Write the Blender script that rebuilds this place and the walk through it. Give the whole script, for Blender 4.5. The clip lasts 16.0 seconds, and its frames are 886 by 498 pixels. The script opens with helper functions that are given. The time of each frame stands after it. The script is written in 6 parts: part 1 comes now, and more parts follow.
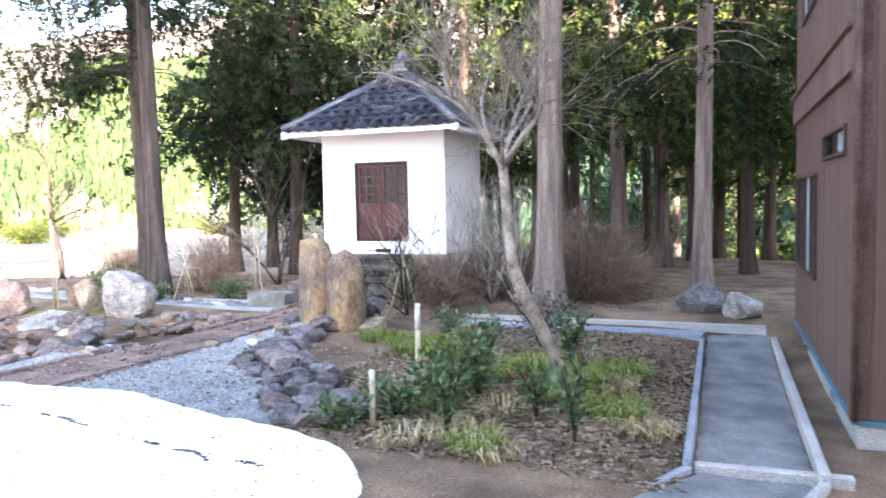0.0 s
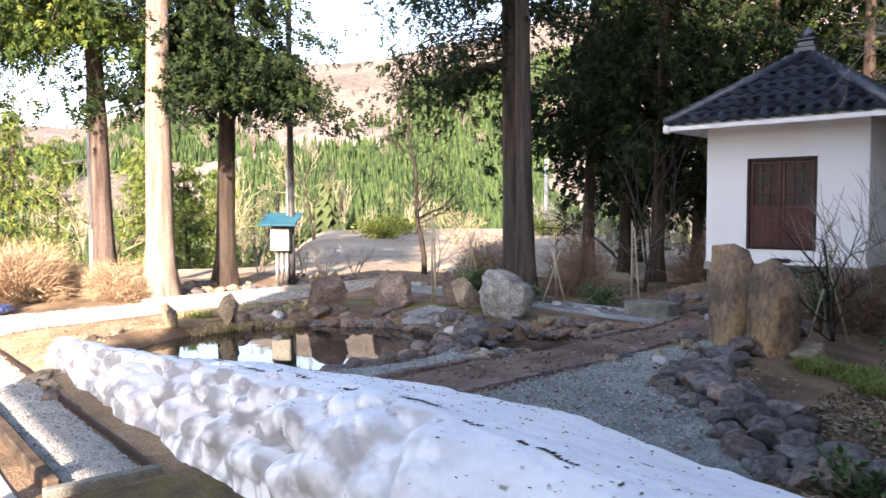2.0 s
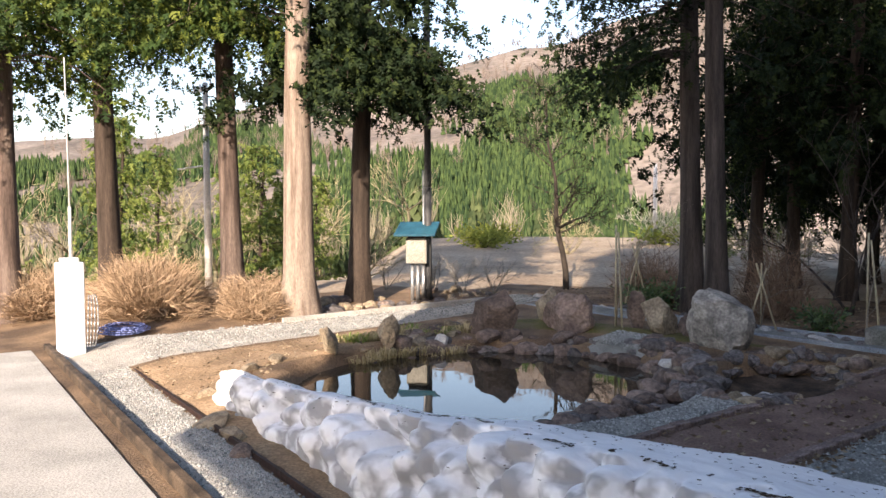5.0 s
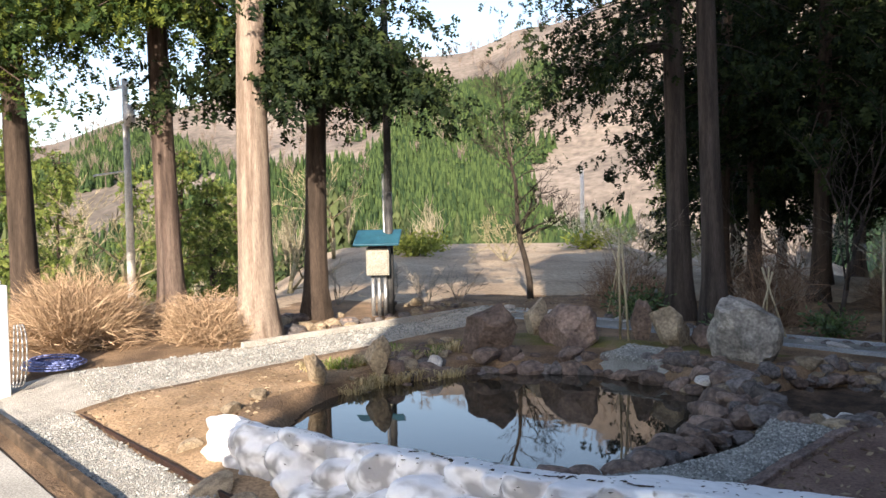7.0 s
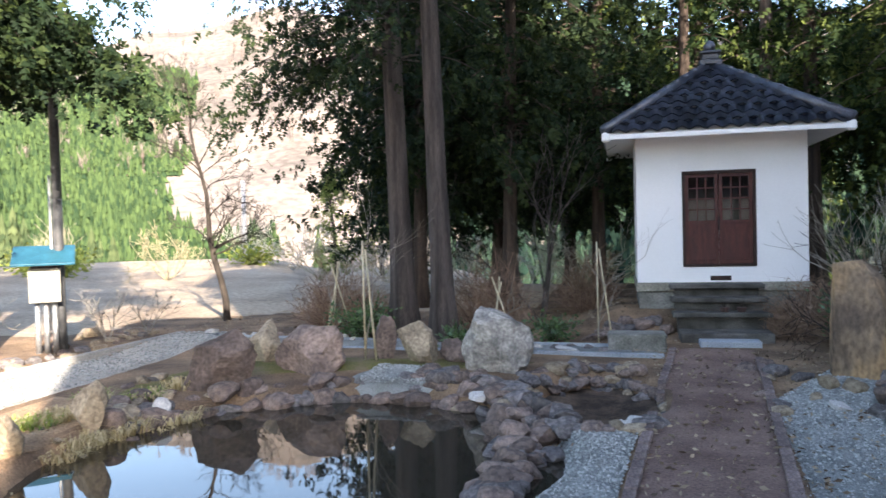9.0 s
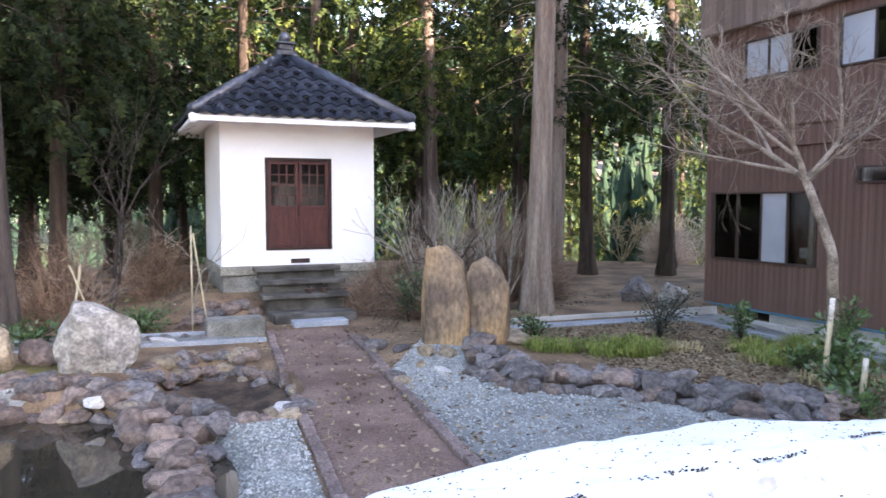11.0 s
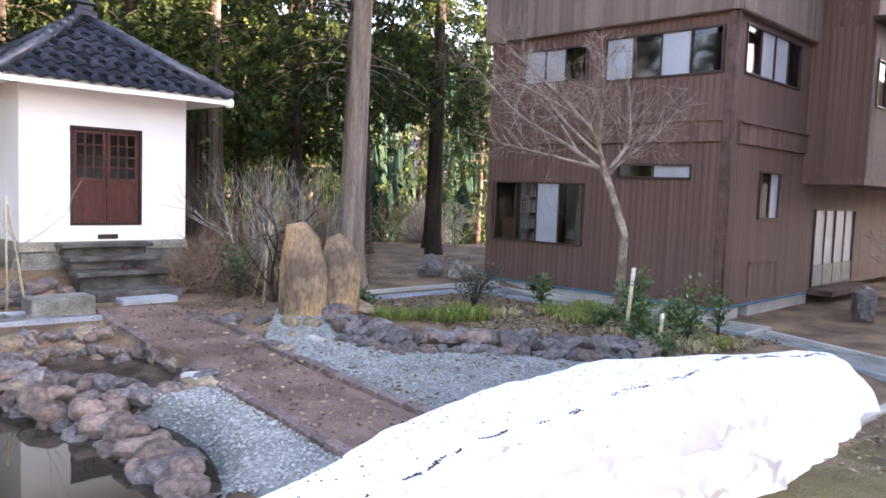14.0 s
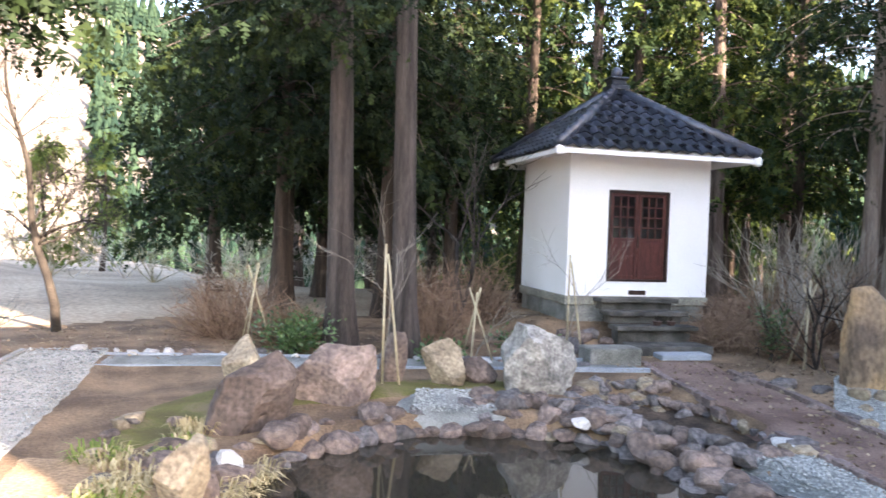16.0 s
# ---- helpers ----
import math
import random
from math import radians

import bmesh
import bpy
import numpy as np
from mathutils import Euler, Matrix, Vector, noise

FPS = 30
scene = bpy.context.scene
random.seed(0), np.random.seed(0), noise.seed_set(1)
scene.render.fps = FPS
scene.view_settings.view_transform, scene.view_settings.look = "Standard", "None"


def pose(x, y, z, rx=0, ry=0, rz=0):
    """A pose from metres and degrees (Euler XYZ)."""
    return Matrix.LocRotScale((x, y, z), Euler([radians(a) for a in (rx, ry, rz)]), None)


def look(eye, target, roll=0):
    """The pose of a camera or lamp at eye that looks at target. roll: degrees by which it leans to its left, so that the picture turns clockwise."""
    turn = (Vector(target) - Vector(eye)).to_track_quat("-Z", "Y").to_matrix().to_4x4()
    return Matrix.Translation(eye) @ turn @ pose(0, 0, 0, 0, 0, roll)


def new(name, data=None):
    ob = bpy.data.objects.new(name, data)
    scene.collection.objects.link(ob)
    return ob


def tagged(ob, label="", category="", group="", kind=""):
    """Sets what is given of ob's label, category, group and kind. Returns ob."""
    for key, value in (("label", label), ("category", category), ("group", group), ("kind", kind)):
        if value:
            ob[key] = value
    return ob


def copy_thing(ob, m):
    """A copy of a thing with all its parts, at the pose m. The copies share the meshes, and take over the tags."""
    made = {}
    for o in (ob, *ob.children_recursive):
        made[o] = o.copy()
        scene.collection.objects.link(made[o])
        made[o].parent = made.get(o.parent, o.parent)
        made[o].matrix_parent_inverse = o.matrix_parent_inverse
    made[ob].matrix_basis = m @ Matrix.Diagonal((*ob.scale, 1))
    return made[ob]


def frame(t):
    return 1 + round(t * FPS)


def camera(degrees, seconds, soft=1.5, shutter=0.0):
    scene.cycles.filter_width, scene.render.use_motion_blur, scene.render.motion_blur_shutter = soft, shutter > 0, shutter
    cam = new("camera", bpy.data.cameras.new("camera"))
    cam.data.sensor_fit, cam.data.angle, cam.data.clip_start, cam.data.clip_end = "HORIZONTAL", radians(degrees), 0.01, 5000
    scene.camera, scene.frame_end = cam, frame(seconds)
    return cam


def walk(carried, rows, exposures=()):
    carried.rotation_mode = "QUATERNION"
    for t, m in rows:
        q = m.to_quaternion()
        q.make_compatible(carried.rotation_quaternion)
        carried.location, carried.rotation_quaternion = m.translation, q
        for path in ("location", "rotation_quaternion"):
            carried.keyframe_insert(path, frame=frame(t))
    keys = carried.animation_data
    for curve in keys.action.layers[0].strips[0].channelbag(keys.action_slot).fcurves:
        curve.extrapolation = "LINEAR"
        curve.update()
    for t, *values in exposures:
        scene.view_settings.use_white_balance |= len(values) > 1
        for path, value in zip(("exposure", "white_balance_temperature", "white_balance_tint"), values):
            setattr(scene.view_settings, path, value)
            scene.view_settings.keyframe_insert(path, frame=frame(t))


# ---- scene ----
cam = camera(60.7, 16.0, soft=1.5, shutter=0.2)
PATH = [
    (0, (1.267, -0.447, 2.03), (0.579, 1.427, 1.903), -1.2),
    (0.5, (0.791, -0.222, 2.015), (-0.157, 1.536, 1.903), -0.9),
    (1, (0.307, -0.113, 1.983), (-0.83, 1.529, 1.874), -0.3),
    (1.5, (-0.153, -0.04, 1.984), (-1.424, 1.5, 1.872), -0.4),
    (2, (-0.579, -0.046, 1.981), (-1.94, 1.416, 1.873), -0.2),
    (2.5, (-1.047, -0.079, 1.995), (-2.457, 1.336, 1.891), -0.2),
    (3, (-1.487, -0.089, 2.022), (-2.937, 1.285, 1.924), -0.3),
    (3.5, (-1.925, -0.07, 2.027), (-3.405, 1.273, 1.938), -0.4),
    (4, (-2.379, -0.076, 2.012), (-3.877, 1.247, 1.928), -0.2),
    (6.5, (-4.7, -0.079, 2.009), (-6.069, 1.376, 1.927), -0.9),
    (7, (-5.203, -0.062, 1.999), (-6.5, 1.459, 1.929), -1.2),
    (7.5, (-5.647, -0.047, 2.001), (-6.842, 1.556, 1.945), -1.2),
    (8, (-6.136, 0.033, 1.984), (-7.161, 1.75, 1.939), -1.2),
    (8.5, (-6.626, 0.122, 1.953), (-7.39, 1.97, 1.914), -1.4),
    (9, (-7.073, 0.287, 1.975), (-7.532, 2.233, 1.923), -1.5),
    (9.5, (-7.442, 0.394, 2.045), (-7.594, 2.386, 1.966), -1.2),
    (10, (-7.75, 0.405, 2.084), (-7.568, 2.394, 1.983), -0.7),
    (12.3, (-9.461, 0.459, 2.1), (-8.171, 1.981, 1.965), 0.6),
    (12.5, (-9.594, 0.467, 2.096), (-8.261, 1.952, 1.96), 0.7),
    (13, (-9.926, 0.559, 2.089), (-8.51, 1.964, 1.941), 1.1),
    (13.5, (-10.234, 0.669, 2.066), (-8.775, 2.028, 1.914), 1.6),
    (14, (-10.622, 0.799, 2.035), (-9.203, 2.199, 1.878), 2.1),
    (14.5, (-11.013, 0.947, 2.027), (-9.749, 2.488, 1.87), 2.2),
    (15, (-11.364, 1.132, 2.035), (-10.358, 2.856, 1.902), 1.7),
    (15.5, (-11.714, 1.293, 2.03), (-10.992, 3.155, 1.935), 2.1),
    (16, (-12.06, 1.434, 2.032), (-11.602, 3.381, 1.982), 2.0),
]
walk(cam, [(t, look(eye, target, roll)) for t, eye, target, roll in PATH],
     exposures=[(0, 4.05, 6950, 22), (1.0, 3.05, 7050, 24), (2.0, 2.2, 7050, 21), (3.5, 1.52, 7100, 19), (6.4, 1.22, 7000, 17), (7.6, 1.27, 6750, 13), (8.5, 1.85, 6550, 13), (9.5, 2.65, 6600, 16), (10.2, 3.12, 6950, 20), (12.5, 3.38, 7500, 28), (14.5, 3.38, 7550, 27), (15.2, 3.3, 7300, 23), (16, 3.15, 7150, 19)])

# ---- light ----
SUN = Vector((0.55, -0.83, 0.0)).normalized()
SUN_UP = radians(23)
TO_SUN = Vector((SUN.x * math.cos(SUN_UP), SUN.y * math.cos(SUN_UP), math.sin(SUN_UP)))
world = bpy.data.worlds.new("sky")
scene.world = world
world.use_nodes = True
wt = world.node_tree
sky = wt.nodes.new("ShaderNodeTexSky")
sky.sky_type, sky.sun_disc = "NISHITA", False
sky.sun_elevation, sky.sun_rotation = SUN_UP, math.atan2(SUN.x, SUN.y)
sky.air_density, sky.dust_density = 1.0, 1.2
wt.nodes["Background"].inputs[1].default_value = 0.15
wt.links.new(sky.outputs[0], wt.nodes["Background"].inputs[0])
lamp = bpy.data.lights.new("sun", "SUN")
lamp.energy, lamp.angle, lamp.color = 5.0, radians(0.6), (1.0, 0.9, 0.76)
sun = new("sun", lamp)
sun.matrix_world = look(TO_SUN * 60, (0, 0, 0))


# ---- materials ----
def material(name, a, b, scale=3.0, rough=0.85, bump=0.3, fine=40.0, metal=0.0, spec=0.3, c=None, stretch=(1, 1, 1), vary=0.0, depth=0.02, grainy=1.0):
    """Two colours mixed by a coarse noise, a finer grain over them, relief; vary: lightness by piece."""
    m = bpy.data.materials.new(name)
    m.use_nodes = True
    nt = m.node_tree
    bs = nt.nodes["Principled BSDF"]
    bs.inputs["Roughness"].default_value, bs.inputs["Metallic"].default_value = rough, metal
    bs.inputs["Specular IOR Level"].default_value = spec
    co = nt.nodes.new("ShaderNodeTexCoord")
    mp = nt.nodes.new("ShaderNodeMapping")
    mp.inputs["Scale"].default_value = stretch
    nt.links.new(co.outputs["Object"], mp.inputs[0])
    n1 = nt.nodes.new("ShaderNodeTexNoise")
    n1.inputs["Scale"].default_value, n1.inputs["Detail"].default_value = scale, 6
    n2 = nt.nodes.new("ShaderNodeTexNoise")
    n2.inputs["Scale"].default_value, n2.inputs["Detail"].default_value = fine, 4
    for n in (n1, n2):
        nt.links.new(mp.outputs[0], n.inputs["Vector"])
    ramp = nt.nodes.new("ShaderNodeValToRGB")
    ramp.color_ramp.elements[0].position, ramp.color_ramp.elements[1].position = 0.36, 0.64
    ramp.color_ramp.elements[0].color, ramp.color_ramp.elements[1].color = (*a, 1), (*b, 1)
    if c:
        e = ramp.color_ramp.elements.new(0.5)
        e.color = (*c, 1)
    nt.links.new(n1.outputs["Fac"], ramp.inputs[0])
    grain = nt.nodes.new("ShaderNodeMapRange")
    grain.inputs["From Min"].default_value, grain.inputs["From Max"].default_value = 0.3, 0.7
    grain.inputs["To Min"].default_value, grain.inputs["To Max"].default_value = 1 - 0.38 * grainy, 1 + 0.3 * grainy
    nt.links.new(n2.outputs["Fac"], grain.inputs[0])
    mul = nt.nodes.new("ShaderNodeVectorMath")
    mul.operation = "SCALE"
    nt.links.new(ramp.outputs[0], mul.inputs[0])
    nt.links.new(grain.outputs[0], mul.inputs["Scale"])
    last = mul.outputs[0]
    if vary:
        info = nt.nodes.new("ShaderNodeObjectInfo")
        vr = nt.nodes.new("ShaderNodeMapRange")
        vr.inputs["To Min"].default_value, vr.inputs["To Max"].default_value = 1 - vary, 1 + vary
        nt.links.new(info.outputs["Random"], vr.inputs[0])
        m2 = nt.nodes.new("ShaderNodeVectorMath")
        m2.operation = "SCALE"
        nt.links.new(last, m2.inputs[0])
        nt.links.new(vr.outputs[0], m2.inputs["Scale"])
        last = m2.outputs[0]
    nt.links.new(last, bs.inputs["Base Color"])
    if bump:
        bp = nt.nodes.new("ShaderNodeBump")
        bp.inputs["Strength"].default_value, bp.inputs["Distance"].default_value = bump, depth
        nt.links.new(n2.outputs["Fac"], bp.inputs["Height"])
        nt.links.new(bp.outputs[0], bs.inputs["Normal"])
    return m


def island_material(name, a, b, rough=0.7, spec=0.25, c=None, through_light=0.0):
    """Each loose piece of a mesh takes its own colour between a and b."""
    m = bpy.data.materials.new(name)
    m.use_nodes = True
    nt = m.node_tree
    bs = nt.nodes["Principled BSDF"]
    bs.inputs["Roughness"].default_value, bs.inputs["Specular IOR Level"].default_value = rough, spec
    g = nt.nodes.new("ShaderNodeNewGeometry")
    ramp = nt.nodes.new("ShaderNodeValToRGB")
    ramp.color_ramp.elements[0].color, ramp.color_ramp.elements[1].color = (*a, 1), (*b, 1)
    if c:
        e = ramp.color_ramp.elements.new(0.5)
        e.color = (*c, 1)
    nt.links.new(g.outputs["Random Per Island"], ramp.inputs[0])
    nt.links.new(ramp.outputs[0], bs.inputs["Base Color"])
    if through_light:
        tr = nt.nodes.new("ShaderNodeBsdfTranslucent")
        mx = nt.nodes.new("ShaderNodeMixShader")
        mx.inputs[0].default_value = through_light
        nt.links.new(ramp.outputs[0], tr.inputs[0])
        nt.links.new(bs.outputs[0], mx.inputs[1])
        nt.links.new(tr.outputs[0], mx.inputs[2])
        nt.links.new(mx.outputs[0], nt.nodes["Material Output"].inputs[0])
    return m


SOIL = material("garden_soil", (0.11, 0.073, 0.047), (0.27, 0.18, 0.11), 1.3, 0.95, 1.0, 38, c=(0.18, 0.12, 0.074))
FIELD = material("dry_field", (0.27, 0.205, 0.145), (0.42, 0.335, 0.24), 0.35, 0.95, 0.5, 9)
HILL = material("wooded_hill", (0.11, 0.095, 0.081), (0.22, 0.187, 0.16), 0.03, 0.95, 0.25, 0.5, c=(0.165, 0.139, 0.119), depth=1.0)
GRAVEL = material("grey_gravel", (0.185, 0.195, 0.185), (0.31, 0.32, 0.305), 2.5, 0.9, 1.0, 75, depth=0.03)
PALE_GRAVEL = material("pale_gravel", (0.38, 0.36, 0.32), (0.53, 0.505, 0.46), 2.0, 0.9, 1.0, 70, depth=0.03)
EARTH_PATH = material("earth_path", (0.12, 0.075, 0.06), (0.23, 0.155, 0.125), 1.4, 0.95, 0.6, 45)
BANK = material("brown_bank", (0.085, 0.062, 0.04), (0.17, 0.125, 0.075), 2.2, 0.95, 0.7, 55, c=(0.12, 0.10, 0.04))
# Cleared tan earth, its colour lightened further to carry the sun patch.
SANDY_SUNLIT = material("sandy_earth", (0.23, 0.155, 0.092), (0.38, 0.265, 0.165), 1.6, 0.95, 0.7, 34, c=(0.31, 0.21, 0.125))
MUD = material("dark_mud", (0.035, 0.024, 0.017), (0.12, 0.082, 0.055), 3.5, 0.85, 0.9, 30, c=(0.065, 0.045, 0.031))
MOSSY = material("mossy_earth", (0.10, 0.085, 0.03), (0.19, 0.14, 0.075), 2.2, 0.95, 0.6, 60, c=(0.13, 0.12, 0.035))
CONCRETE = material("weathered_concrete", (0.34, 0.33, 0.30), (0.48, 0.46, 0.42), 1.2, 0.85, 0.25, 60)
DARK_CONCRETE = material("stained_concrete", (0.12, 0.12, 0.10), (0.24, 0.235, 0.21), 3.0, 0.85, 0.4, 50)
STEP_STONE = material("dark_step_stone", (0.045, 0.042, 0.036), (0.125, 0.118, 0.105), 3.0, 0.85, 0.4, 50)
BLUE_KERB = material("grey_blue_kerb", (0.22, 0.25, 0.28), (0.32, 0.35, 0.38), 2.0, 0.8, 0.2, 60)
GUTTER = material("mossy_gutter", (0.035, 0.03, 0.012), (0.11, 0.09, 0.02), 4.0, 0.9, 0.4, 50)
RUSTY_KERB = material("rusty_kerb", (0.035, 0.025, 0.018), (0.11, 0.078, 0.052), 5.0, 0.9, 0.3, 50)
PLASTER = material("white_plaster", (0.80, 0.79, 0.77), (0.84, 0.83, 0.82), 0.8, 0.8, 0.03, 35, grainy=0.06)
STONE_BASE = material("shrine_base_stone", (0.22, 0.21, 0.17), (0.34, 0.32, 0.26), 2.0, 0.9, 0.5, 30)
TILE = material("black_glazed_tile", (0.018, 0.022, 0.032), (0.045, 0.052, 0.07), 6.0, 0.28, 0.1, 40, spec=0.6, vary=0.5)
DOOR_RED = material("red_brown_paint", (0.055, 0.018, 0.015), (0.09, 0.028, 0.022), 5.0, 0.5, 0.15, 45, stretch=(4, 4, 0.5))
DARK_WOOD = material("dark_wood", (0.022, 0.012, 0.009), (0.05, 0.026, 0.02), 5.0, 0.6, 0.2, 45, stretch=(4, 4, 0.5))
SIDING = material("brown_board", (0.105, 0.06, 0.047), (0.185, 0.112, 0.088), 1.6, 0.7, 0.35, 30, stretch=(6, 6, 0.35), vary=0.12)
# Upper boards: grey-brown, lightened in colour to stand for sun on them.
SIDING_LIT = material("sunlit_board", (0.15, 0.11, 0.09), (0.25, 0.19, 0.16), 1.6, 0.75, 0.35, 30, stretch=(6, 6, 0.35), vary=0.2)
TRIM_WOOD = material("brown_trim", (0.075, 0.04, 0.03), (0.14, 0.085, 0.068), 4.0, 0.6, 0.2, 40)
FRAME_BROWN = material("window_frame_brown", (0.045, 0.03, 0.025), (0.065, 0.045, 0.038), 5, 0.45, 0.05, 40)
FROST = material("frosted_pane", (0.30, 0.33, 0.36), (0.38, 0.41, 0.45), 1.2, 0.35, 0.0, 30, spec=0.5, grainy=0.08)
WHITE_METAL = material("white_metal", (0.68, 0.70, 0.72), (0.76, 0.77, 0.78), 2, 0.4, 0.0, 30, spec=0.5, grainy=0.1)
CURTAIN = material("pale_curtain", (0.5, 0.47, 0.40), (0.62, 0.59, 0.53), 5, 0.9, 0.2, 20, stretch=(6, 6, 0.4))
BLUE_LINE = material("blue_flashing", (0.05, 0.15, 0.22), (0.08, 0.22, 0.30), 3, 0.6, 0.1, 40)
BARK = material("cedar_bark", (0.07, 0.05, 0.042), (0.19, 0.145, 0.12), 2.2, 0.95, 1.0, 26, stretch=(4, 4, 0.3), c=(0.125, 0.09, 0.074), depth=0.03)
# Bark darkened in colour for trunks that stand in shade.
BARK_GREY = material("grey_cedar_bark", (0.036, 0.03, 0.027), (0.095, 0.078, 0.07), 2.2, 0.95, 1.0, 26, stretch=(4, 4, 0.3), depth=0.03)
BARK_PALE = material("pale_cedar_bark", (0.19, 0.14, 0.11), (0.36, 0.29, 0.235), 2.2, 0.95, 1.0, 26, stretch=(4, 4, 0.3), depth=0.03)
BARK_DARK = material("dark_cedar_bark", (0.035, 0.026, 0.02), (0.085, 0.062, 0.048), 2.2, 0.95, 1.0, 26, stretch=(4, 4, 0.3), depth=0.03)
MAPLE_BARK = material("maple_bark", (0.16, 0.125, 0.095), (0.37, 0.31, 0.25), 6.0, 0.85, 0.4, 40)
GREY_TWIG = material("grey_twig", (0.20, 0.175, 0.14), (0.36, 0.32, 0.27), 3.0, 0.9, 0.0)
DARK_TWIG = material("dark_twig", (0.022, 0.017, 0.014), (0.05, 0.04, 0.032), 3.0, 0.9, 0.0)
PALE_TWIG = material("pale_twig", (0.42, 0.38, 0.32), (0.6, 0.56, 0.5), 3.0, 0.9, 0.0)
TAN_TWIG = material("tan_twig", (0.25, 0.21, 0.13), (0.4, 0.35, 0.22), 3.0, 0.9, 0.0)
HILL_TWIG = material("hill_twig", (0.12, 0.095, 0.08), (0.23, 0.185, 0.16), 0.3, 0.95, 0.0)
BROWN_TWIG = island_material("brown_twigs", (0.12, 0.078, 0.056), (0.32, 0.22, 0.155), 0.9, 0.1)
RUSSET_TWIG = island_material("russet_twigs", (0.20, 0.13, 0.08), (0.50, 0.37, 0.25), 0.9, 0.1)
PALE_SPRAY = island_material("pale_spray", (0.5, 0.42, 0.36), (0.78, 0.7, 0.62), 0.9, 0.1)
# Leaf copies for shaded and sunlit cedars; the light is in the colours.
CEDAR_SHADED = island_material("cedar_leaf_shaded", (0.006, 0.014, 0.006), (0.032, 0.048, 0.013), 0.7, 0.15, c=(0.012, 0.024, 0.009), through_light=0.15)
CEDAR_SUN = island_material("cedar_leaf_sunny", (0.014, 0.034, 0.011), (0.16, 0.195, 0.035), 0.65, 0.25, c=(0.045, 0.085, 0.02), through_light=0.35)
# Far conifer green brightened in colour, standing for sun on the trees.
FAR_SUN_TONED = island_material("sun_toned_conifer", (0.03, 0.05, 0.024), (0.10, 0.125, 0.055), 0.9, 0.05, through_light=0.2)
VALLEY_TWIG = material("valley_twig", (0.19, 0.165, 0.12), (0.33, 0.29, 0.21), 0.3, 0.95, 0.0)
# Conifer green toned dark and bluish, standing for haze and hill shade.
HAZE_TONED_GREEN = island_material("haze_toned_conifer", (0.010, 0.023, 0.017), (0.03, 0.052, 0.03), 0.9, 0.05)
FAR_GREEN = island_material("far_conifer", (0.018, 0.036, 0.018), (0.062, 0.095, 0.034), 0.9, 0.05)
# Mixes shaded and sunlit leaf colours at random, standing for sun flecks.
WOOD_LEAF = island_material("wood_leaf", (0.012, 0.028, 0.011), (0.115, 0.145, 0.035), 0.7, 0.15, c=(0.03, 0.052, 0.016), through_light=0.35)
YOUNG = island_material("young_conifer_leaf", (0.05, 0.09, 0.02), (0.2, 0.24, 0.06), 0.7, 0.2, through_light=0.3)
LIME = island_material("lime_shrub_leaf", (0.14, 0.18, 0.03), (0.30, 0.32, 0.07), 0.7, 0.2, through_light=0.3)
CAMELLIA = island_material("camellia_leaf", (0.028, 0.065, 0.022), (0.10, 0.17, 0.055), 0.32, 0.5, through_light=0.15)
GREY_LEAF = island_material("dusky_leaf", (0.03, 0.04, 0.03), (0.09, 0.10, 0.075), 0.45, 0.4)
GRASS = island_material("grass_blade", (0.10, 0.16, 0.03), (0.30, 0.34, 0.09), 0.6, 0.3, through_light=0.3)
STRAW = island_material("straw_blade", (0.28, 0.22, 0.11), (0.52, 0.44, 0.26), 0.8, 0.2)
LITTER = island_material("leaf_litter", (0.07, 0.045, 0.03), (0.36, 0.29, 0.20), 0.9, 0.1)
DIRT = island_material("dirt_crumb", (0.02, 0.017, 0.013), (0.09, 0.07, 0.05), 0.9, 0.1)
PEBBLE = island_material("pebble", (0.13, 0.14, 0.135), (0.43, 0.44, 0.42), 0.85, 0.2)
ROCK_PINK = material("pink_brown_rock", (0.105, 0.08, 0.07), (0.24, 0.18, 0.15), 2.6, 0.9, 0.7, 22, vary=0.35)
ROCK_GREY = material("dark_grey_rock", (0.09, 0.082, 0.08), (0.20, 0.18, 0.175), 3.0, 0.9, 0.7, 24, vary=0.35)
ROCK_PALE = material("pale_mottled_rock", (0.17, 0.16, 0.145), (0.40, 0.375, 0.335), 5.0, 0.9, 0.9, 26)
ROCK_TAN = material("tan_rock", (0.2, 0.155, 0.108), (0.35, 0.285, 0.2), 3.0, 0.9, 0.6, 24, vary=0.25)
ROCK_OCHRE = material("ochre_standing_stone", (0.11, 0.08, 0.058), (0.36, 0.235, 0.125), 2.6, 0.85, 0.8, 22, c=(0.22, 0.155, 0.10), stretch=(1, 1, 0.6))
WHITE_STONE = material("white_stone", (0.40, 0.385, 0.36), (0.58, 0.56, 0.53), 4.0, 0.85, 0.4, 30)
BRICK = material("dusty_brick", (0.15, 0.11, 0.10), (0.25, 0.195, 0.175), 5.0, 0.9, 0.4, 40, vary=0.3)
BAMBOO = material("dry_bamboo", (0.36, 0.30, 0.19), (0.5, 0.44, 0.3), 5.0, 0.6, 0.1, 40, stretch=(5, 5, 0.5))
STAKE_WHITE = material("white_topped_stake", (0.5, 0.46, 0.4), (0.66, 0.62, 0.55), 4, 0.8, 0.2, 40)
ROOF_BLUE = material("blue_sheet_roof", (0.012, 0.075, 0.115), (0.022, 0.11, 0.16), 4, 0.45, 0.05, 40, spec=0.5)
BOX_GREY = material("grey_beige_box", (0.22, 0.215, 0.185), (0.3, 0.29, 0.25), 4, 0.6, 0.1, 40)
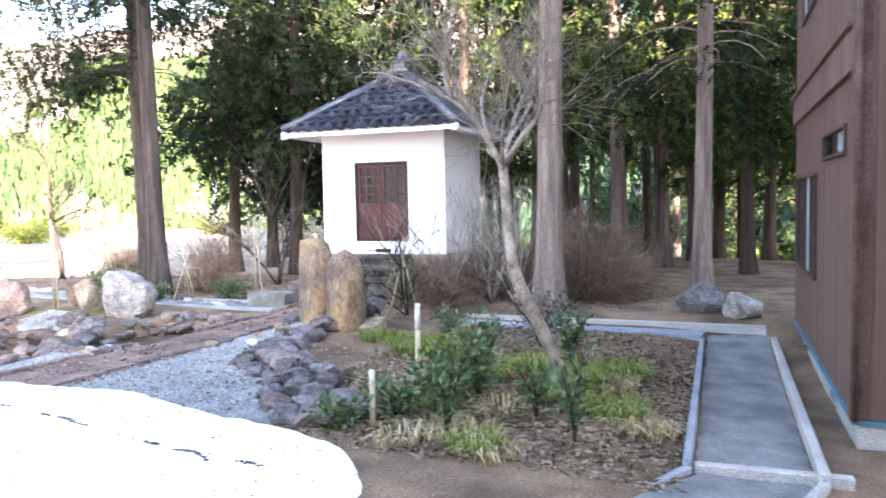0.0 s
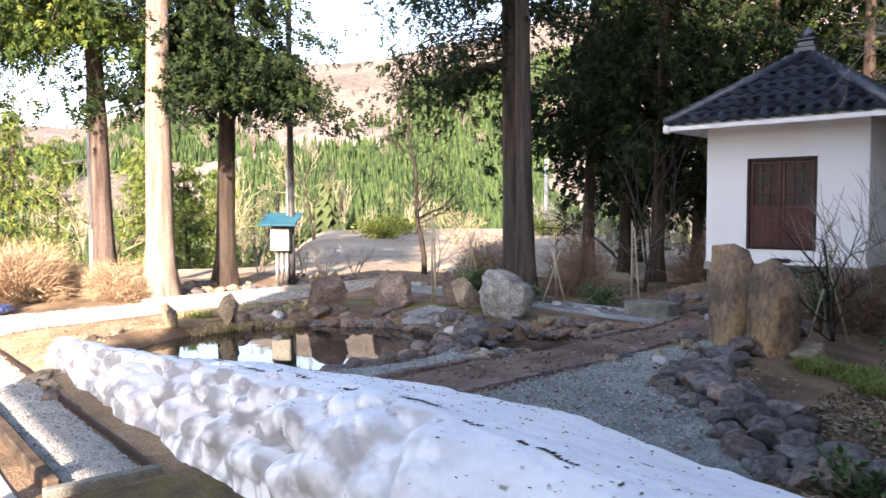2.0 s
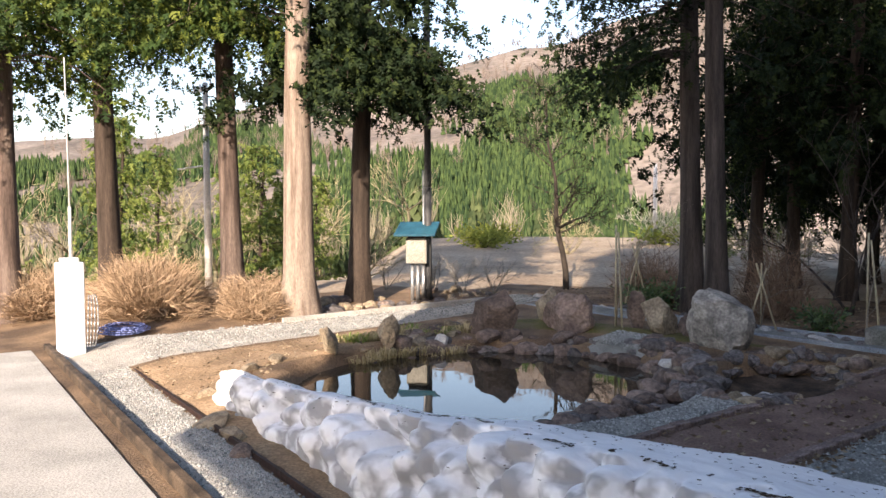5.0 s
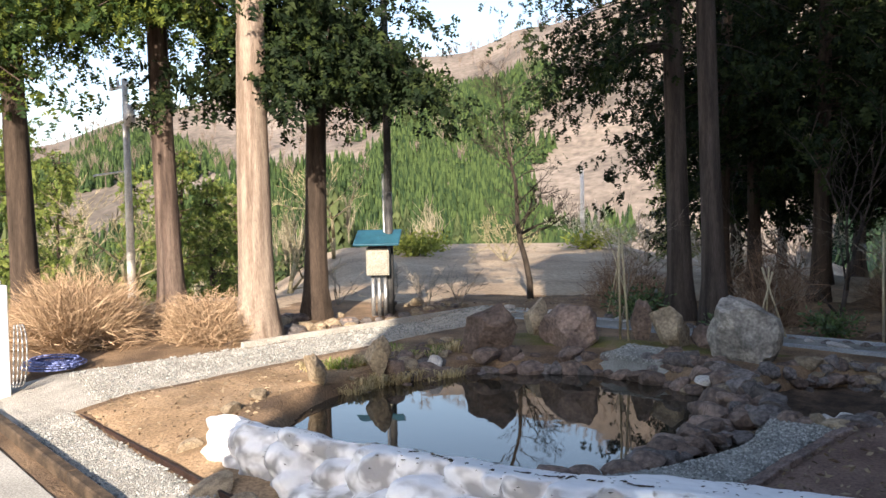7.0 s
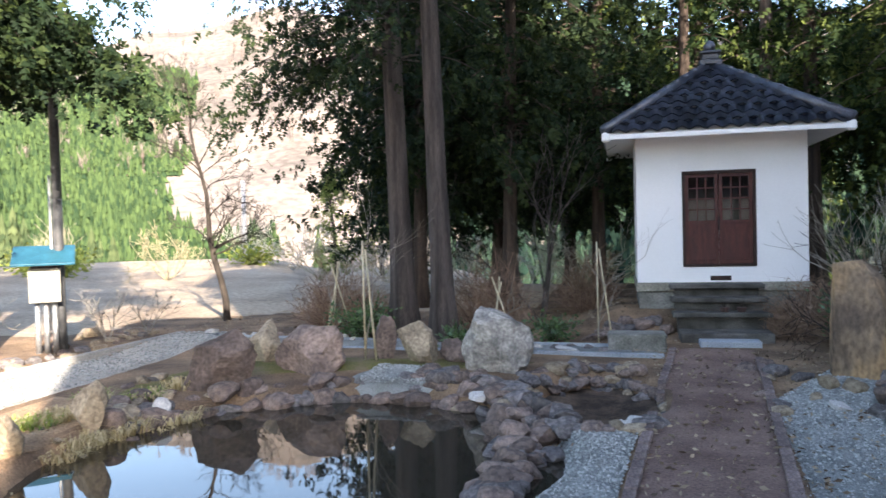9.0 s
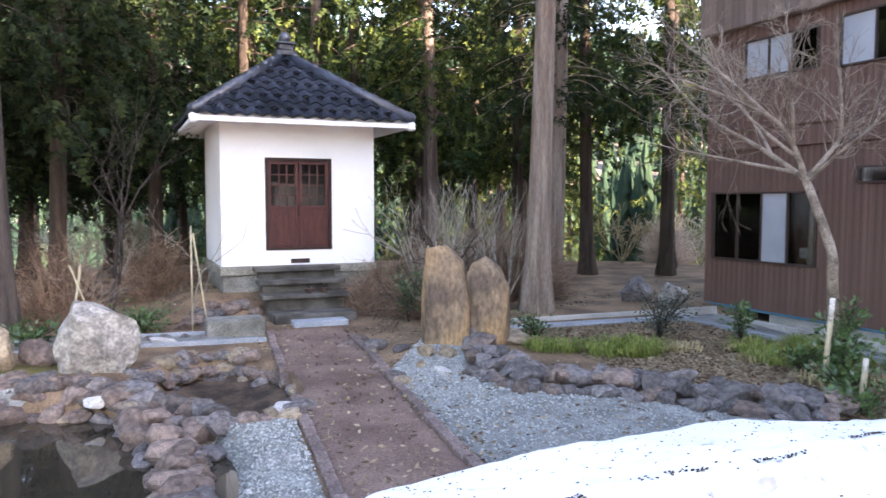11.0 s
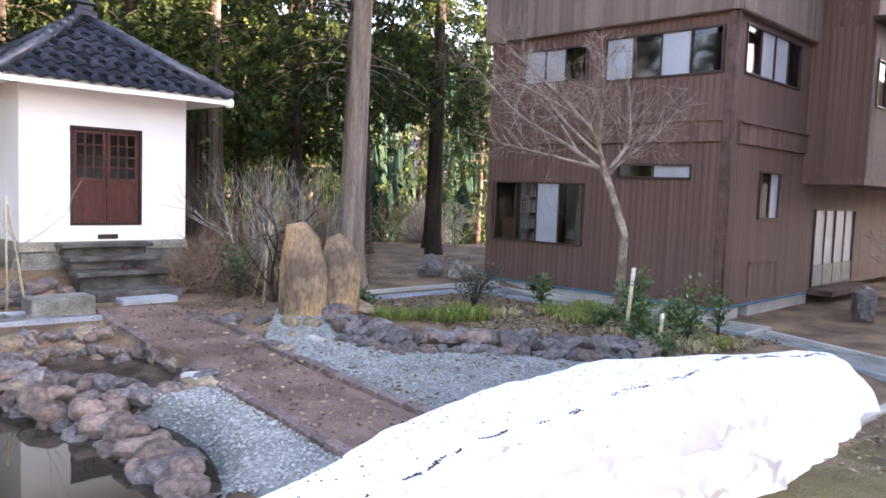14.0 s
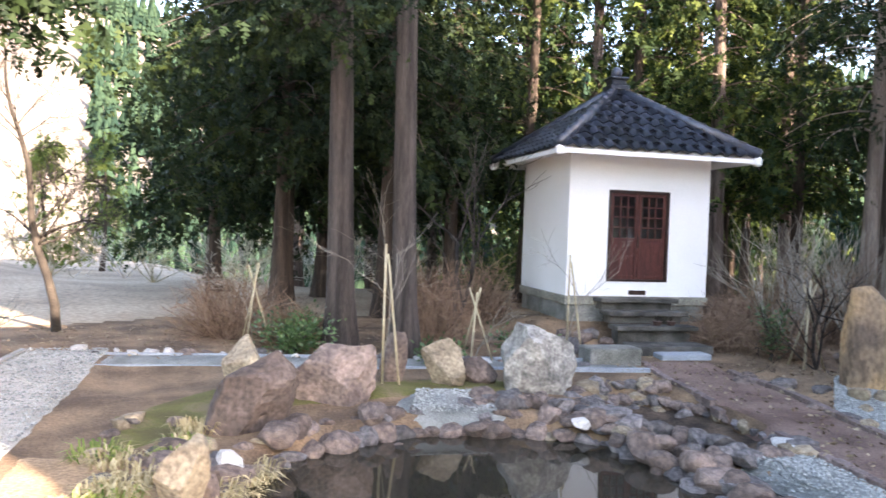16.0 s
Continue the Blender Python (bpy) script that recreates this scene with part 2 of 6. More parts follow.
STEEL = material("galvanised_steel", (0.3, 0.31, 0.32), (0.46, 0.47, 0.48), 5, 0.4, 0.05, 40, metal=0.7)
POLE_GREY = material("concrete_pole", (0.55, 0.54, 0.52), (0.68, 0.67, 0.65), 3, 0.8, 0.1, 40)
POLE_DARK = material("tarred_pole", (0.03, 0.032, 0.035), (0.09, 0.09, 0.09), 3, 0.5, 0.1, 40)
HOSE = material("blue_hose", (0.10, 0.13, 0.30), (0.16, 0.20, 0.42), 6, 0.5, 0.05, 40)
POT = material("dark_pot", (0.05, 0.03, 0.025), (0.10, 0.06, 0.05), 6, 0.6, 0.1, 40)
ROOF_SHEET = material("pale_sheet_roof", (0.45, 0.46, 0.47), (0.6, 0.6, 0.6), 2, 0.4, 0.05, 30, spec=0.5)
BOOKS = material("shelf_contents", (0.45, 0.42, 0.34), (0.6, 0.56, 0.48), 8, 0.8, 0.1, 30)
CARTON = material("brown_carton", (0.25, 0.15, 0.08), (0.34, 0.21, 0.12), 6, 0.8, 0.1, 30)


def snow_material():
    m = material("old_snow", (0.84, 0.85, 0.87), (0.92, 0.92, 0.92), 1.6, 0.7, 0.35, 16, depth=0.02, grainy=0.1)
    nt = m.node_tree
    bs = nt.nodes["Principled BSDF"]
    src = bs.inputs["Base Color"].links[0].from_socket
    co = nt.nodes.new("ShaderNodeTexCoord")
    n = nt.nodes.new("ShaderNodeTexNoise")
    n.inputs["Scale"].default_value, n.inputs["Detail"].default_value = 9, 8
    nt.links.new(co.outputs["Object"], n.inputs["Vector"])
    r = nt.nodes.new("ShaderNodeValToRGB")
    r.color_ramp.elements[0].position, r.color_ramp.elements[1].position = 0.66, 0.74
    r.color_ramp.elements[0].color, r.color_ramp.elements[1].color = (0, 0, 0, 1), (1, 1, 1, 1)
    nt.links.new(n.outputs["Fac"], r.inputs[0])
    mx = nt.nodes.new("ShaderNodeMix")
    mx.data_type = "RGBA"
    nt.links.new(r.outputs[0], mx.inputs["Factor"])
    nt.links.new(src, mx.inputs["A"])
    mx.inputs["B"].default_value = (0.34, 0.31, 0.28, 1)
    # grey along the voronoi cell rims on steep faces towards -Y, fading out eastwards
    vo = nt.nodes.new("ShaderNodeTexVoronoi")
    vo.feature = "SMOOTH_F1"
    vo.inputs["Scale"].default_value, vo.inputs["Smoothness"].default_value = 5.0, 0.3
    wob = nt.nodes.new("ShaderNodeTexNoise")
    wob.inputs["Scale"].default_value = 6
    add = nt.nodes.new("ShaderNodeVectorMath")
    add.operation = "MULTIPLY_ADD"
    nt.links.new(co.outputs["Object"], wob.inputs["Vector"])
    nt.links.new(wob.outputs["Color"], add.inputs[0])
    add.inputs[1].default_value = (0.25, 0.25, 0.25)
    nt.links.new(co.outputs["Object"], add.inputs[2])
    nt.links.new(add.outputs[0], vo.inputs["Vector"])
    cell_rim = nt.nodes.new("ShaderNodeMapRange")
    cell_rim.inputs["From Min"].default_value, cell_rim.inputs["From Max"].default_value = 0.34, 0.66
    nt.links.new(vo.outputs["Distance"], cell_rim.inputs[0])
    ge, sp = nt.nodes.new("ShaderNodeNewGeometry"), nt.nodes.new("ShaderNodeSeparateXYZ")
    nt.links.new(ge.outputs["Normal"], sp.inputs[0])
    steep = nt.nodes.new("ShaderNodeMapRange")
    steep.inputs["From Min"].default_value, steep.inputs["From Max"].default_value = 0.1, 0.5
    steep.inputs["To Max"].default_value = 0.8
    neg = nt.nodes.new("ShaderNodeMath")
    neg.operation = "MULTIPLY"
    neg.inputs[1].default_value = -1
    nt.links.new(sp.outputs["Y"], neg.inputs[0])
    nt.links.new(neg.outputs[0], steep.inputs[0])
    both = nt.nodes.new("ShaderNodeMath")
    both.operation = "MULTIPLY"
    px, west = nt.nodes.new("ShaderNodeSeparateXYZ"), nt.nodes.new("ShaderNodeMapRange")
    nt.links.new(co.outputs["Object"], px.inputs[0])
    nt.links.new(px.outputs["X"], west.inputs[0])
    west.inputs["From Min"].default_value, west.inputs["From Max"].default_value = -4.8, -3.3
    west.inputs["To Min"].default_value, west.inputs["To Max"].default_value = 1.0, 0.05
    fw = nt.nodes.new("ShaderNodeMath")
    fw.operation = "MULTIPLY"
    nt.links.new(cell_rim.outputs[0], fw.inputs[0])
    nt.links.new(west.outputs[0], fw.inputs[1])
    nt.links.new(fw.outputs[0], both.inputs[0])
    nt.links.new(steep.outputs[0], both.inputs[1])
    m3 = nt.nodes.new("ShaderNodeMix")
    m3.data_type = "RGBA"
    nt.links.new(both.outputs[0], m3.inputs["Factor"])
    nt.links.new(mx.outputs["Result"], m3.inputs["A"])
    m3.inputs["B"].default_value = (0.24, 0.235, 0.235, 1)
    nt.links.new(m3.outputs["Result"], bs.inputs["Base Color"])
    return m


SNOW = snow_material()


def water_material():
    m = bpy.data.materials.new("still_water")
    m.use_nodes = True
    nt = m.node_tree
    bs = nt.nodes["Principled BSDF"]
    bs.inputs["Base Color"].default_value = (0.03, 0.026, 0.019, 1)
    bs.inputs["Roughness"].default_value, bs.inputs["IOR"].default_value = 0.02, 1.33
    bs.inputs["Specular IOR Level"].default_value = 1.0
    co = nt.nodes.new("ShaderNodeTexCoord")
    n = nt.nodes.new("ShaderNodeTexNoise")
    n.inputs["Scale"].default_value, n.inputs["Detail"].default_value = 2.2, 2
    nt.links.new(co.outputs["Object"], n.inputs["Vector"])
    b = nt.nodes.new("ShaderNodeBump")
    b.inputs["Strength"].default_value, b.inputs["Distance"].default_value = 0.06, 0.02
    nt.links.new(n.outputs["Fac"], b.inputs["Height"])
    nt.links.new(b.outputs[0], bs.inputs["Normal"])
    return m


WATER = water_material()


def glass_material():
    m = bpy.data.materials.new("window_glass")
    m.use_nodes = True
    nt = m.node_tree
    gl, tr, mx = nt.nodes.new("ShaderNodeBsdfGlossy"), nt.nodes.new("ShaderNodeBsdfTransparent"), nt.nodes.new("ShaderNodeMixShader")
    gl.inputs["Roughness"].default_value = 0.03
    tr.inputs[0].default_value = (0.75, 0.78, 0.78, 1)
    fr = nt.nodes.new("ShaderNodeFresnel")
    fr.inputs[0].default_value = 1.5
    nt.links.new(fr.outputs[0], mx.inputs[0])
    nt.links.new(tr.outputs[0], mx.inputs[1])
    nt.links.new(gl.outputs[0], mx.inputs[2])
    nt.links.new(mx.outputs[0], nt.nodes["Material Output"].inputs[0])
    return m


GLASS = glass_material()


# ---- mesh helpers ----
def mesh_of(name, verts, faces, mat, smooth=False):
    me = bpy.data.meshes.new(name)
    me.from_pydata([tuple(v) for v in np.asarray(verts, float).tolist()], [], [list(f) for f in (faces.tolist() if hasattr(faces, "tolist") else faces)])
    me.materials.append(mat)
    if smooth:
        me.shade_smooth()
    me.update()
    return me


def mesh_bm(name, bm, mat, smooth=False):
    me = bpy.data.meshes.new(name)
    bm.normal_update()
    bm.to_mesh(me)
    bm.free()
    me.materials.append(mat)
    if smooth:
        me.shade_smooth()
    return me


def part(name, data, mat=None, parent=None, label="", m=None, smooth=False):
    """One mesh object under a thing or a part; data: a bmesh or a mesh."""
    me = data if isinstance(data, bpy.types.Mesh) else mesh_bm(name, data, mat, smooth)
    ob = new(name, me)
    if parent:
        ob.parent = parent
    if m is not None:
        ob.matrix_basis = m
    if label:
        ob["label"] = label
    return ob


def empty(name, m, label, category, group="", kind=""):
    ob = new(name)
    ob.empty_display_size = 0.1
    ob.matrix_basis = m
    return tagged(ob, label, category, group, kind)


def boxes(*specs, bevel=0.0):
    """One bmesh of boxes, each (x0, x1, y0, y1, z0, z1)."""
    bm = bmesh.new()
    for x0, x1, y0, y1, z0, z1 in specs:
        r = bmesh.ops.create_cube(bm, size=1.0)
        for v in r["verts"]:
            v.co = Vector(((x0 + x1) / 2 + v.co.x * (x1 - x0), (y0 + y1) / 2 + v.co.y * (y1 - y0), (z0 + z1) / 2 + v.co.z * (z1 - z0)))
    if bevel:
        bmesh.ops.bevel(bm, geom=bm.edges[:], offset=bevel, segments=1, affect="EDGES")
    return bm


def tubes(segs, sides=6):
    """Tapered tubes (p0, p1, r0, r1) as one vertex and face list."""
    V, F = [], []
    for p0, p1, r0, r1 in segs:
        p0, p1 = Vector(p0), Vector(p1)
        d = p1 - p0
        if d.length < 1e-5:
            continue
        d.normalize()
        a = d.orthogonal().normalized()
        b = d.cross(a)
        n = sides if r0 > 0.02 else (4 if r0 > 0.008 else 3)
        k = len(V)
        for p, r in ((p0, r0), (p1, r1)):
            for i in range(n):
                t = 2 * math.pi * i / n
                V.append(p + (a * math.cos(t) + b * math.sin(t)) * r)
        for i in range(n):
            j = (i + 1) % n
            F.append((k + i, k + j, k + n + j, k + n + i))
        if r0 > 0.008:
            F.append(tuple(k + n - 1 - i for i in range(n)))
            F.append(tuple(k + n + i for i in range(n)))
    return V, F


def tube_mesh(name, segs, mat, sides=8):
    return mesh_of(name, *tubes(segs, sides), mat, smooth=True)


def fbm(x, y, z=0.0, octaves=4):
    return noise.fractal(Vector((x, y, z)), 1.0, 2.0, octaves)


def sstep(a, b, x):
    t = min(max((x - a) / (b - a), 0.0), 1.0)
    return t * t * (3 - 2 * t)


# ---- ground ----
POND = (-10.05, 6.85, 2.32, 2.35)
UPPER = (-7.4, 9.2, 0.72, 1.3)
# the temple's own frame: its eave runs along local x
TEMPLE = pose(-2.4, 0.31, 0, 0, 0, -7.4)
TEMPLE_IN = TEMPLE.inverted()


def local_y(x, y):
    return (x + 2.4) * 0.1288 + (y - 0.31) * 0.9917


def ridge_angle(az):
    """How high the skyline stands, in degrees, by the azimuth left of the garden's main axis."""
    pts = ((-180, 4), (-90, 5), (-60, 8), (-30, 12), (0, 13), (25, 15.2), (33, 13.6), (40, 11.6), (52, 9.6), (62, 7.8), (70, 5.8), (80, 5), (120, 4), (180, 4))
    for (a0, e0), (a1, e1) in zip(pts, pts[1:]):
        if a0 <= az <= a1:
            return e0 + (e1 - e0) * sstep(a0, a1, az)
    return 4


def ground(x, y):
    z = -0.15 * (1 - sstep(3.2, 4.6, y)) + 0.12 * sstep(10.8, 12.5, y)
    z -= 0.16 * sstep(0.2, 1.4, x) * (1 - sstep(9.0, 13.0, y)) * sstep(3.4, 4.6, y)
    z += 0.25 * math.exp(-((x + 4.2) ** 2 / 1.2 + (y - 9.9) ** 2 / 1.6))
    z += 0.10 * math.exp(-((x + 1.6) ** 2 / 2.5 + (y - 7.6) ** 2 / 3.0))
    z += 0.22 * math.exp(-((x + 18) ** 2 / 5 + (y - 8.0) ** 2 / 10)) + 0.15 * math.exp(-((x + 10.5) ** 2 / 6 + (y - 10.4) ** 2 / 0.5))
    z += 0.36 * sstep(13.0, 14.1, y) * (1 - sstep(17.2, 18.6, y)) * sstep(-8.2, -7.0, x) * (1 - sstep(-3.9, -2.6, x))
    for cx, cy, rx, ry in (POND, UPPER):
        d = math.hypot((x - cx) / rx, (y - cy) / ry)
        if d < 1.25:
            z -= (0.95 if rx > 1 else 0.6) * (1 - sstep(0.86, 1.14, d))
    if -14 < x < 4 and 1 < y < 14:
        z += 0.02 * fbm(x * 0.9, y * 0.9)
    dx, dy = x + 6, y - 3
    r = math.hypot(dx, dy)
    if r > 14:
        az = math.degrees(math.atan2(-dx, dy))
        field = sstep(24, 30, az) * (1 - sstep(50, 56, az)) if r < 70 else 0
        z += (1 - field) * (-2.5 * sstep(17, 40, r) * sstep(42, 60, az) - 0.6 * sstep(20, 45, r) * (1 - sstep(42, 60, az)))
        z += field * 0.018 * max(0, r - 18) * (1 - sstep(44, 56, r))
        z -= 7 * sstep(46, 100, r)
        z -= 5.0 * sstep(22, 36, r) * (1 - sstep(2, 16, az)) * sstep(-120, -95, az)
        if r > 85:
            e = ridge_angle(az) + 0.5 * fbm(az * 0.08, 3.0)
            h = math.tan(math.radians(e)) * 420 + 8
            up = sstep(100, 420, r)
            z += h * (0.55 * up + 0.45 * up ** 0.5 * sstep(90, 150, r)) + 7 * fbm(x * 0.012, y * 0.012) * sstep(120, 220, r) * (1 - sstep(330, 420, r))
            z -= 60 * sstep(430, 1200, r)
        else:
            z += 0.25 * fbm(x * 0.06, y * 0.06) * sstep(22, 40, r)
    return z


def spread(lo, hi, a, b, step, grow):
    """Grid lines: even between a and b, ever wider out to lo and hi."""
    mid = list(np.arange(a, b + 1e-6, step))
    out, s, v = [], step, b
    while v < hi:
        s *= grow
        v += s
        out.append(v)
    back, s, v = [], step, a
    while v > lo:
        s *= grow
        v -= s
        back.append(v)
    return back[::-1] + mid + out


def build_ground():
    xs, ys = spread(-1800, 1800, -17.0, 4.0, 0.16, 1.055), spread(-1200, 2000, 0.5, 13.5, 0.16, 1.055)
    nx, ny = len(xs), len(ys)
    V = [(x, y, ground(x, y)) for y in ys for x in xs]
    F, mats = [], []
    for j in range(ny - 1):
        for i in range(nx - 1):
            k = j * nx + i
            F.append((k, k + 1, k + nx + 1, k + nx))
            x, y = xs[i], ys[j]
            r = math.hypot(x + 6, y - 3)
            mats.append(2 if r > 62 else 1 if (r > 15.5 + 2.0 * fbm(x * 0.3, y * 0.3) and y > 8 and x < -9) else 0)
    me = mesh_of("ground", V, F, SOIL, smooth=True)
    me.materials.append(FIELD)
    me.materials.append(HILL)
    me.polygons.foreach_set("material_index", mats)
    tagged(new("ground", me), "bare brown garden earth running out to field and wooded hills", "ground", kind="structure")


build_ground()


def line_at(pts, t):
    """A point at the share t of a polyline's length."""
    ls = [math.dist(a, b) for a, b in zip(pts, pts[1:])]
    d = t * sum(ls)
    for (a, b), l in zip(zip(pts, pts[1:]), ls):
        if d <= l or (a, b) == (pts[-2], pts[-1]):
            k = min(d / l, 1)
            return a[0] + (b[0] - a[0]) * k, a[1] + (b[1] - a[1]) * k
        d -= l


def ribbon(name, left, right, mat, label, category, n=40, m=8, lift=0.02, edge=0.03, wob=0.02):
    """A sheet of ground cover between two polylines, laid on the ground with a thin edge."""
    V, F = [], []
    for i in range(n + 1):
        a, b = line_at(left, i / n), line_at(right, i / n)
        for j in range(m + 1):
            s = j / m
            x, y = a[0] + (b[0] - a[0]) * s, a[1] + (b[1] - a[1]) * s
            w = wob if j in (0, m) else 0
            x, y = x + w * fbm(x * 4, y * 4, 2), y + w * fbm(x * 4, y * 4, 7)
            down = -edge if j in (0, m) or i in (0, n) else 0
            V.append((x, y, ground(x, y) + lift + down + 0.008 * fbm(x * 5, y * 5)))
    for i in range(n):
        for j in range(m):
            k = i * (m + 1) + j
            F.append((k, k + 1, k + m + 2, k + m + 1))
    ob = new(name, mesh_of(name, V, F, mat, smooth=True))
    return tagged(ob, label, category, kind="structure")


def lw(lx, ly):
    v = TEMPLE @ Vector((lx, ly, 0))
    return v.x, v.y


ribbon("earth_path", [(-7.1, 5.0), (-6.67, 9.05), (-6.32, 12.1)], [(-6.05, 5.0), (-5.62, 8.6), (-5.22, 12.0)], EARTH_PATH, "trodden red-brown earth path leading to the shrine steps", "path", lift=0.03)
ribbon("gravel_court", [(-6.0, 4.2), (-5.72, 7.2), (-5.5, 9.0), (-4.55, 10.1)], [(-1.6, 4.2), (-3.0, 6.2), (-4.5, 8.2), (-4.0, 10.2)], GRAVEL, "grey crushed gravel beside the earth path", "gravel", m=16)
ribbon("gravel_patch", [(-8.1, 4.4), (-8.0, 6.4), (-7.75, 7.6)], [(-7.22, 4.4), (-7.05, 6.4), (-6.9, 7.9)], GRAVEL, "grey gravel between pond and earth path", "gravel", n=26)
ribbon("gravel_walk", [lw(-14.2, 1.27), lw(-4.2, 1.27)], [lw(-14.2, 1.9), lw(-4.2, 1.9)], PALE_GRAVEL, "pale gravel strip along the temple kerb", "path", n=60)
ribbon("gravel_walk", [(-16.3, 3.3), (-15.9, 5.0), (-15.45, 7.0), (-15.3, 13.2)], [(-14.2, 3.3), (-14.0, 4.2), (-14.1, 6.8), (-14.2, 13.2)], PALE_GRAVEL, "pale gravel walk passing the pond towards the field", "path", n=60, lift=0.026)
ribbon("gravel_walk", [(-14.2, 12.15), (-6.5, 11.55)], [(-14.2, 12.75), (-6.5, 12.0)], GRAVEL, "narrow grey gravel walk behind the pond rocks", "path", n=40)
ribbon("gravel_walk", [(1.05, 11.3), (1.05, 5.6), (-0.35, 2.75)], [(1.98, 11.6), (1.98, 5.6), (0.75, 2.55)], GRAVEL, "grey gravel drip strip along the brown house", "path", n=50)
ribbon("sandy_earth", [(-14.0, 3.75), (-13.98, 6.6), (-14.05, 8.4)], [(-12.0, 3.45), (-12.55, 6.0), (-12.75, 8.2)], SANDY_SUNLIT, "cleared tan earth, lightened for sun, between walk and pond", "earth", m=12, lift=0.015)
ribbon("sandy_earth", [lw(-11.9, 1.95), lw(-4.6, 1.95)], [lw(-11.9, 2.75), lw(-4.6, 2.6)], SANDY_SUNLIT, "cleared tan earth, lightened for sun, along the snow heap", "earth", lift=0.012)
ribbon("mossy_bank", [lw(-4.2, 1.1), lw(3.4, 1.1)], [lw(-4.2, 2.3), lw(3.4, 2.7)], BANK, "mossy brown earth beside the snow heap", "earth", n=40)
ribbon("mossy_bank", [(-13.3, 8.2), (-12.2, 9.6), (-10.5, 9.9), (-8.6, 10.2)], [(-13.6, 9.6), (-12.4, 11.0), (-10.4, 11.0), (-8.2, 11.2)], MOSSY, "mossy olive earth among the pond rocks", "earth", n=40, lift=0.012)


def gravel_mound():
    V, F = [], []
    n, m = 26, 8
    for j in range(m + 1):
        for i in range(n):
            a, r = 2 * math.pi * i / n, j / m
            x, y = -9.95 + 0.72 * r * math.cos(a), 9.72 + 0.5 * r * math.sin(a)
            V.append((x, y, ground(x, y) - 0.03 + 0.10 * (1 - r * r) + 0.016 * fbm(x * 9, y * 9)))
    for j in range(m):
        for i in range(n):
            F.append((j * n + i, j * n + (i + 1) % n, (j + 1) * n + (i + 1) % n, (j + 1) * n + i))
    tagged(new("gravel_mound", mesh_of("gravel_mound", V, F, GRAVEL, True)), "low mound of grey gravel at the pond's edge", "gravel")


gravel_mound()


def pond_water(name, c, z, label):
    cx, cy, rx, ry = c
    n = 48
    V = [(cx, cy, z)] + [(cx + rx * 1.16 * math.cos(2 * math.pi * i / n), cy + ry * 1.16 * math.sin(2 * math.pi * i / n), z) for i in range(n)]
    F = [(0, 1 + i, 1 + (i + 1) % n) for i in range(n)]
    tagged(new(name, mesh_of(name, V, F, WATER)), label, "pond", kind="structure")


pond_water("water", POND, -0.18, "still dark pond water mirroring sky and trees")

def mud_bed():
    """The drained upper basin: dark mud, a little uneven."""
    cx, cy, rx, ry = UPPER
    V, F, n, m = [], [], 40, 8
    for j in range(m + 1):
        for i in range(n):
            a, r = 2 * math.pi * i / n, 1.12 * j / m
            x, y = cx + rx * r * math.cos(a), cy + ry * r * math.sin(a)
            V.append((x, y, -0.3 + 0.1 * r * r + 0.035 * fbm(x * 3, y * 3) + 0.015 * fbm(x * 11, y * 11)))
    for j in range(m):
        for i in range(n):
            F.append((j * n + i, j * n + (i + 1) % n, (j + 1) * n + (i + 1) % n, (j + 1) * n + i))
    tagged(new("mud_bed", mesh_of("mud_bed", V, F, MUD, True)), "dark damp mud in the drained upper basin", "mud", kind="structure")


mud_bed()


# ---- temple behind the walker; its unseen hall and wing are added for shade ----
def temple():
    t = empty("temple_building", TEMPLE, "temple eave over the walkway, with an unseen added hall behind", "building")
    # Unseen wing, posts and hall: sizes and open base set by the wanted shade.
    part("wall", boxes((-2.7, 1.2, -5.0, -1.35, 3.5, 8.3), bevel=0.02), PLASTER, t, "unseen upper wall of the wing, added to block sun")
    for x in (-2.3, -0.5):
        part("post", boxes((x, x + 0.16, -1.6, -1.44, -0.13, 3.5), bevel=0.01), DARK_WOOD, t, "unseen post added to carry the overhang")
    part("wall", boxes((1.202, 27.0, -5.0, -1.35, -0.4, 15.0), bevel=0.02), PLASTER, t, "unseen tall hall wall, added to shade the garden")

    def slab(name, pr, x0, x1, th, label):
        bm = bmesh.new()
        lo = [bm.verts.new((x0, y, z)) for y, z in pr] + [bm.verts.new((x0, y, z - th)) for y, z in pr[::-1]]
        hi = [bm.verts.new((x1, v.co.y, v.co.z)) for v in lo]
        k = len(lo)
        for i in range(k):
            bm.faces.new((lo[i], lo[(i + 1) % k], hi[(i + 1) % k], hi[i]))
        bm.faces.new(lo)
        bm.faces.new(hi[::-1])
        bmesh.ops.recalc_face_normals(bm, faces=bm.faces[:])
        part(name, bm, DARK_WOOD, t, label)

    slab("eave", [(0.0, 2.95), (-1.34, 3.75)], -2.6, 27.5, 0.2, "dark timber eave")
    slab("roof", [(-0.9, 14.9), (-3.2, 17.4), (-5.5, 14.9)], 0.8, 27.5, 0.2, "unseen main roof, added to shade the garden")
    slab("roof", [(-0.9, 8.2), (-3.2, 9.2), (-5.5, 8.2)], -2.95, 1.19, 0.2, "unseen wing roof, added to shade the garden")
    for i in range(46):
        x = -2.5 + i * 0.63
        part("rafter", boxes((x, x + 0.07, -1.3, -0.05, -0.11, 0.0)), DARK_WOOD, t, m=pose(0, 0, 2.73, -30.8, 0, 0))


temple()


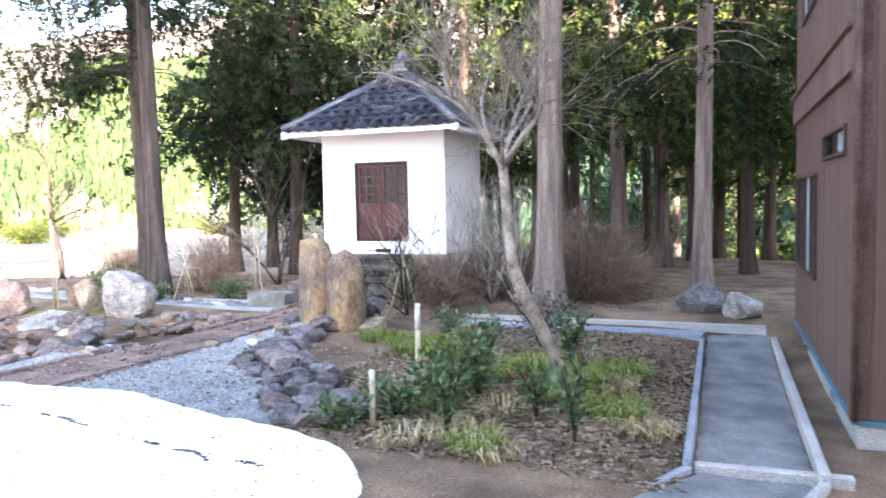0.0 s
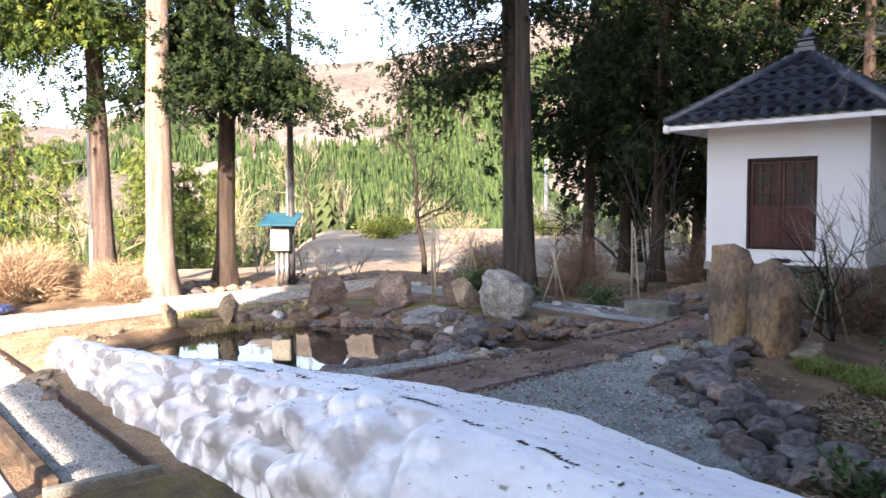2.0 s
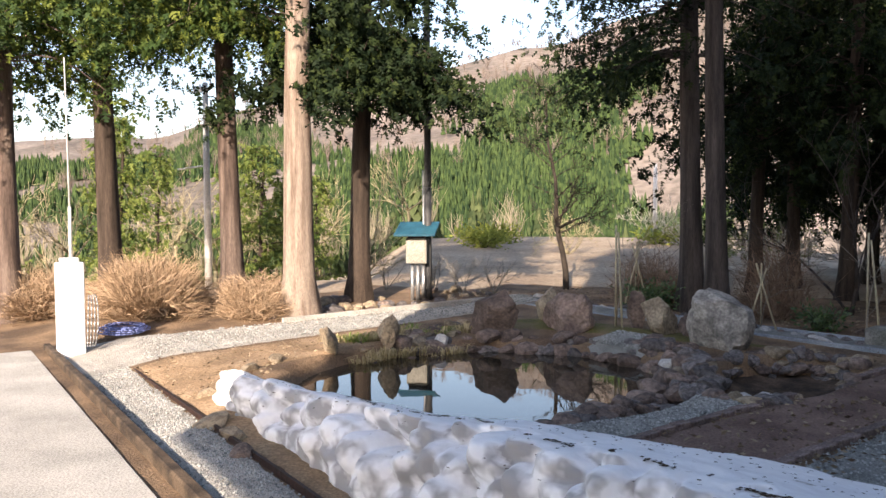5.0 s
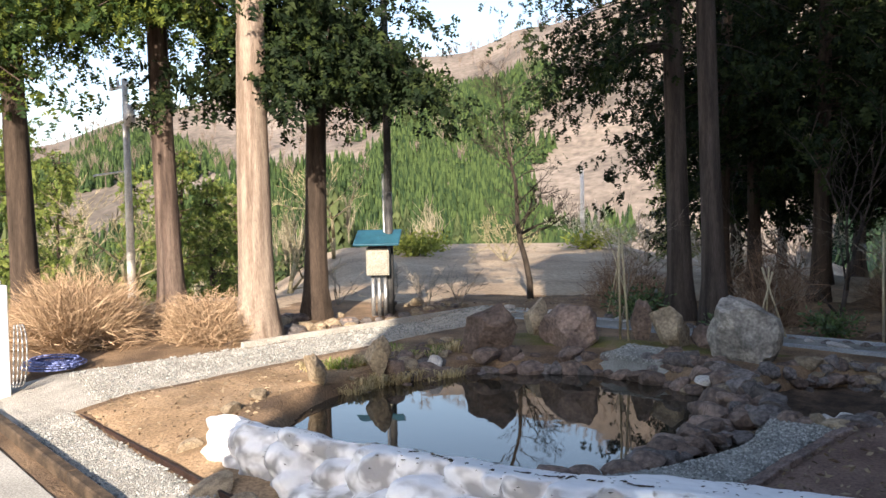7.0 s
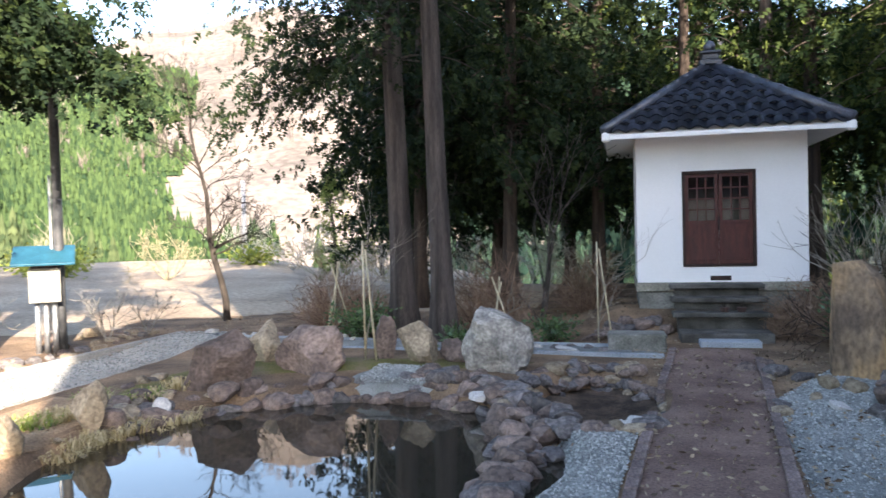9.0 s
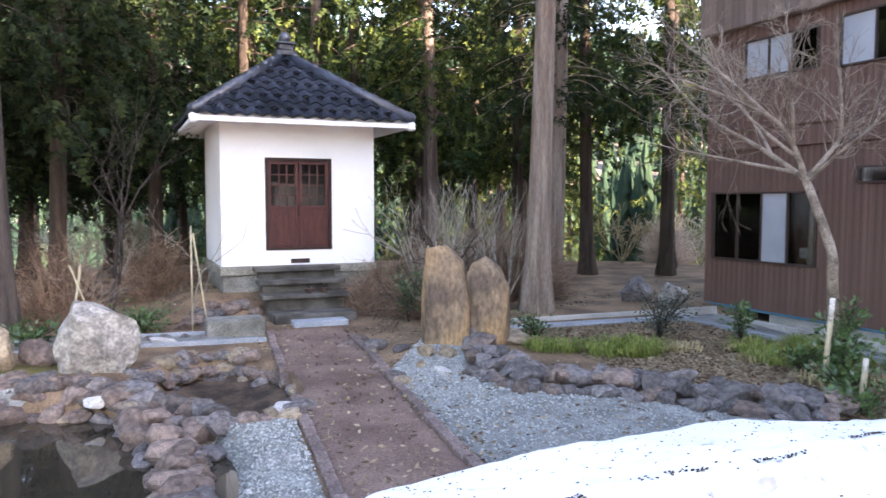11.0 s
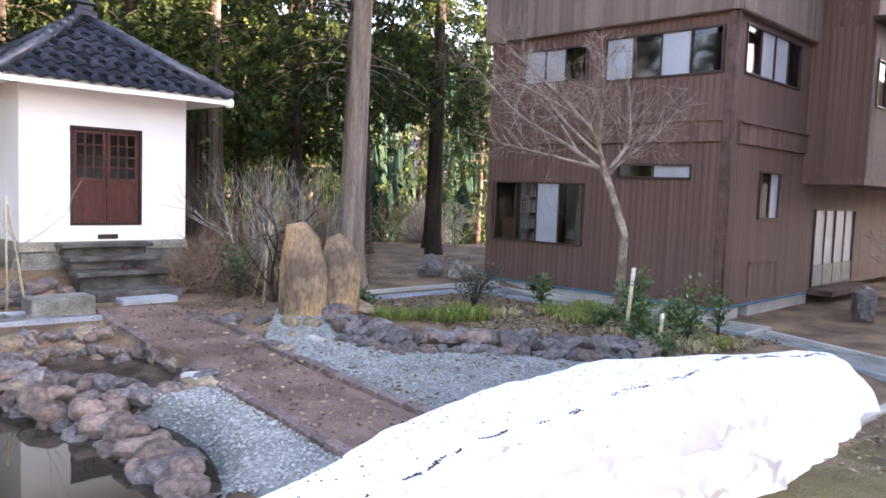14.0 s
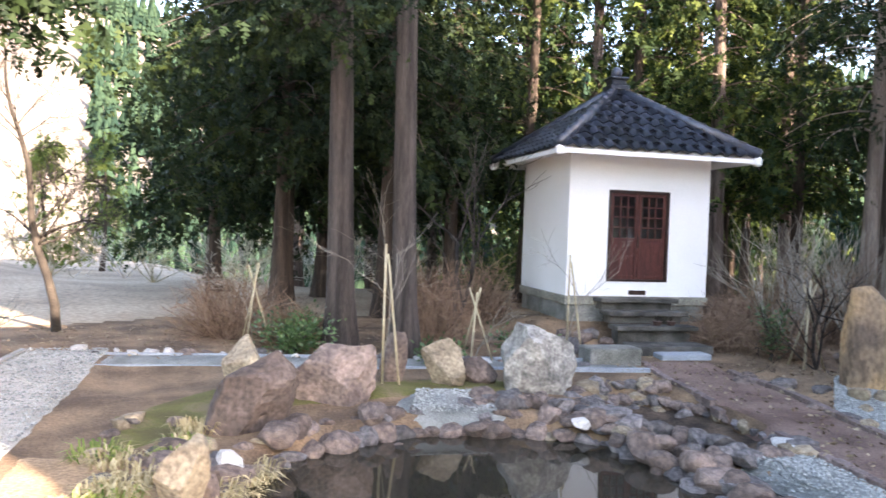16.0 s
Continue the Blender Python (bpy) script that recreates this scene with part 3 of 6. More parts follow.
def walkway():
    w = new("concrete_walk", mesh_bm("concrete_walk", boxes((-14.6, 27.0, -1.34, 0.95, -0.4, -0.13), bevel=0.01), CONCRETE))
    w.matrix_basis = TEMPLE
    tagged(w, "pale sunlit concrete walk under the eave", "walkway", kind="structure")
    g = new("gutter", mesh_bm("gutter", boxes((-14.6, 27.0, 0.952, 1.12, -0.44, -0.36)), GUTTER))
    g.matrix_basis = TEMPLE
    tagged(g, "dark mossy drain channel beside the concrete walk", "gutter", kind="structure")
    for x0, x1 in ((-14.6, -9.6), (-9.59, -4.3)):
        kb = new("kerb", mesh_bm("kerb", boxes((x0, x1, 1.122, 1.23, -0.4, -0.04), bevel=0.015), RUSTY_KERB))
        kb.matrix_basis = TEMPLE
        tagged(kb, "weathered rust-stained concrete kerb along the drain", "kerb", kind="structure")
    lip = new("edging_board", mesh_bm("edging_board", boxes((-4.3, -4.2, 1.1, 1.95, -0.3, -0.08), bevel=0.01), DARK_CONCRETE))
    lip.matrix_basis = TEMPLE
    tagged(lip, "grey concrete edging across the gravel strip", "edging", kind="structure")
    ed = new("edging_board", mesh_bm("edging_board", boxes((-11.9, -4.3, 1.9, 1.93, -0.3, -0.09)), DARK_WOOD))
    ed.matrix_basis = TEMPLE
    tagged(ed, "dark timber edging of the gravel strip", "edging", kind="structure")


walkway()


def kerb_line(pts, w, z0, z1, mat, label):
    """A kerb of square section along a polyline."""
    for (ax, ay), (bx, by) in zip(pts, pts[1:]):
        L = math.hypot(bx - ax, by - ay)
        g = (ground(ax, ay) + ground(bx, by)) / 2
        ob = new("edging_kerb", mesh_bm("edging_kerb", boxes((0, L, -w / 2, w / 2, g + z0, g + z1), bevel=0.01), mat))
        ob.matrix_basis = pose(ax, ay, 0, 0, 0, math.degrees(math.atan2(by - ay, bx - ax)))
        tagged(ob, label, "kerb", kind="structure")


kerb_line([(1.03, 11.0), (1.03, 5.62), (-0.4, 2.75)], 0.07, -0.2, 0.07, BLUE_KERB, "grey-blue concrete edging of the gravel strip")
kerb_line([(2.0, 11.4), (2.0, 5.62), (0.8, 2.6)], 0.08, -0.2, 0.06, CONCRETE, "pale concrete edging of the gravel strip")
kerb_line([(1.08, 5.7), (2.2, 5.7)], 0.09, -0.2, 0.08, CONCRETE, "pale concrete edging crossing the gravel strip")
kerb_line([(-2.75, 11.3), (1.05, 11.05)], 0.32, -0.2, 0.05, BLUE_KERB, "grey-blue concrete kerb behind the planting bed")
kerb_line([(-2.75, 11.62), (1.9, 11.42)], 0.06, -0.2, 0.1, CONCRETE, "pale timber edging behind the planting bed")
kerb_line([(-14.2, 12.12), (-6.5, 11.52)], 0.06, -0.2, 0.035, BLUE_KERB, "pale edging of the narrow gravel walk")
kerb_line([(-14.2, 12.8), (-6.5, 12.05)], 0.06, -0.2, 0.05, BLUE_KERB, "pale edging of the narrow gravel walk")
kerb_line([(-15.5, 7.0), (-15.36, 13.2)], 0.08, -0.2, 0.06, CONCRETE, "pale edging of the gravel walk")
kerb_line([(-3.2, 3.05), (0.2, 2.9)], 0.1, -0.3, 0.04, CONCRETE, "weathered concrete kerb beside the snow heap")


# ---- shrine ----
def shrine():
    s = empty("shrine", pose(-5.4, 15.3, 0), "small white plastered shrine with a black tiled pyramid roof", "shrine")
    hw, hd, zb, zt = 1.4, 1.21, 0.94, 3.56
    dl, dr, db, dt = -0.63, 0.58, 1.21, 2.87
    part("wall", boxes((-hw, dl, -hd, -hd + 0.14, zb, zt)), PLASTER, s, "white plaster front wall beside the door")
    part("wall", boxes((dr, hw, -hd, -hd + 0.14, zb, zt)), PLASTER, s, "white plaster front wall beside the door")
    part("lintel", boxes((dl, dr, -hd, -hd + 0.14, dt, zt)), PLASTER, s, "white plaster over the door")
    part("threshold", boxes((dl, dr, -hd, -hd + 0.14, zb, db)), PLASTER, s, "white plaster below the door")
    part("wall", boxes((-hw, -hw + 0.14, -hd + 0.14, hd, zb, zt)), PLASTER, s, "white plaster side wall")
    part("wall", boxes((hw - 0.14, hw, -hd + 0.14, hd, zb, zt)), PLASTER, s, "white plaster side wall")
    part("wall", boxes((-hw + 0.14, hw - 0.14, hd - 0.14, hd, zb, zt)), PLASTER, s, "white plaster rear wall")
    part("base", boxes((-hw - 0.03, hw + 0.03, -hd - 0.03, hd + 0.03, 0.78, 0.937), bevel=0.012), STONE_BASE, s, "grey stone sill")
    part("plinth", boxes((-hw + 0.02, hw - 0.02, -hd + 0.02, hd - 0.02, -0.1, 0.778), bevel=0.01), DARK_CONCRETE, s, "dark stained plinth")
    part("floor", boxes((-1.2, 1.2, -1.0, 1.0, 0.95, 1.0)), DARK_WOOD, s)
    part("vent", boxes((-0.18, 0.16, -hd - 0.015, -hd + 0.01, 0.97, 1.05)), DARK_WOOD, s, "small dark vent slot")
    f = part("door_frame", boxes((dl, dl + 0.05, -hd - 0.02, -hd + 0.1, db, dt), (dr - 0.05, dr, -hd - 0.02, -hd + 0.1, db, dt), (dl + 0.05, dr - 0.05, -hd - 0.02, -hd + 0.1, dt - 0.05, dt), (dl + 0.05, dr - 0.05, -hd - 0.02, -hd + 0.1, db, db + 0.04), bevel=0.004), DARK_WOOD, s, "dark wooden door frame")
    mid = (dl + dr) / 2
    for a, b in ((dl + 0.052, mid - 0.004), (mid + 0.004, dr - 0.052)):
        z0, z1, zm = db + 0.043, dt - 0.053, db + 0.74
        st = 0.06
        y0, y1 = -hd + 0.02, -hd + 0.06
        d = part("door", boxes((a, a + st, y0, y1, z0, z1), (b - st, b, y0, y1, z0, z1), (a + st, b - st, y0, y1, z1 - 0.06, z1), (a + st, b - st, y0, y1, z0, z0 + 0.07), (a + st, b - st, y0, y1, zm, zm + 0.06), bevel=0.004), DOOR_RED, s, "red-brown wooden door leaf")
        part("panel", boxes((a + st, b - st, y0 + 0.015, y1 - 0.01, z0 + 0.07, zm)), DOOR_RED, d)
        w, h = (b - a - 2 * st), z1 - 0.06 - zm - 0.06
        for i in (1, 2):
            x = a + st + w * i / 3
            part("muntin", boxes((x - 0.011, x + 0.011, y0 + 0.005, y1 - 0.008, zm + 0.06, z1 - 0.06)), DOOR_RED, d)
        for i in (1, 2, 3):
            z = zm + 0.06 + h * i / 4
            part("muntin", boxes((a + st, b - st, y0 + 0.003, y1 - 0.01, z - 0.011, z + 0.011)), DOOR_RED, d)
        part("pane", boxes((a + st, b - st, y1 - 0.006, y1 - 0.002, zm + 0.06, z1 - 0.06)), GLASS, d)
    part("latch", boxes((mid - 0.02, mid + 0.02, -hd - 0.0, -hd + 0.02, db + 0.62, db + 0.86), bevel=0.005), DARK_WOOD, s)
    # roof
    he, ze, za = 1.92, 3.50, 4.86
    bm = bmesh.new()
    lo = [bm.verts.new((x * he, y * he, ze - 0.02)) for x, y in ((-1, -1), (1, -1), (1, 1), (-1, 1))]
    bo = [bm.verts.new((x * he, y * he, ze - 0.09)) for x, y in ((-1, -1), (1, -1), (1, 1), (-1, 1))]
    inn = [bm.verts.new((x * (hw - 0.1), y * (hd - 0.1), ze + 0.02)) for x, y in ((-1, -1), (1, -1), (1, 1), (-1, 1))]
    ap = bm.verts.new((0, 0, za - 0.02))
    for i in range(4):
        j = (i + 1) % 4
        bm.faces.new((lo[i], lo[j], ap))
        bm.faces.new((bo[i], bo[j], lo[j], lo[i]))
        bm.faces.new((inn[i], inn[j], bo[j], bo[i]))
    bmesh.ops.recalc_face_normals(bm, faces=bm.faces[:])
    part("roof", bm, PLASTER, s, "white plastered soffit and fascia")
    # tiles
    V, F = [], []
    n, tw, tl, th = 8, 0.255, 0.29, 0.022
    for k in range(2):
        for e, y in ((0, 0.0), (1, tl)):
            for i in range(n + 1):
                t = i / n
                h = 0.028 * math.sin(2 * math.pi * (t - 0.12)) + (0.02 if e == 0 else 0.0)
                V.append(((t - 0.5) * tw * 1.04, y, h + (th if k else 0)))
    q = n + 1
    for i in range(n):
        F += [(2 * q + i, 2 * q + i + 1, 3 * q + i + 1, 3 * q + i), (i, 2 * q + i, 2 * q + i + 1, i + 1)]
    for i, sgn in ((0, 1), (n, -1)):
        F.append((i, q + i, 3 * q + i, 2 * q + i))
    tile = mesh_of("tile", V, F, TILE, smooth=True)
    slope = math.hypot(he, za - ze)
    tilt = math.atan2(za - ze, he)
    rows = int(slope / 0.235)
    roof_tiles = part("tiling", boxes((-0.12, 0.12, -0.12, 0.12, za - 0.06, za + 0.05), bevel=0.01), TILE, s, "black glazed roof tiles")
    for side in range(4):
        turn = Matrix.Rotation(side * math.pi / 2, 4, "Z")
        for r in range(rows):
            d = r * 0.235
            half = he * (1 - (d + 0.12) / slope)
            cnt = max(1, int(round(2 * half / tw)))
            for i in range(cnt):
                x = (i - (cnt - 1) / 2) * tw
                m = turn @ Matrix.Translation((x, -he - 0.02 + d * math.cos(tilt), ze + 0.015 + d * math.sin(tilt))) @ Matrix.Rotation(tilt - 0.02 + random.uniform(-0.012, 0.012), 4, "X")
                part("tile", tile, None, roof_tiles, m=m)
    for side in range(4):
        a = math.radians(45 + 90 * side)
        c = Vector((math.cos(a), math.sin(a), 0)) * he * math.sqrt(2)
        p0, p1 = Vector((c.x, c.y, ze + 0.06)), Vector((0, 0, za + 0.06))
        segs = []
        for i in range(11):
            q0, q1 = p0.lerp(p1, i / 11), p0.lerp(p1, (i + 1.1) / 11)
            segs.append((q0 + Vector((0, 0, 0.045)), q1 + Vector((0, 0, 0.03)), 0.075, 0.062))
        hip = part("hip_ridge", tube_mesh("hip_ridge", [(p0, p1, 0.10, 0.10)], TILE, 8), None, s, "rounded hip ridge tiles")
        for sg in segs:
            part("ridge_tile", tube_mesh("ridge_tile", [sg], TILE, 8), None, hip)
        e = (c * 1.0)
        part("corner_cap", boxes((e.x * 0.985 - 0.07, e.x * 0.985 + 0.07, e.y * 0.985 - 0.07, e.y * 0.985 + 0.07, ze - 0.13, ze + 0.03), bevel=0.03), PLASTER, s, "white plaster eave corner")
    fin = part("finial", boxes((-0.2, 0.2, -0.2, 0.2, za + 0.03, za + 0.13), (-0.15, 0.15, -0.15, 0.15, za + 0.13, za + 0.24), (-0.19, 0.19, -0.19, 0.19, za + 0.24, za + 0.29), bevel=0.015), TILE, s, "black tile roof finial")
    b2 = bmesh.new()
    bmesh.ops.create_uvsphere(b2, u_segments=14, v_segments=9, radius=0.11, matrix=Matrix.Translation((0, 0, za + 0.38)) @ Matrix.Diagonal((1, 1, 1.15, 1)))
    part("knob", b2, TILE, fin, smooth=True)
    # steps
    st = empty("stone_steps", pose(-5.5, 14.08, 0), "dark weathered stone steps before the shrine door", "steps")
    for i, (z, y) in enumerate(((0.93, 0.36), (0.73, 0.70), (0.52, 1.04))):
        zz = z - 0.075
        part("tread", boxes((-0.78, 0.74, -y, -y + 0.4, zz, z), bevel=0.012), STEP_STONE, st)
        part("riser", boxes((-0.70, 0.66, -y + 0.14, -y + 0.39, 0.0 if i == 2 else z - 0.21, zz - 0.002)), STEP_STONE, st)
    part("landing", boxes((-0.7, 0.66, -1.62, -1.05, 0.0, 0.27), bevel=0.015), STEP_STONE, st)
    part("slab", boxes((-0.45, 0.42, -1.95, -1.64, 0.0, 0.2), bevel=0.015), BLUE_KERB, st, "pale stone front slab")
    for dx in (-0.12, 0.14):
        p = empty("flower_pot", pose(-5.35 + dx, 13.2, 0.525), "small low potted plant on the shrine step", "plant pot", "pots on the steps")
        bm = bmesh.new()
        bmesh.ops.create_cone(bm, cap_ends=True, segments=14, radius1=0.06, radius2=0.085, depth=0.07, matrix=Matrix.Translation((0, 0, 0.037)))
        part("pot", bm, POT, p)
        segs = [((0, 0, 0.07), (random.uniform(-.06, .06), random.uniform(-.06, .06), random.uniform(.12, .2)), 0.004, 0.002) for _ in range(16)]
        part("dry_plant", tube_mesh("dry_plant", segs, DARK_TWIG), None, p)
    tagged(new("stone_block", mesh_bm("stone_block", boxes((-7.3, -6.45, 11.85, 12.3, 0.0, 0.34), bevel=0.02), DARK_CONCRETE)), "long grey stone block beside the steps", "stone")


shrine()

# ---- brown house ----
BOARD = mesh_bm("board", boxes((0, 1, 0, 1, 0, 1)), SIDING)
BOARD_LIT = mesh_bm("board", boxes((0, 1, 0, 1, 0, 1)), SIDING_LIT)


def solid_wall(name, parent, m, width, z0, z1, holes, mat, thick=0.14):
    """A wall in its own frame (x along, y inward), with holes (x0, x1, z0, z1) through it."""
    xs = sorted({0, width, *[h[0] for h in holes], *[h[1] for h in holes]})
    zs = sorted({z0, z1, *[h[2] for h in holes], *[h[3] for h in holes]})
    specs = []
    for a, b in zip(xs, xs[1:]):
        for c, d in zip(zs, zs[1:]):
            u, v = (a + b) / 2, (c + d) / 2
            if not any(h[0] < u < h[1] and h[2] < v < h[3] for h in holes):
                specs.append((a, b, 0.02, thick, c, d))
    return part(name, boxes(*specs), mat, parent, m=m)


def clad(parent, width, z0, z1, holes, mesh, step=0.13):
    """Upright boards side by side, cut at the holes."""
    n = int(round(width / step))
    w = width / n
    for i in range(n):
        a, b = i * w, (i + 1) * w
        cuts = sorted((h[2], h[3]) for h in holes if h[0] < b - 0.03 and h[1] > a + 0.03)
        z = z0
        for c, d in cuts + [(z1, z1)]:
            if c - z > 0.05:
                ob = part("board", mesh, None, parent, m=Matrix.Translation((a + 0.00125, random.uniform(-0.002, 0.002), z)) @ Matrix.Diagonal((w - 0.0025, 0.02, c - z - 0.003, 1)))
            z = max(z, d)


def window(parent, x0, x1, z0, z1, panes, frame_mat=FRAME_BROWN, depth=0.05, bar=0.035):
    """A sliding window; panes: a string of g (glass) and f (frosted)."""
    fr = part("window", boxes((x0, x0 + bar, -0.03, depth, z0, z1), (x1 - bar, x1, -0.03, depth, z0, z1), (x0 + bar, x1 - bar, -0.03, depth, z1 - bar, z1), (x0 + bar, x1 - bar, -0.035, depth, z0, z0 + bar), bevel=0.003), frame_mat, parent)
    w = (x1 - x0 - 2 * bar) / len(panes)
    for i, k in enumerate(panes):
        a = x0 + bar + i * w
        if i:
            part("stile", boxes((a - 0.014, a + 0.014, -0.015, depth - 0.01, z0 + bar, z1 - bar)), frame_mat, fr)
        part("pane", boxes((a + 0.001, a + w - 0.001, 0.012 + 0.012 * (i % 2), 0.017 + 0.012 * (i % 2), z0 + bar, z1 - bar)), FROST if k == "f" else GLASS, fr)
    return fr


def house():
    X, Y, F0 = 2.35, 6.7, 0.1
    h = empty("brown_house", pose(0, 0, 0), "two-storey house clad in dark brown upright boards", "house")
    # west face: its own x runs from the far end to the corner
    mw = pose(X, 12.25, 0, 0, 0, -90)
    wy = lambda y: 12.25 - y
    low = (wy(12.03), wy(9.63), 0.97, 2.27)
    slit = (wy(8.9), wy(7.33), 2.38, 2.66)
    up1, up2 = (wy(11.3), wy(9.68), 4.33, 5.05), (wy(9.28), wy(6.86), 4.26, 5.1)
    holes = [low, slit, up1, up2]
    W = 12.25 - Y
    ww = solid_wall("wall", h, mw, W, F0, 8.4, holes, SIDING)
    clad(ww, W, F0, 5.3, holes + [(0.05, W - 0.1, 3.06, 3.42)], BOARD)
    window(ww, *low, "ggfg")
    window(ww, *slit, "gf")
    window(ww, *up1, "ffg")
    window(ww, *up2, "fgfg")
    part("band", boxes((0.05, W - 0.1, -0.05, 0.018, 3.06, 3.42), (0.03, W - 0.08, -0.09, -0.0, 3.42, 3.46), bevel=0.004), SIDING, ww, "horizontal belt board with a small ledge")
    jw = part("upper_storey", boxes((-0.1, W + 0.12, -0.14, 0.0, 5.3, 8.4), bevel=0.01), SIDING_LIT, ww, "projecting upper boarding in a lighter sunlit tone")
    clad(jw, W + 0.1, 5.32, 8.38, [], BOARD_LIT)
    for o in jw.children:
        o.matrix_basis = Matrix.Translation((-0.08, -0.16, 0)) @ o.matrix_basis
    part("foundation", boxes((0.0, 1.2, 0.02, 0.2, -0.6, F0 - 0.05), (1.65, 3.9, 0.02, 0.2, -0.6, F0 - 0.05), (4.3, W - 0.01, 0.02, 0.2, -0.6, F0 - 0.05), (1.2, 1.65, 0.02, 0.2, -0.6, -0.16), (3.9, 4.3, 0.02, 0.2, -0.6, -0.16)), CONCRETE, ww, "pale concrete footing with vents")
    part("flashing", boxes((-0.01, W + 0.03, -0.025, 0.02, F0 - 0.045, F0 - 0.005)), BLUE_LINE, ww, "thin blue flashing strip")
    # south face: x runs away from the corner
    ms = pose(X, Y, 0)
    so = lambda a, b, c, d: (a - X, b - X, c, d)
    upw, small, hatch = so(2.85, 5.5, 4.3, 5.2), so(3.87, 4.85, 1.68, 2.6), so(3.6, 4.9, 0.2, 0.85)
    door = so(6.95, 9.7, 0.16, 1.9)
    hs = [upw, small, door]
    SW = 16.0
    sw = solid_wall("wall", h, ms, SW, F0, 8.4, hs, SIDING)
    clad(sw, SW, F0, 5.3, hs + [so(2.75, 6.08, 3.05, 3.42), hatch], BOARD)
    window(sw, *upw, "gffg")
    window(sw, *small, "gf")
    part("band", boxes((0.42, 3.7, -0.05, 0.018, 3.05, 3.42), (0.4, 3.72, -0.09, 0.0, 3.42, 3.46), bevel=0.004), SIDING, sw, "horizontal belt board with a small ledge")
    part("hatch", boxes((hatch[0], hatch[1], -0.012, 0.018, hatch[2], hatch[3]), (hatch[0] - 0.03, hatch[1] + 0.03, -0.05, 0.0, hatch[3], hatch[3] + 0.035)), SIDING, sw, "low boarded hatch with a drip ledge")
    js = part("upper_storey", boxes((-0.12, SW, -0.14, 0.0, 5.3, 8.4), bevel=0.01), SIDING_LIT, sw, "projecting upper boarding in a lighter sunlit tone")
    clad(js, SW, 5.32, 8.38, [], BOARD_LIT)
    for o in js.children:
        o.matrix_basis = Matrix.Translation((0, -0.16, 0)) @ o.matrix_basis
    part("foundation", boxes((0.02, 0.9, 0.0, 0.2, -0.7, F0 - 0.05), (1.35, 4.4, 0.0, 0.2, -0.7, F0 - 0.05), (0.9, 1.35, 0.0, 0.2, -0.7, -0.2)), CONCRETE, sw, "pale concrete footing with a vent")
    part("flashing", boxes((-0.03, 4.4, -0.025, 0.02, F0 - 0.045, F0 - 0.005)), BLUE_LINE, sw, "thin blue flashing strip")
    part("corner_post", boxes((-0.05, 0.09, -0.05, 0.09, F0, 5.32), bevel=0.006), TRIM_WOOD, sw, "brown corner post with a pale downpipe")
    part("downpipe", tube_mesh("downpipe", [((-0.02, -0.09, 0.1), (-0.02, -0.09, 5.35), 0.028, 0.028)], TRIM_WOOD), None, sw)
    dr = window(sw, *door, "ffff", FRAME_BROWN)
    part("kick_panel", boxes((door[0] + 0.04, door[1] - 0.04, -0.01, 0.012, door[2] + 0.03, door[2] + 0.5)), BOX_GREY, dr, "weathered lower door panels")
    part("door_step", boxes((door[0] - 0.1, door[1] + 0.1, -0.5, 0.0, 0.02, 0.14)), TRIM_WOOD, sw)
    # jettied bay at the east
    bx, by0, zb = 6.05, 5.5, 2.55
    mb = pose(bx, Y, 0, 0, 0, -90)
    bw = solid_wall("wall", h, mb, Y - by0, zb, 8.4, [], SIDING)
    clad(bw, Y - by0, zb, 5.6, [], BOARD)
    mb2 = pose(bx, by0, 0)
    bh = [(0.25, 0.95, 4.0, 4.95), (1.3, 4.6, 3.1, 4.1)]
    bs2 = solid_wall("wall", h, mb2, 12.3, zb, 8.4, bh, SIDING)
    clad(bs2, 12.3, zb, 5.6, bh, BOARD)
    window(bs2, *bh[0], "g")
    window(bs2, *bh[1], "gg", WHITE_METAL, bar=0.08)
    part("bay_floor", boxes((bx, 18.3, by0 + 0.02, Y + 0.02, zb - 0.12, zb)), SIDING, h)
    part("pent_roof", boxes((0.9, 12.4, -1.0, 0.0, 5.0, 5.06)), ROOF_SHEET, bs2, "pale metal pent roof", m=pose(0, 0, 0.3, 14, 0, 0))
    part("eave", boxes((-0.3, 12.4, -0.35, 0.0, 5.6, 5.68)), DARK_WOOD, bs2)
    # closing walls, floors and roof
    part("wall", boxes((X + 0.16, 18.3, 12.1, 12.24, F0, 8.4), (18.2, 18.34, Y + 0.15, 12.09, -0.5, 8.4)), SIDING, h)
    part("floor", boxes((X + 0.15, 18.15, Y + 0.15, 12.08, 0.3, 0.4), (X + 0.15, 18.15, Y + 0.15, 12.08, 3.1, 3.3), (X + 0.15, 18.15, Y + 0.15, 12.08, 5.6, 5.7)), TRIM_WOOD, h)
    part("partition", boxes((5.2, 5.3, Y + 0.15, 12.08, 0.4, 5.6), (X + 0.15, 5.2, 9.3, 9.4, 0.4, 3.1)), CURTAIN, h)
    part("roof", boxes((X - 0.6, 18.8, Y - 1.8, 12.8, 8.4, 8.6)), ROOF_SHEET, h)
    # what shows behind the low window
    shelf = empty("bookshelf", pose(X + 0.17, 10.98, 0.4), "white open shelf with books and boxes behind glass", "shelf")
    part("case", boxes((0, 0.3, -0.02, 0.0, 0, 1.9), (0, 0.3, 0.4, 0.42, 0, 1.9), *[(0, 0.3, 0, 0.4, z, z + 0.02) for z in (0.5, 0.85, 1.2, 1.55, 1.88)]), WHITE_METAL, shelf)
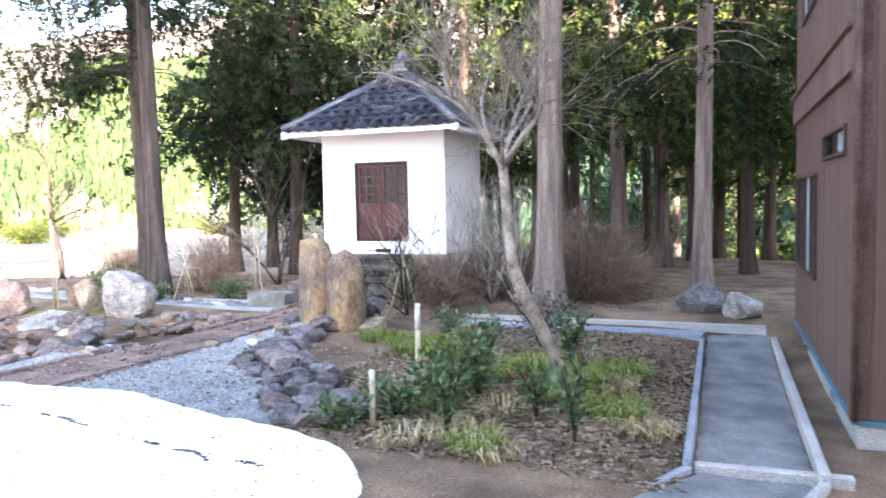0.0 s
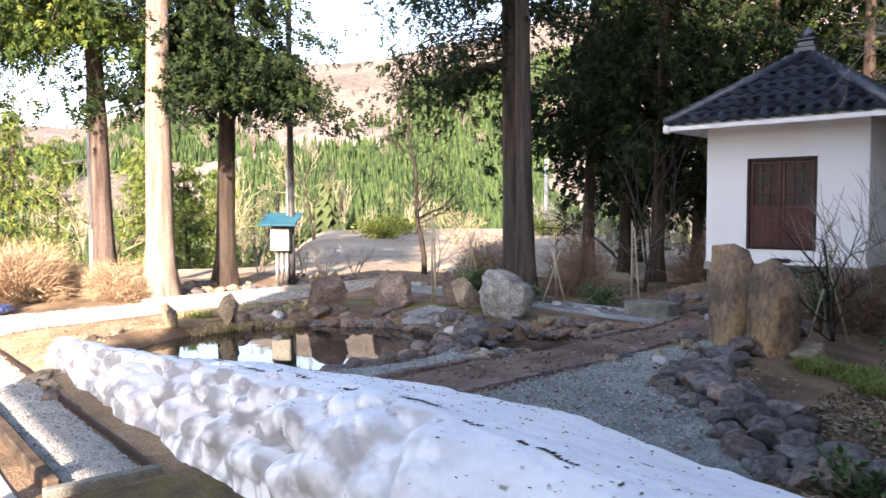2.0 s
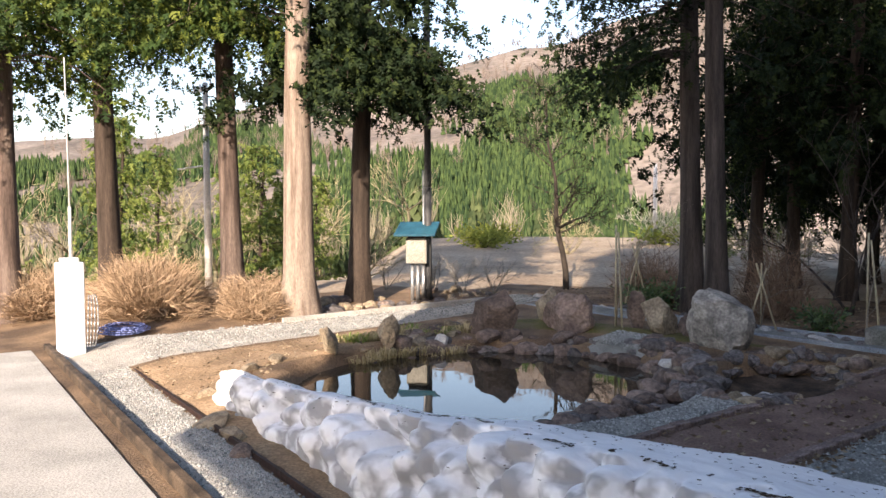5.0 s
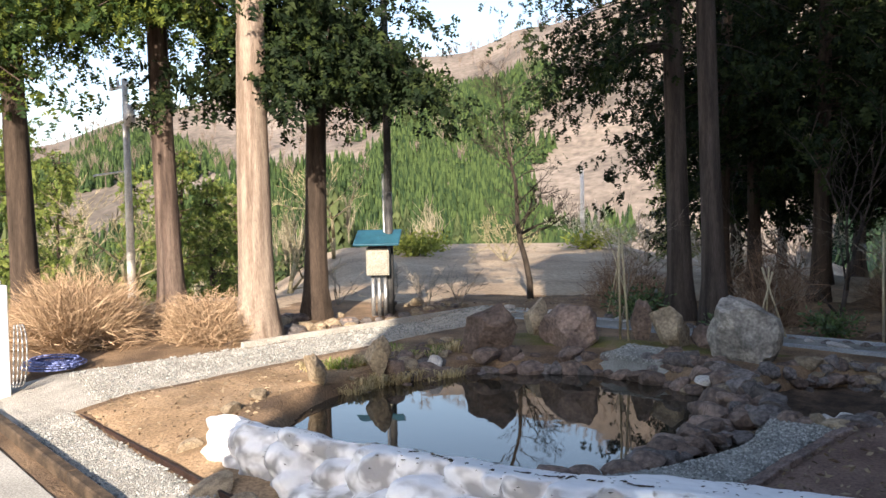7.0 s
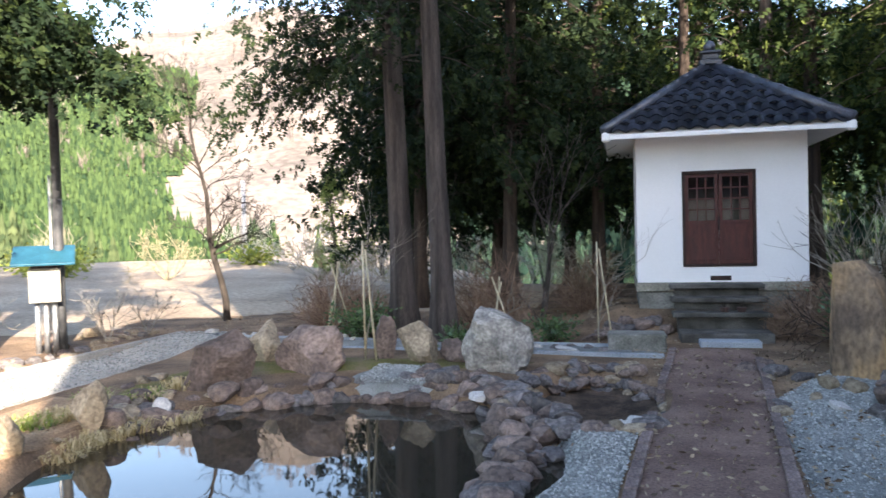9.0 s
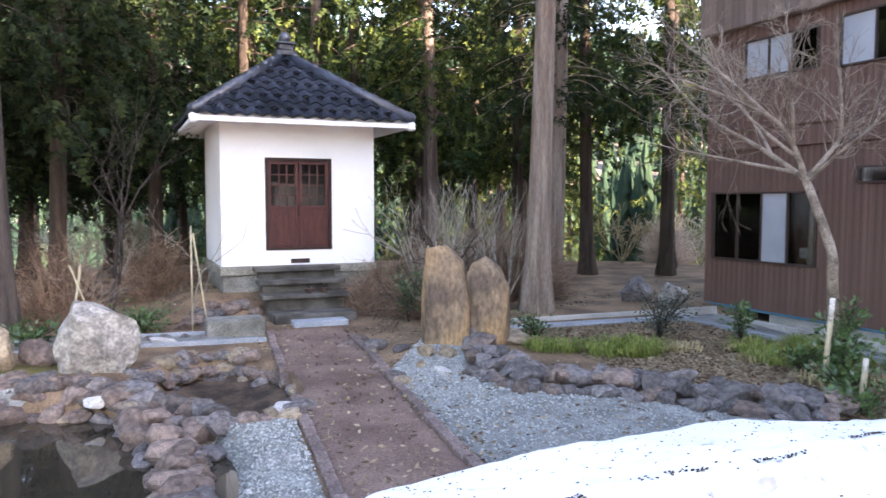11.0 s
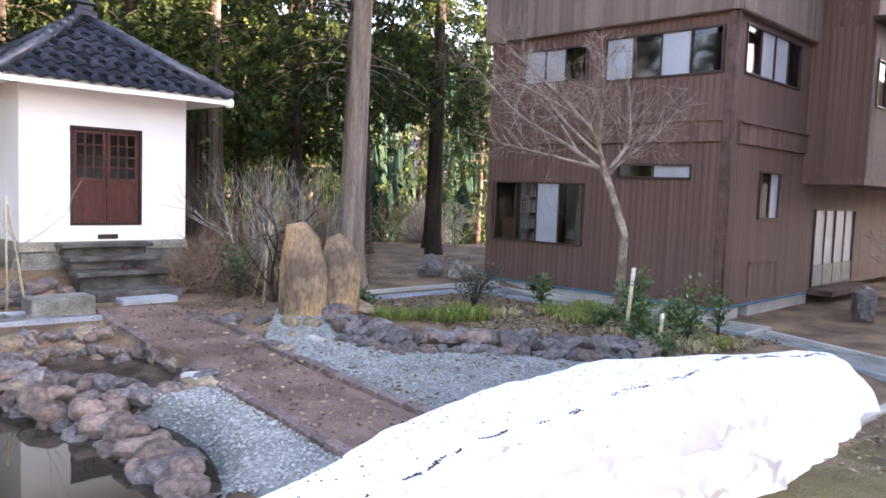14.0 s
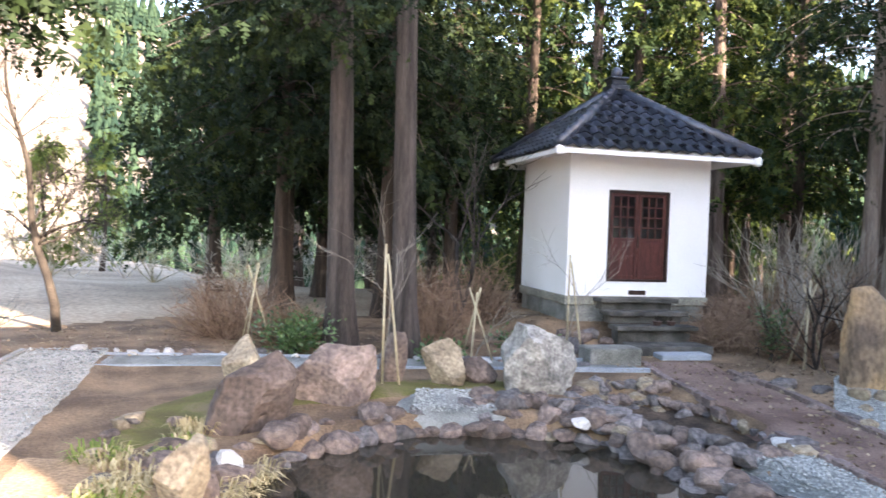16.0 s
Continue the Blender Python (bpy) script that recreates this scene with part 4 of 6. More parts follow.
    for z in (0.52, 0.87, 1.22, 1.57):
        y = 0.02
        while y < 0.36:
            d = random.uniform(0.02, 0.05)
            tagged(new("book", mesh_bm("book", boxes((X + 0.19, X + 0.42, 10.98 + y, 10.98 + y + d - 0.003, 0.4 + z, 0.4 + z + random.uniform(0.16, 0.27))), random.choice((BOOKS, CARTON, WHITE_METAL)))), "book standing on the white shelf", "book", "books on the shelf")
            y += d
    tagged(new("carton", mesh_bm("carton", boxes((X + 0.17, X + 0.55, 11.58, 11.92, 0.4, 1.45), bevel=0.01), CARTON)), "brown cardboard carton behind the window", "box")
    tagged(new("desk", mesh_bm("desk", boxes((X + 0.17, X + 0.8, 9.5, 10.2, 1.05, 1.1), (X + 0.2, X + 0.26, 9.55, 9.61, 0.4, 1.05), (X + 0.2, X + 0.26, 10.1, 10.16, 0.4, 1.05)), CARTON)), "brown desk with papers behind the window", "desk")
    tagged(new("printer", mesh_bm("printer", boxes((X + 0.19, X + 0.5, 9.78, 10.15, 1.1, 1.28), bevel=0.02), WHITE_METAL)), "white printer standing on the desk", "printer")
    cv, cf = [], []
    for i in range(17):
        for z in (1.0, 2.25):
            cv.append((X + 0.16 + 0.03 * math.sin(i * 1.3), 9.68 + i * 0.014 + (0.06 if z < 2 else 0), z))
    for i in range(16):
        cf.append((2 * i, 2 * i + 2, 2 * i + 3, 2 * i + 1))
    tagged(new("curtain", mesh_of("curtain", cv, cf, CURTAIN, True)), "pale gathered curtain at the low window", "curtain")


house()


# ---- snow bank ----
def snow_heap():
    x0, x1 = -11.75, -0.95
    n, m = 420, 120
    V, F = [], []
    for i in range(n + 1):
        u = i / n
        x = x0 + (x1 - x0) * u
        ly = local_y(x, 0)
        tip = sstep(-2.2, x1, x)
        near = (2.22 - ly) / 0.9917 + 0.5 * sstep(-5, -1.8, x) ** 1.5
        far = 4.55 + 0.4 * sstep(-11.5, -8.2, x) + 0.5 * sstep(-8.5, -5.5, x) - 0.3 * sstep(-4.2, -1.5, x)
        near, far = near + (3.95 - near) * (1 - math.sqrt(1 - 0.96 * tip ** 2)), far + (3.95 - far) * (1 - math.sqrt(1 - 0.96 * tip ** 2))
        near += 0.1 * fbm(x * 1.3, 5)
        far += 0.12 * fbm(x * 0.9, 9)
        west = 1 - math.sqrt(1 - 0.9 * (1 - min((x - x0) / 0.5, 1)) ** 2)
        near, far = near + (4.1 - near) * west, far + (4.1 - far) * west
        top = 0.24 + 0.32 * sstep(-11.2, -5.6, x) + 0.08 * sstep(-7, -4, x) - 0.28 * sstep(-4.8, -1.4, x)
        top = (top + 0.2) * math.sqrt(max(0.0, 1 - sstep(-1.9, x1, x) ** 2)) * math.sqrt(1 - (1 - min((x - x0) / 0.55, 1)) ** 2) - 0.2
        fall = 0.85 - 0.35 * sstep(-9.5, -6.5, x)
        calm = 1 - 0.9 * sstep(-5.2, -3.0, x)
        for j in range(m + 1):
            v = j / m
            y = near + (far - near) * v
            c = 0.30
            p = math.sin(min(v / c, 1) * math.pi / 2) ** 0.62 if v < c else 1 - fall * ((v - c) / (1 - c)) ** 1.2 - (1 - fall) * sstep(0.86, 1.0, v)
            z = -0.2 + (top + 0.2) * p
            side = (1 - sstep(0.22, 0.36, v)) * sstep(0, 0.05, v)
            # rounded melt lumps with creases between them
            q = Vector((x * 3.4 + 0.35 * fbm(x * 2, y * 2, z), y * 2.4 + z * 1.2, z * 3.0))
            d, e = noise.voronoi(q)[0][:2]
            lump = 0.55 - d * d * 1.5 + 0.18 * min(e - d, 0.35)
            d2 = noise.voronoi(q * 2.3)[0][0]
            lump += 0.16 * (0.3 - d2 * d2)
            out = side * calm * lump
            z += 0.13 * out * min(1, p * 1.4) + 0.018 * fbm(x * 4, y * 4) * p + 0.035 * fbm(x * 1.2, y * 1.2, 4) * p
            V.append((x + 0.05 * fbm(x * 3, y * 3, 8), y - 0.25 * out, z))
    for i in range(n):
        for j in range(m):
            k = i * (m + 1) + j
            F.append((k, k + m + 1, k + m + 2, k + 1))
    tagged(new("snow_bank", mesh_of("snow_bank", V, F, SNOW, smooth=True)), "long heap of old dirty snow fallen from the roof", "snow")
    me_v = np.array(V).reshape(n + 1, m + 1, 3)
    rng = np.random.default_rng(4)
    DV, DF = [], []
    def crumb(i, v, s):
        p = me_v[min(max(i, 0), n), min(max(int(v * m), 1), m - 1)]
        k = len(DV)
        a = rng.uniform(0, 6.28)
        for q in range(5):
            r = s * rng.uniform(0.5, 1.2)
            t = a + q * 1.256
            DV.append((p[0] + r * 1.7 * math.cos(t), p[1] + r * math.sin(t) + 0.5 * r * math.cos(t), p[2] + 0.004 + rng.uniform(0, 0.008)))
        DV.append((p[0], p[1], p[2] + 0.008 + s * 0.3))
        for q in range(5):
            DF.append((k + q, k + (q + 1) % 5, k + 5))
    for i in range(96, n - 22):
        if fbm(i * 0.07, 1.0) > 0.02:
            for _ in range(7):
                crumb(i, 0.30 + 0.014 * math.sin(i * 0.045) + rng.normal(0, 0.003), rng.uniform(0.004, 0.012))
    for _ in range(800):
        crumb(int(rng.integers(10, n - 4)), rng.uniform(0.08, 0.95), rng.uniform(0.003, 0.011))
    tagged(new("dirt_crumbs", mesh_of("dirt_crumbs", DV, DF, DIRT)), "dark crumbs and leaf bits lying on snow", "debris", kind="stuff")


snow_heap()


# ---- rocks ----
def rock_mesh(name, seed, mat, size=(1, 1, 1), fine=False, cuts=9, rough=0.13):
    """A broken stone: a ball cut by random planes, a little rough; a fine one fills its size exactly."""
    rng = random.Random(seed)
    bm = bmesh.new()
    bmesh.ops.create_icosphere(bm, subdivisions=4 if fine else 2, radius=1.0)
    planes = [(Vector((rng.uniform(-0.35, 0.35), rng.uniform(-0.35, 0.35), 1)).normalized(), rng.uniform(0.55, 0.72))]
    for _ in range(cuts):
        v = Vector((rng.uniform(-1, 1), rng.uniform(-1, 1), rng.uniform(-0.5, 1)))
        if v.length > 0.1:
            planes.append((v.normalized(), rng.uniform(0.42, 0.78)))
    off = rng.uniform(0, 50)
    for v in bm.verts:
        p = v.co.copy()
        for nn, c in planes:
            d = p.dot(nn) - c
            if d > 0:
                p -= nn * d * 0.97
        p *= 1 + rough * fbm(p.x * 1.4 + off, p.y * 1.4, p.z * 1.4) + (0.045 * fbm(p.x * 5 + off, p.y * 5, p.z * 5) + 0.018 * fbm(p.x * 14 + off, p.y * 14, p.z * 14) if fine else 0)
        v.co = p
    if fine:
        lo = [min(v.co[i] for v in bm.verts) for i in range(3)]
        hi = [max(v.co[i] for v in bm.verts) for i in range(3)]
        for v in bm.verts:
            v.co = Vector([(v.co[i] - (lo[i] + hi[i]) / 2) / (hi[i] - lo[i]) * size[i] for i in range(3)])
    else:
        for v in bm.verts:
            v.co = Vector((v.co.x * 1.1 * size[0], v.co.y * 1.1 * size[1], v.co.z * 1.1 * size[2]))
    return mesh_bm(name, bm, mat)


ROCKS = {m: [rock_mesh("rock", 10 * q + i, mat, (1, 1, 0.72)) for i in range(5)] for q, (m, mat) in enumerate((("pink", ROCK_PINK), ("grey", ROCK_GREY), ("tan", ROCK_TAN), ("white", WHITE_STONE)))}


def rock(x, y, s, kind, z=None, group="", label=None, sink=0.35, squash=1.0, parent=None):
    names = {"pink": "pinkish brown", "grey": "dark grey", "tan": "tan", "white": "whitish"}
    ob = new("rock", random.choice(ROCKS[kind]))
    zz = ground(x, y) if z is None else z
    sx, sy, sz = s * random.uniform(0.8, 1.25), s * random.uniform(0.8, 1.2), s * squash * random.uniform(0.8, 1.15)
    ob.matrix_basis = pose(x, y, zz + sz * (0.72 - 2 * sink * 0.72) * 0.9, random.uniform(-14, 14), random.uniform(-14, 14), random.uniform(0, 360)) @ Matrix.Diagonal((sx, sy, sz, 1))
    if parent:
        ob.name = "stone"
        ob.parent = parent
        return ob
    tagged(ob, label or "rough %s garden rock half sunk in earth" % names[kind], "rock", group)
    return ob


def big_rock(x, y, w, d, h, mat, label, seed, yaw=0, lean=0, z=None):
    me = rock_mesh("boulder", seed, mat, (w, d, h * 1.25), fine=True, cuts=11)
    ob = new("boulder", me)
    ob.matrix_basis = pose(x, y, (ground(x, y) if z is None else z) + h * 0.375, lean, 0, yaw)
    tagged(ob, label, "boulder")


def rocks():
    random.seed(21)
    kinds = ["pink"] * 8 + ["grey"] * 4 + ["tan"]
    ring_edge = empty("pond_edging", pose(0, 0, 0), "jumbled pinkish brown rocks lining the pond", "rock edging")
    upper_edge = empty("pond_edging", pose(0, 0, 0), "piled fist to head sized rocks round the upper pond", "rock edging")
    bed_edge = empty("bed_edging", pose(0, 0, 0), "curved double row of dark grey stones round the bed", "rock edging")
    walk_edge = empty("walk_edging", pose(0, 0, 0), "small pale stones lining the gravel walk", "rock edging")
    heap = empty("stone_heap", pose(0, 0, 0), "tan stones heaped below the cedar trunks", "rock heap")
    # ring round the main pond
    for ring, cnt, lo, hi in ((0.97, 84, 0.09, 0.17), (1.06, 84, 0.10, 0.20), (1.16, 70, 0.08, 0.2)):
        for i in range(cnt):
            a = 2 * math.pi * (i + random.uniform(-0.3, 0.3)) / cnt
            x, y = POND[0] + POND[2] * ring * math.cos(a), POND[1] + POND[3] * ring * math.sin(a)
            if y < 5.9 or (x > -7.8 and y < 8.0) or (a > 2.9 and a < 3.9 and ring > 1.02):
                continue
            rock(x, y, random.uniform(lo, hi), random.choice(kinds), z=-0.33 + 1.6 * (ring - 0.97) + random.uniform(-.04, .04), parent=ring_edge)
    # between and round the two ponds
    for i in range(46):
        a = 2 * math.pi * i / 46
        for k in range(2):
            x, y = UPPER[0] + (UPPER[2] + 0.12 + 0.2 * k) * math.cos(a) + random.uniform(-.05, .05), UPPER[1] + (UPPER[3] + 0.1 + 0.2 * k) * math.sin(a) + random.uniform(-.05, .05)
            if x > -6.95 and k or math.hypot((x - POND[0]) / POND[2], (y - POND[1]) / POND[3]) < 0.98:
                continue
            rock(x, y, random.uniform(0.09, 0.16), random.choice(kinds), z=-0.14 + 0.13 * k, parent=upper_edge)
    for x, y, s in ((-8.35, 8.2, .22), (-8.1, 7.6, .2), (-8.25, 8.75, .17), (-8.5, 9.2, .18), (-7.85, 7.7, .16), (-8.1, 6.9, .17), (-8.1, 6.3, .15), (-7.95, 6.6, .12), (-8.15, 8.45, .15), (-8.0, 8.0, .16), (-8.35, 7.85, .16), (-7.7, 7.9, .13), (-8.05, 5.9, .14), (-8.3, 9.0, .14), (-8.0, 7.25, .15), (-8.45, 8.55, .14)):
        rock(x, y, s, "pink", z=-0.08, label="large pinkish brown rock between the ponds")
    for x, y in ((-7.05, 7.75), (-6.95, 7.95), (-8.75, 8.9)):
        rock(x, y, 0.12, "white", z=0.0)
    for x, y, s in ((-12.3, 7.95, .2), (-11.75, 8.35, .2), (-11.3, 9.0, .24), (-12.55, 7.4, .2), (-11.9, 8.75, .24), (-10.9, 9.45, .22), (-12.75, 8.3, .17)):
        rock(x, y, s, "pink", group="rocks round the pond")
    # arc of dark stones round the planting bed
    arc = [(-4.1, 10.4), (-4.35, 9.0), (-4.6, 8.35), (-4.4, 7.55), (-3.85, 7.1), (-3.3, 6.6), (-2.95, 5.95), (-2.3, 5.45)]
    for i in range(46):
        x, y = line_at(arc, i / 45)
        rock(x + random.uniform(-.05, .05), y + random.uniform(-.05, .05), random.uniform(0.10, 0.17), random.choice(("grey", "grey", "pink")), parent=bed_edge, sink=0.2)
        if i % 4 != 3:
            rock(x + 0.2 + random.uniform(-.06, .06), y + 0.17 + random.uniform(-.06, .06), random.uniform(0.11, 0.2), random.choice(("grey", "grey", "pink")), z=ground(x, y) + 0.1, parent=bed_edge, sink=0.3)
        if i % 3 == 0 and i > 12:
            rock(x + 0.45, y + 0.3, random.uniform(0.14, 0.22), "grey", z=ground(x, y) + 0.1, parent=bed_edge)
    for x, y, s in ((-5.55, 8.4, .14), (-5.5, 8.75, .12), (-5.6, 9.2, .1), (-5.3, 10.2, .2), (-5.55, 10.6, .15), (-4.9, 9.3, .17), (-4.7, 9.1, .16), (-5.1, 8.9, .1), (-5.05, 9.7, .14), (-5.2, 11.0, .13), (-5.4, 9.9, .1), (-4.0, 9.3, .17)):
        rock(x, y, s, random.choice(("pink", "tan", "grey")))
    rock(-3.5, 9.5, 0.34, "tan", label="broad tan rock before the standing stones", squash=0.7)
    rock(-4.95, 8.55, 0.12, "white")
    for i in range(34):
        rock(random.uniform(-13.5, -12.5), random.uniform(6.4, 9.6), random.uniform(0.05, 0.15), random.choice(("tan", "pink", "grey")), parent=ring_edge)
    # broad jumbled bank between the two ponds
    bank = [(-9.6, 9.75), (-8.75, 9.55), (-8.25, 8.9), (-8.1, 8.1), (-8.0, 7.3), (-8.05, 6.4), (-8.2, 5.6), (-8.5, 5.1)]
    for i in range(100):
        t = random.uniform(0, 1)
        x, y = line_at(bank, t)
        w = random.uniform(-1, 1)
        x, y = x + 0.36 * w * (1.0 if t < 0.6 else 0.5), y + random.uniform(-0.1, 0.1)
        rock(x, y, random.uniform(0.09, 0.2) * (1.15 - 0.4 * abs(w)), random.choice(("pink", "pink", "pink", "grey", "grey", "grey")), z=max(ground(x, y), -0.2) + 0.06 * (1 - abs(w)), parent=ring_edge)
    for i in range(70):
        a = random.uniform(0, 6.283)
        q = random.uniform(0.98, 1.3)
        x, y = UPPER[0] + UPPER[2] * q * math.cos(a), UPPER[1] + UPPER[3] * q * math.sin(a)
        if x < -6.78:
            rock(x, y, random.uniform(0.08, 0.17), random.choice(("pink", "grey", "grey", "tan")), z=max(ground(x, y), -0.22), parent=ring_edge)
    # beside the gravel walk and at the snow's end
    for x, y, s, k in ((-12.5, 5.15, .16, "tan"), (-12.28, 4.62, .14, "tan"), (-11.7, 3.75, .15, "tan"), (-10.56, 3.32, .2, "tan"), (-10.1, 3.3, .17, "tan"), (-9.5, 3.1, .15, "pink")):
        rock(x, y, s, k, label="tan rock beside the snow heap's end")
    big_rock(-12.6, 6.1, 0.28, 0.3, 0.42, ROCK_TAN, "pale tan wedge rock standing in dry grass", 71, 20, 14)
    for i in range(34):
        y = 7.0 + i * 0.19
        rock(-15.75 - 0.1 * random.random() - 0.25 * (i % 2), y, random.uniform(0.08, 0.16), random.choice(("tan", "pink", "tan", "grey")), parent=walk_edge)
    for i in range(26):
        rock(-16.4 + random.uniform(-.5, .5), 7.9 + random.uniform(-.6, 1.0), random.uniform(0.13, 0.27), random.choice(("tan", "pink", "grey")), parent=heap)
    for i in range(18):
        rock(-16.6 + random.uniform(-.9, .7), 10.0 + random.uniform(-.7, 3.0), random.uniform(0.1, 0.2), random.choice(("tan", "pink", "grey")), parent=heap)
    for i in range(30):
        rock(-14.6 + i * 0.25, 12.95 - i * 0.035 + random.uniform(-.1, .2), random.uniform(0.06, 0.14), random.choice(("pink", "grey", "white")), parent=walk_edge)
    for i in range(24):
        rock(random.uniform(-7.6, -6.4), random.uniform(12.4, 13.6), random.uniform(0.1, 0.2), random.choice(("grey", "pink")), group="stones before the shrine", label="grey stone heaped beside the shrine steps")
    rock(-7.95, 11.85, 0.2, "white", label="flat white stone beside the gravel walk", squash=0.5)
    big_rock(-12.15, 9.15, 0.95, 0.7, 0.78, ROCK_PINK, "big flat-faced pink brown boulder behind the pond", 31, 12)
    big_rock(-12.25, 10.55, 0.55, 0.5, 0.62, ROCK_TAN, "rounded tan boulder behind the pond", 32)
    big_rock(-11.3, 10.05, 1.02, 0.75, 0.62, ROCK_PINK, "broad domed purplish brown boulder behind the pond", 33, 5)
    big_rock(-10.45, 10.75, 0.36, 0.36, 0.66, ROCK_PINK, "upright reddish brown rock behind the pond", 34)
    big_rock(-9.9, 10.5, 0.56, 0.5, 0.58, ROCK_TAN, "squat tan rock behind the gravel mound", 35)
    big_rock(-9.35, 10.7, 0.5, 0.4, 0.34, ROCK_PINK, "low brown rock beside the mottled boulder", 36)
    big_rock(-8.74, 10.34, 0.96, 0.76, 0.84, ROCK_PALE, "tall mottled grey white boulder beside the pond", 38, 25)
    big_rock(-12.6, 7.2, 0.4, 0.36, 0.52, ROCK_TAN, "squat tan pink rock at the pond edge", 39)
    rock(-12.3, 8.05, 0.2, "white", label="bright whitish stone at the pond edge")
    big_rock(0.95, 12.6, 0.8, 0.5, 0.5, ROCK_GREY, "grey rocks beside the brown house", 51)
    big_rock(1.6, 12.3, 0.6, 0.5, 0.4, ROCK_PALE, "pale grey rock beside the brown house", 52)
    for i, (x, y) in enumerate(((5.2, 5.1), (5.9, 5.3), (6.6, 4.6), (7.2, 4.9))):
        big_rock(x, y, 0.7, 0.5, 0.6, ROCK_PALE if i % 2 else ROCK_GREY, "mossy grey garden rock before the house", 60 + i, 30 * i)


rocks()


def standing_stone(x, y, w, d, h, yaw, cuts, seed, label, z=0.0):
    """An upright natural slab: a blocky column cut by planes (normal, offset in shares of its size)."""
    bm = bmesh.new()
    n, m = 40, 30
    rings = []
    for j in range(m + 1):
        t = j / m
        prof = 0.9 + 0.1 * math.sin(math.pi * min(t * 1.1, 1))
        ring = []
        for i in range(n):
            a = 2 * math.pi * i / n
            ca, sa = math.cos(a), math.sin(a)
            r = (abs(ca) ** 4 + abs(sa) ** 4) ** -0.25
            ring.append(bm.verts.new((prof * r * ca, prof * r * sa, 2 * t - 1)))
        rings.append(ring)
    for a, b in zip(rings, rings[1:]):
        for i in range(n):
            bm.faces.new((a[i], a[(i + 1) % n], b[(i + 1) % n], b[i]))
    hub = bm.verts.new((0, 0, 1))
    for i in range(n):
        bm.faces.new((rings[-1][i], rings[-1][(i + 1) % n], hub))
    for v in bm.verts:
        p = v.co.copy()
        for nn, c in cuts:
            nn = Vector(nn).normalized()
            k = p.dot(nn) - c
            if k > 0:
                p -= nn * k * 0.95
        q = p * (1 + 0.07 * fbm(p.x * 1.1 + seed, p.y * 1.1, p.z * 1.3) + 0.03 * fbm(p.x * 4 + seed, p.y * 4, p.z * 5) + 0.012 * fbm(p.x * 12 + seed, p.y * 12, p.z * 12))
        v.co = Vector((q.x * w / 2, q.y * d / 2, (q.z + 1) * h / 2))
    ob = new("standing_stone", mesh_bm("standing_stone", bm, ROCK_OCHRE))
    ob.data.shade_smooth()
    ob.matrix_basis = pose(x, y, z - 0.1, 0, 0, yaw)
    tagged(ob, label, "standing stone")


standing_stone(-4.46, 9.62, 0.66, 0.5, 1.52, -40, (((0.9, 0, 0.75), 0.86), ((-0.8, 0.2, 0.45), 0.88), ((0.1, 1, 0.5), 0.9), ((0.3, -1, 0.55), 0.85), ((-1, -0.6, 0.05), 0.98)), 3.0, "tall ochre brown standing stone with pointed top", 0.1)
standing_stone(-3.93, 9.5, 0.62, 0.5, 1.22, -40, (((0.75, 0, 0.7), 0.9), ((-0.85, 0, 0.6), 0.92), ((0.1, -1, 0.8), 0.95), ((0, 1, 0.6), 0.9), ((1, -0.8, 0.1), 1.05)), 9.0, "round-shouldered ochre grey standing stone", 0.25)


# ---- trees ----
def leaf_mesh(name, P, D, L, W, mat, rng):
    """Small pointed leaves: base points P, directions D, lengths L, half widths W."""
    P, D = np.asarray(P, float), np.asarray(D, float)
    n = len(P)
    D = D / np.maximum(np.linalg.norm(D, axis=1, keepdims=True), 1e-6)
    R = rng.normal(size=(n, 3))
    S = np.cross(D, R)
    S /= np.maximum(np.linalg.norm(S, axis=1, keepdims=True), 1e-6)
    L, W = np.broadcast_to(L, (n,))[:, None], np.broadcast_to(W, (n,))[:, None]
    mid = P + D * L * 0.45
    V = np.stack([P, mid + S * W, P + D * L, mid - S * W], 1).reshape(-1, 3)
    return mesh_of(name, V, np.arange(4 * n).reshape(n, 4), mat)


def frond_mesh(name, P, D, L, mat, rng, pairs=4):
    """Feathery conifer sprays: a spine with pairs of pointed side sprigs, shrinking to the tip."""
    P, D = np.asarray(P, float), np.asarray(D, float)
    n = len(P)
    D = D / np.maximum(np.linalg.norm(D, axis=1, keepdims=True), 1e-6)
    S = np.cross(D, rng.normal(size=(n, 3)))
    S /= np.maximum(np.linalg.norm(S, axis=1, keepdims=True), 1e-6)
    N = np.cross(D, S)
    L = np.broadcast_to(L, (n,))[:, None]
    spine = [P + D * L * (k / pairs) - N * L * 0.12 * (k / pairs) ** 2 for k in range(pairs + 1)]
    tips = []
    for k in range(pairs):
        w = 0.42 * (1 - 0.62 * k / pairs)
        for sg in (-1, 1):
            q = rng.uniform(0.7, 1.2, (n, 1))
            tips.append(P + D * L * (k / pairs + 0.34 * q) + S * L * sg * w * q + N * L * rng.normal(0, 0.07, (n, 1)))
    V = np.stack(spine + tips, 1)
    m = V.shape[1]
    one = [(k, k + 1, pairs + 1 + 2 * k + e) for k in range(pairs) for e in (0, 1)]
    F = (np.arange(n)[:, None, None] * m + np.array(one)[None]).reshape(-1, 3)
    return mesh_of(name, V.reshape(-1, 3), F, mat)


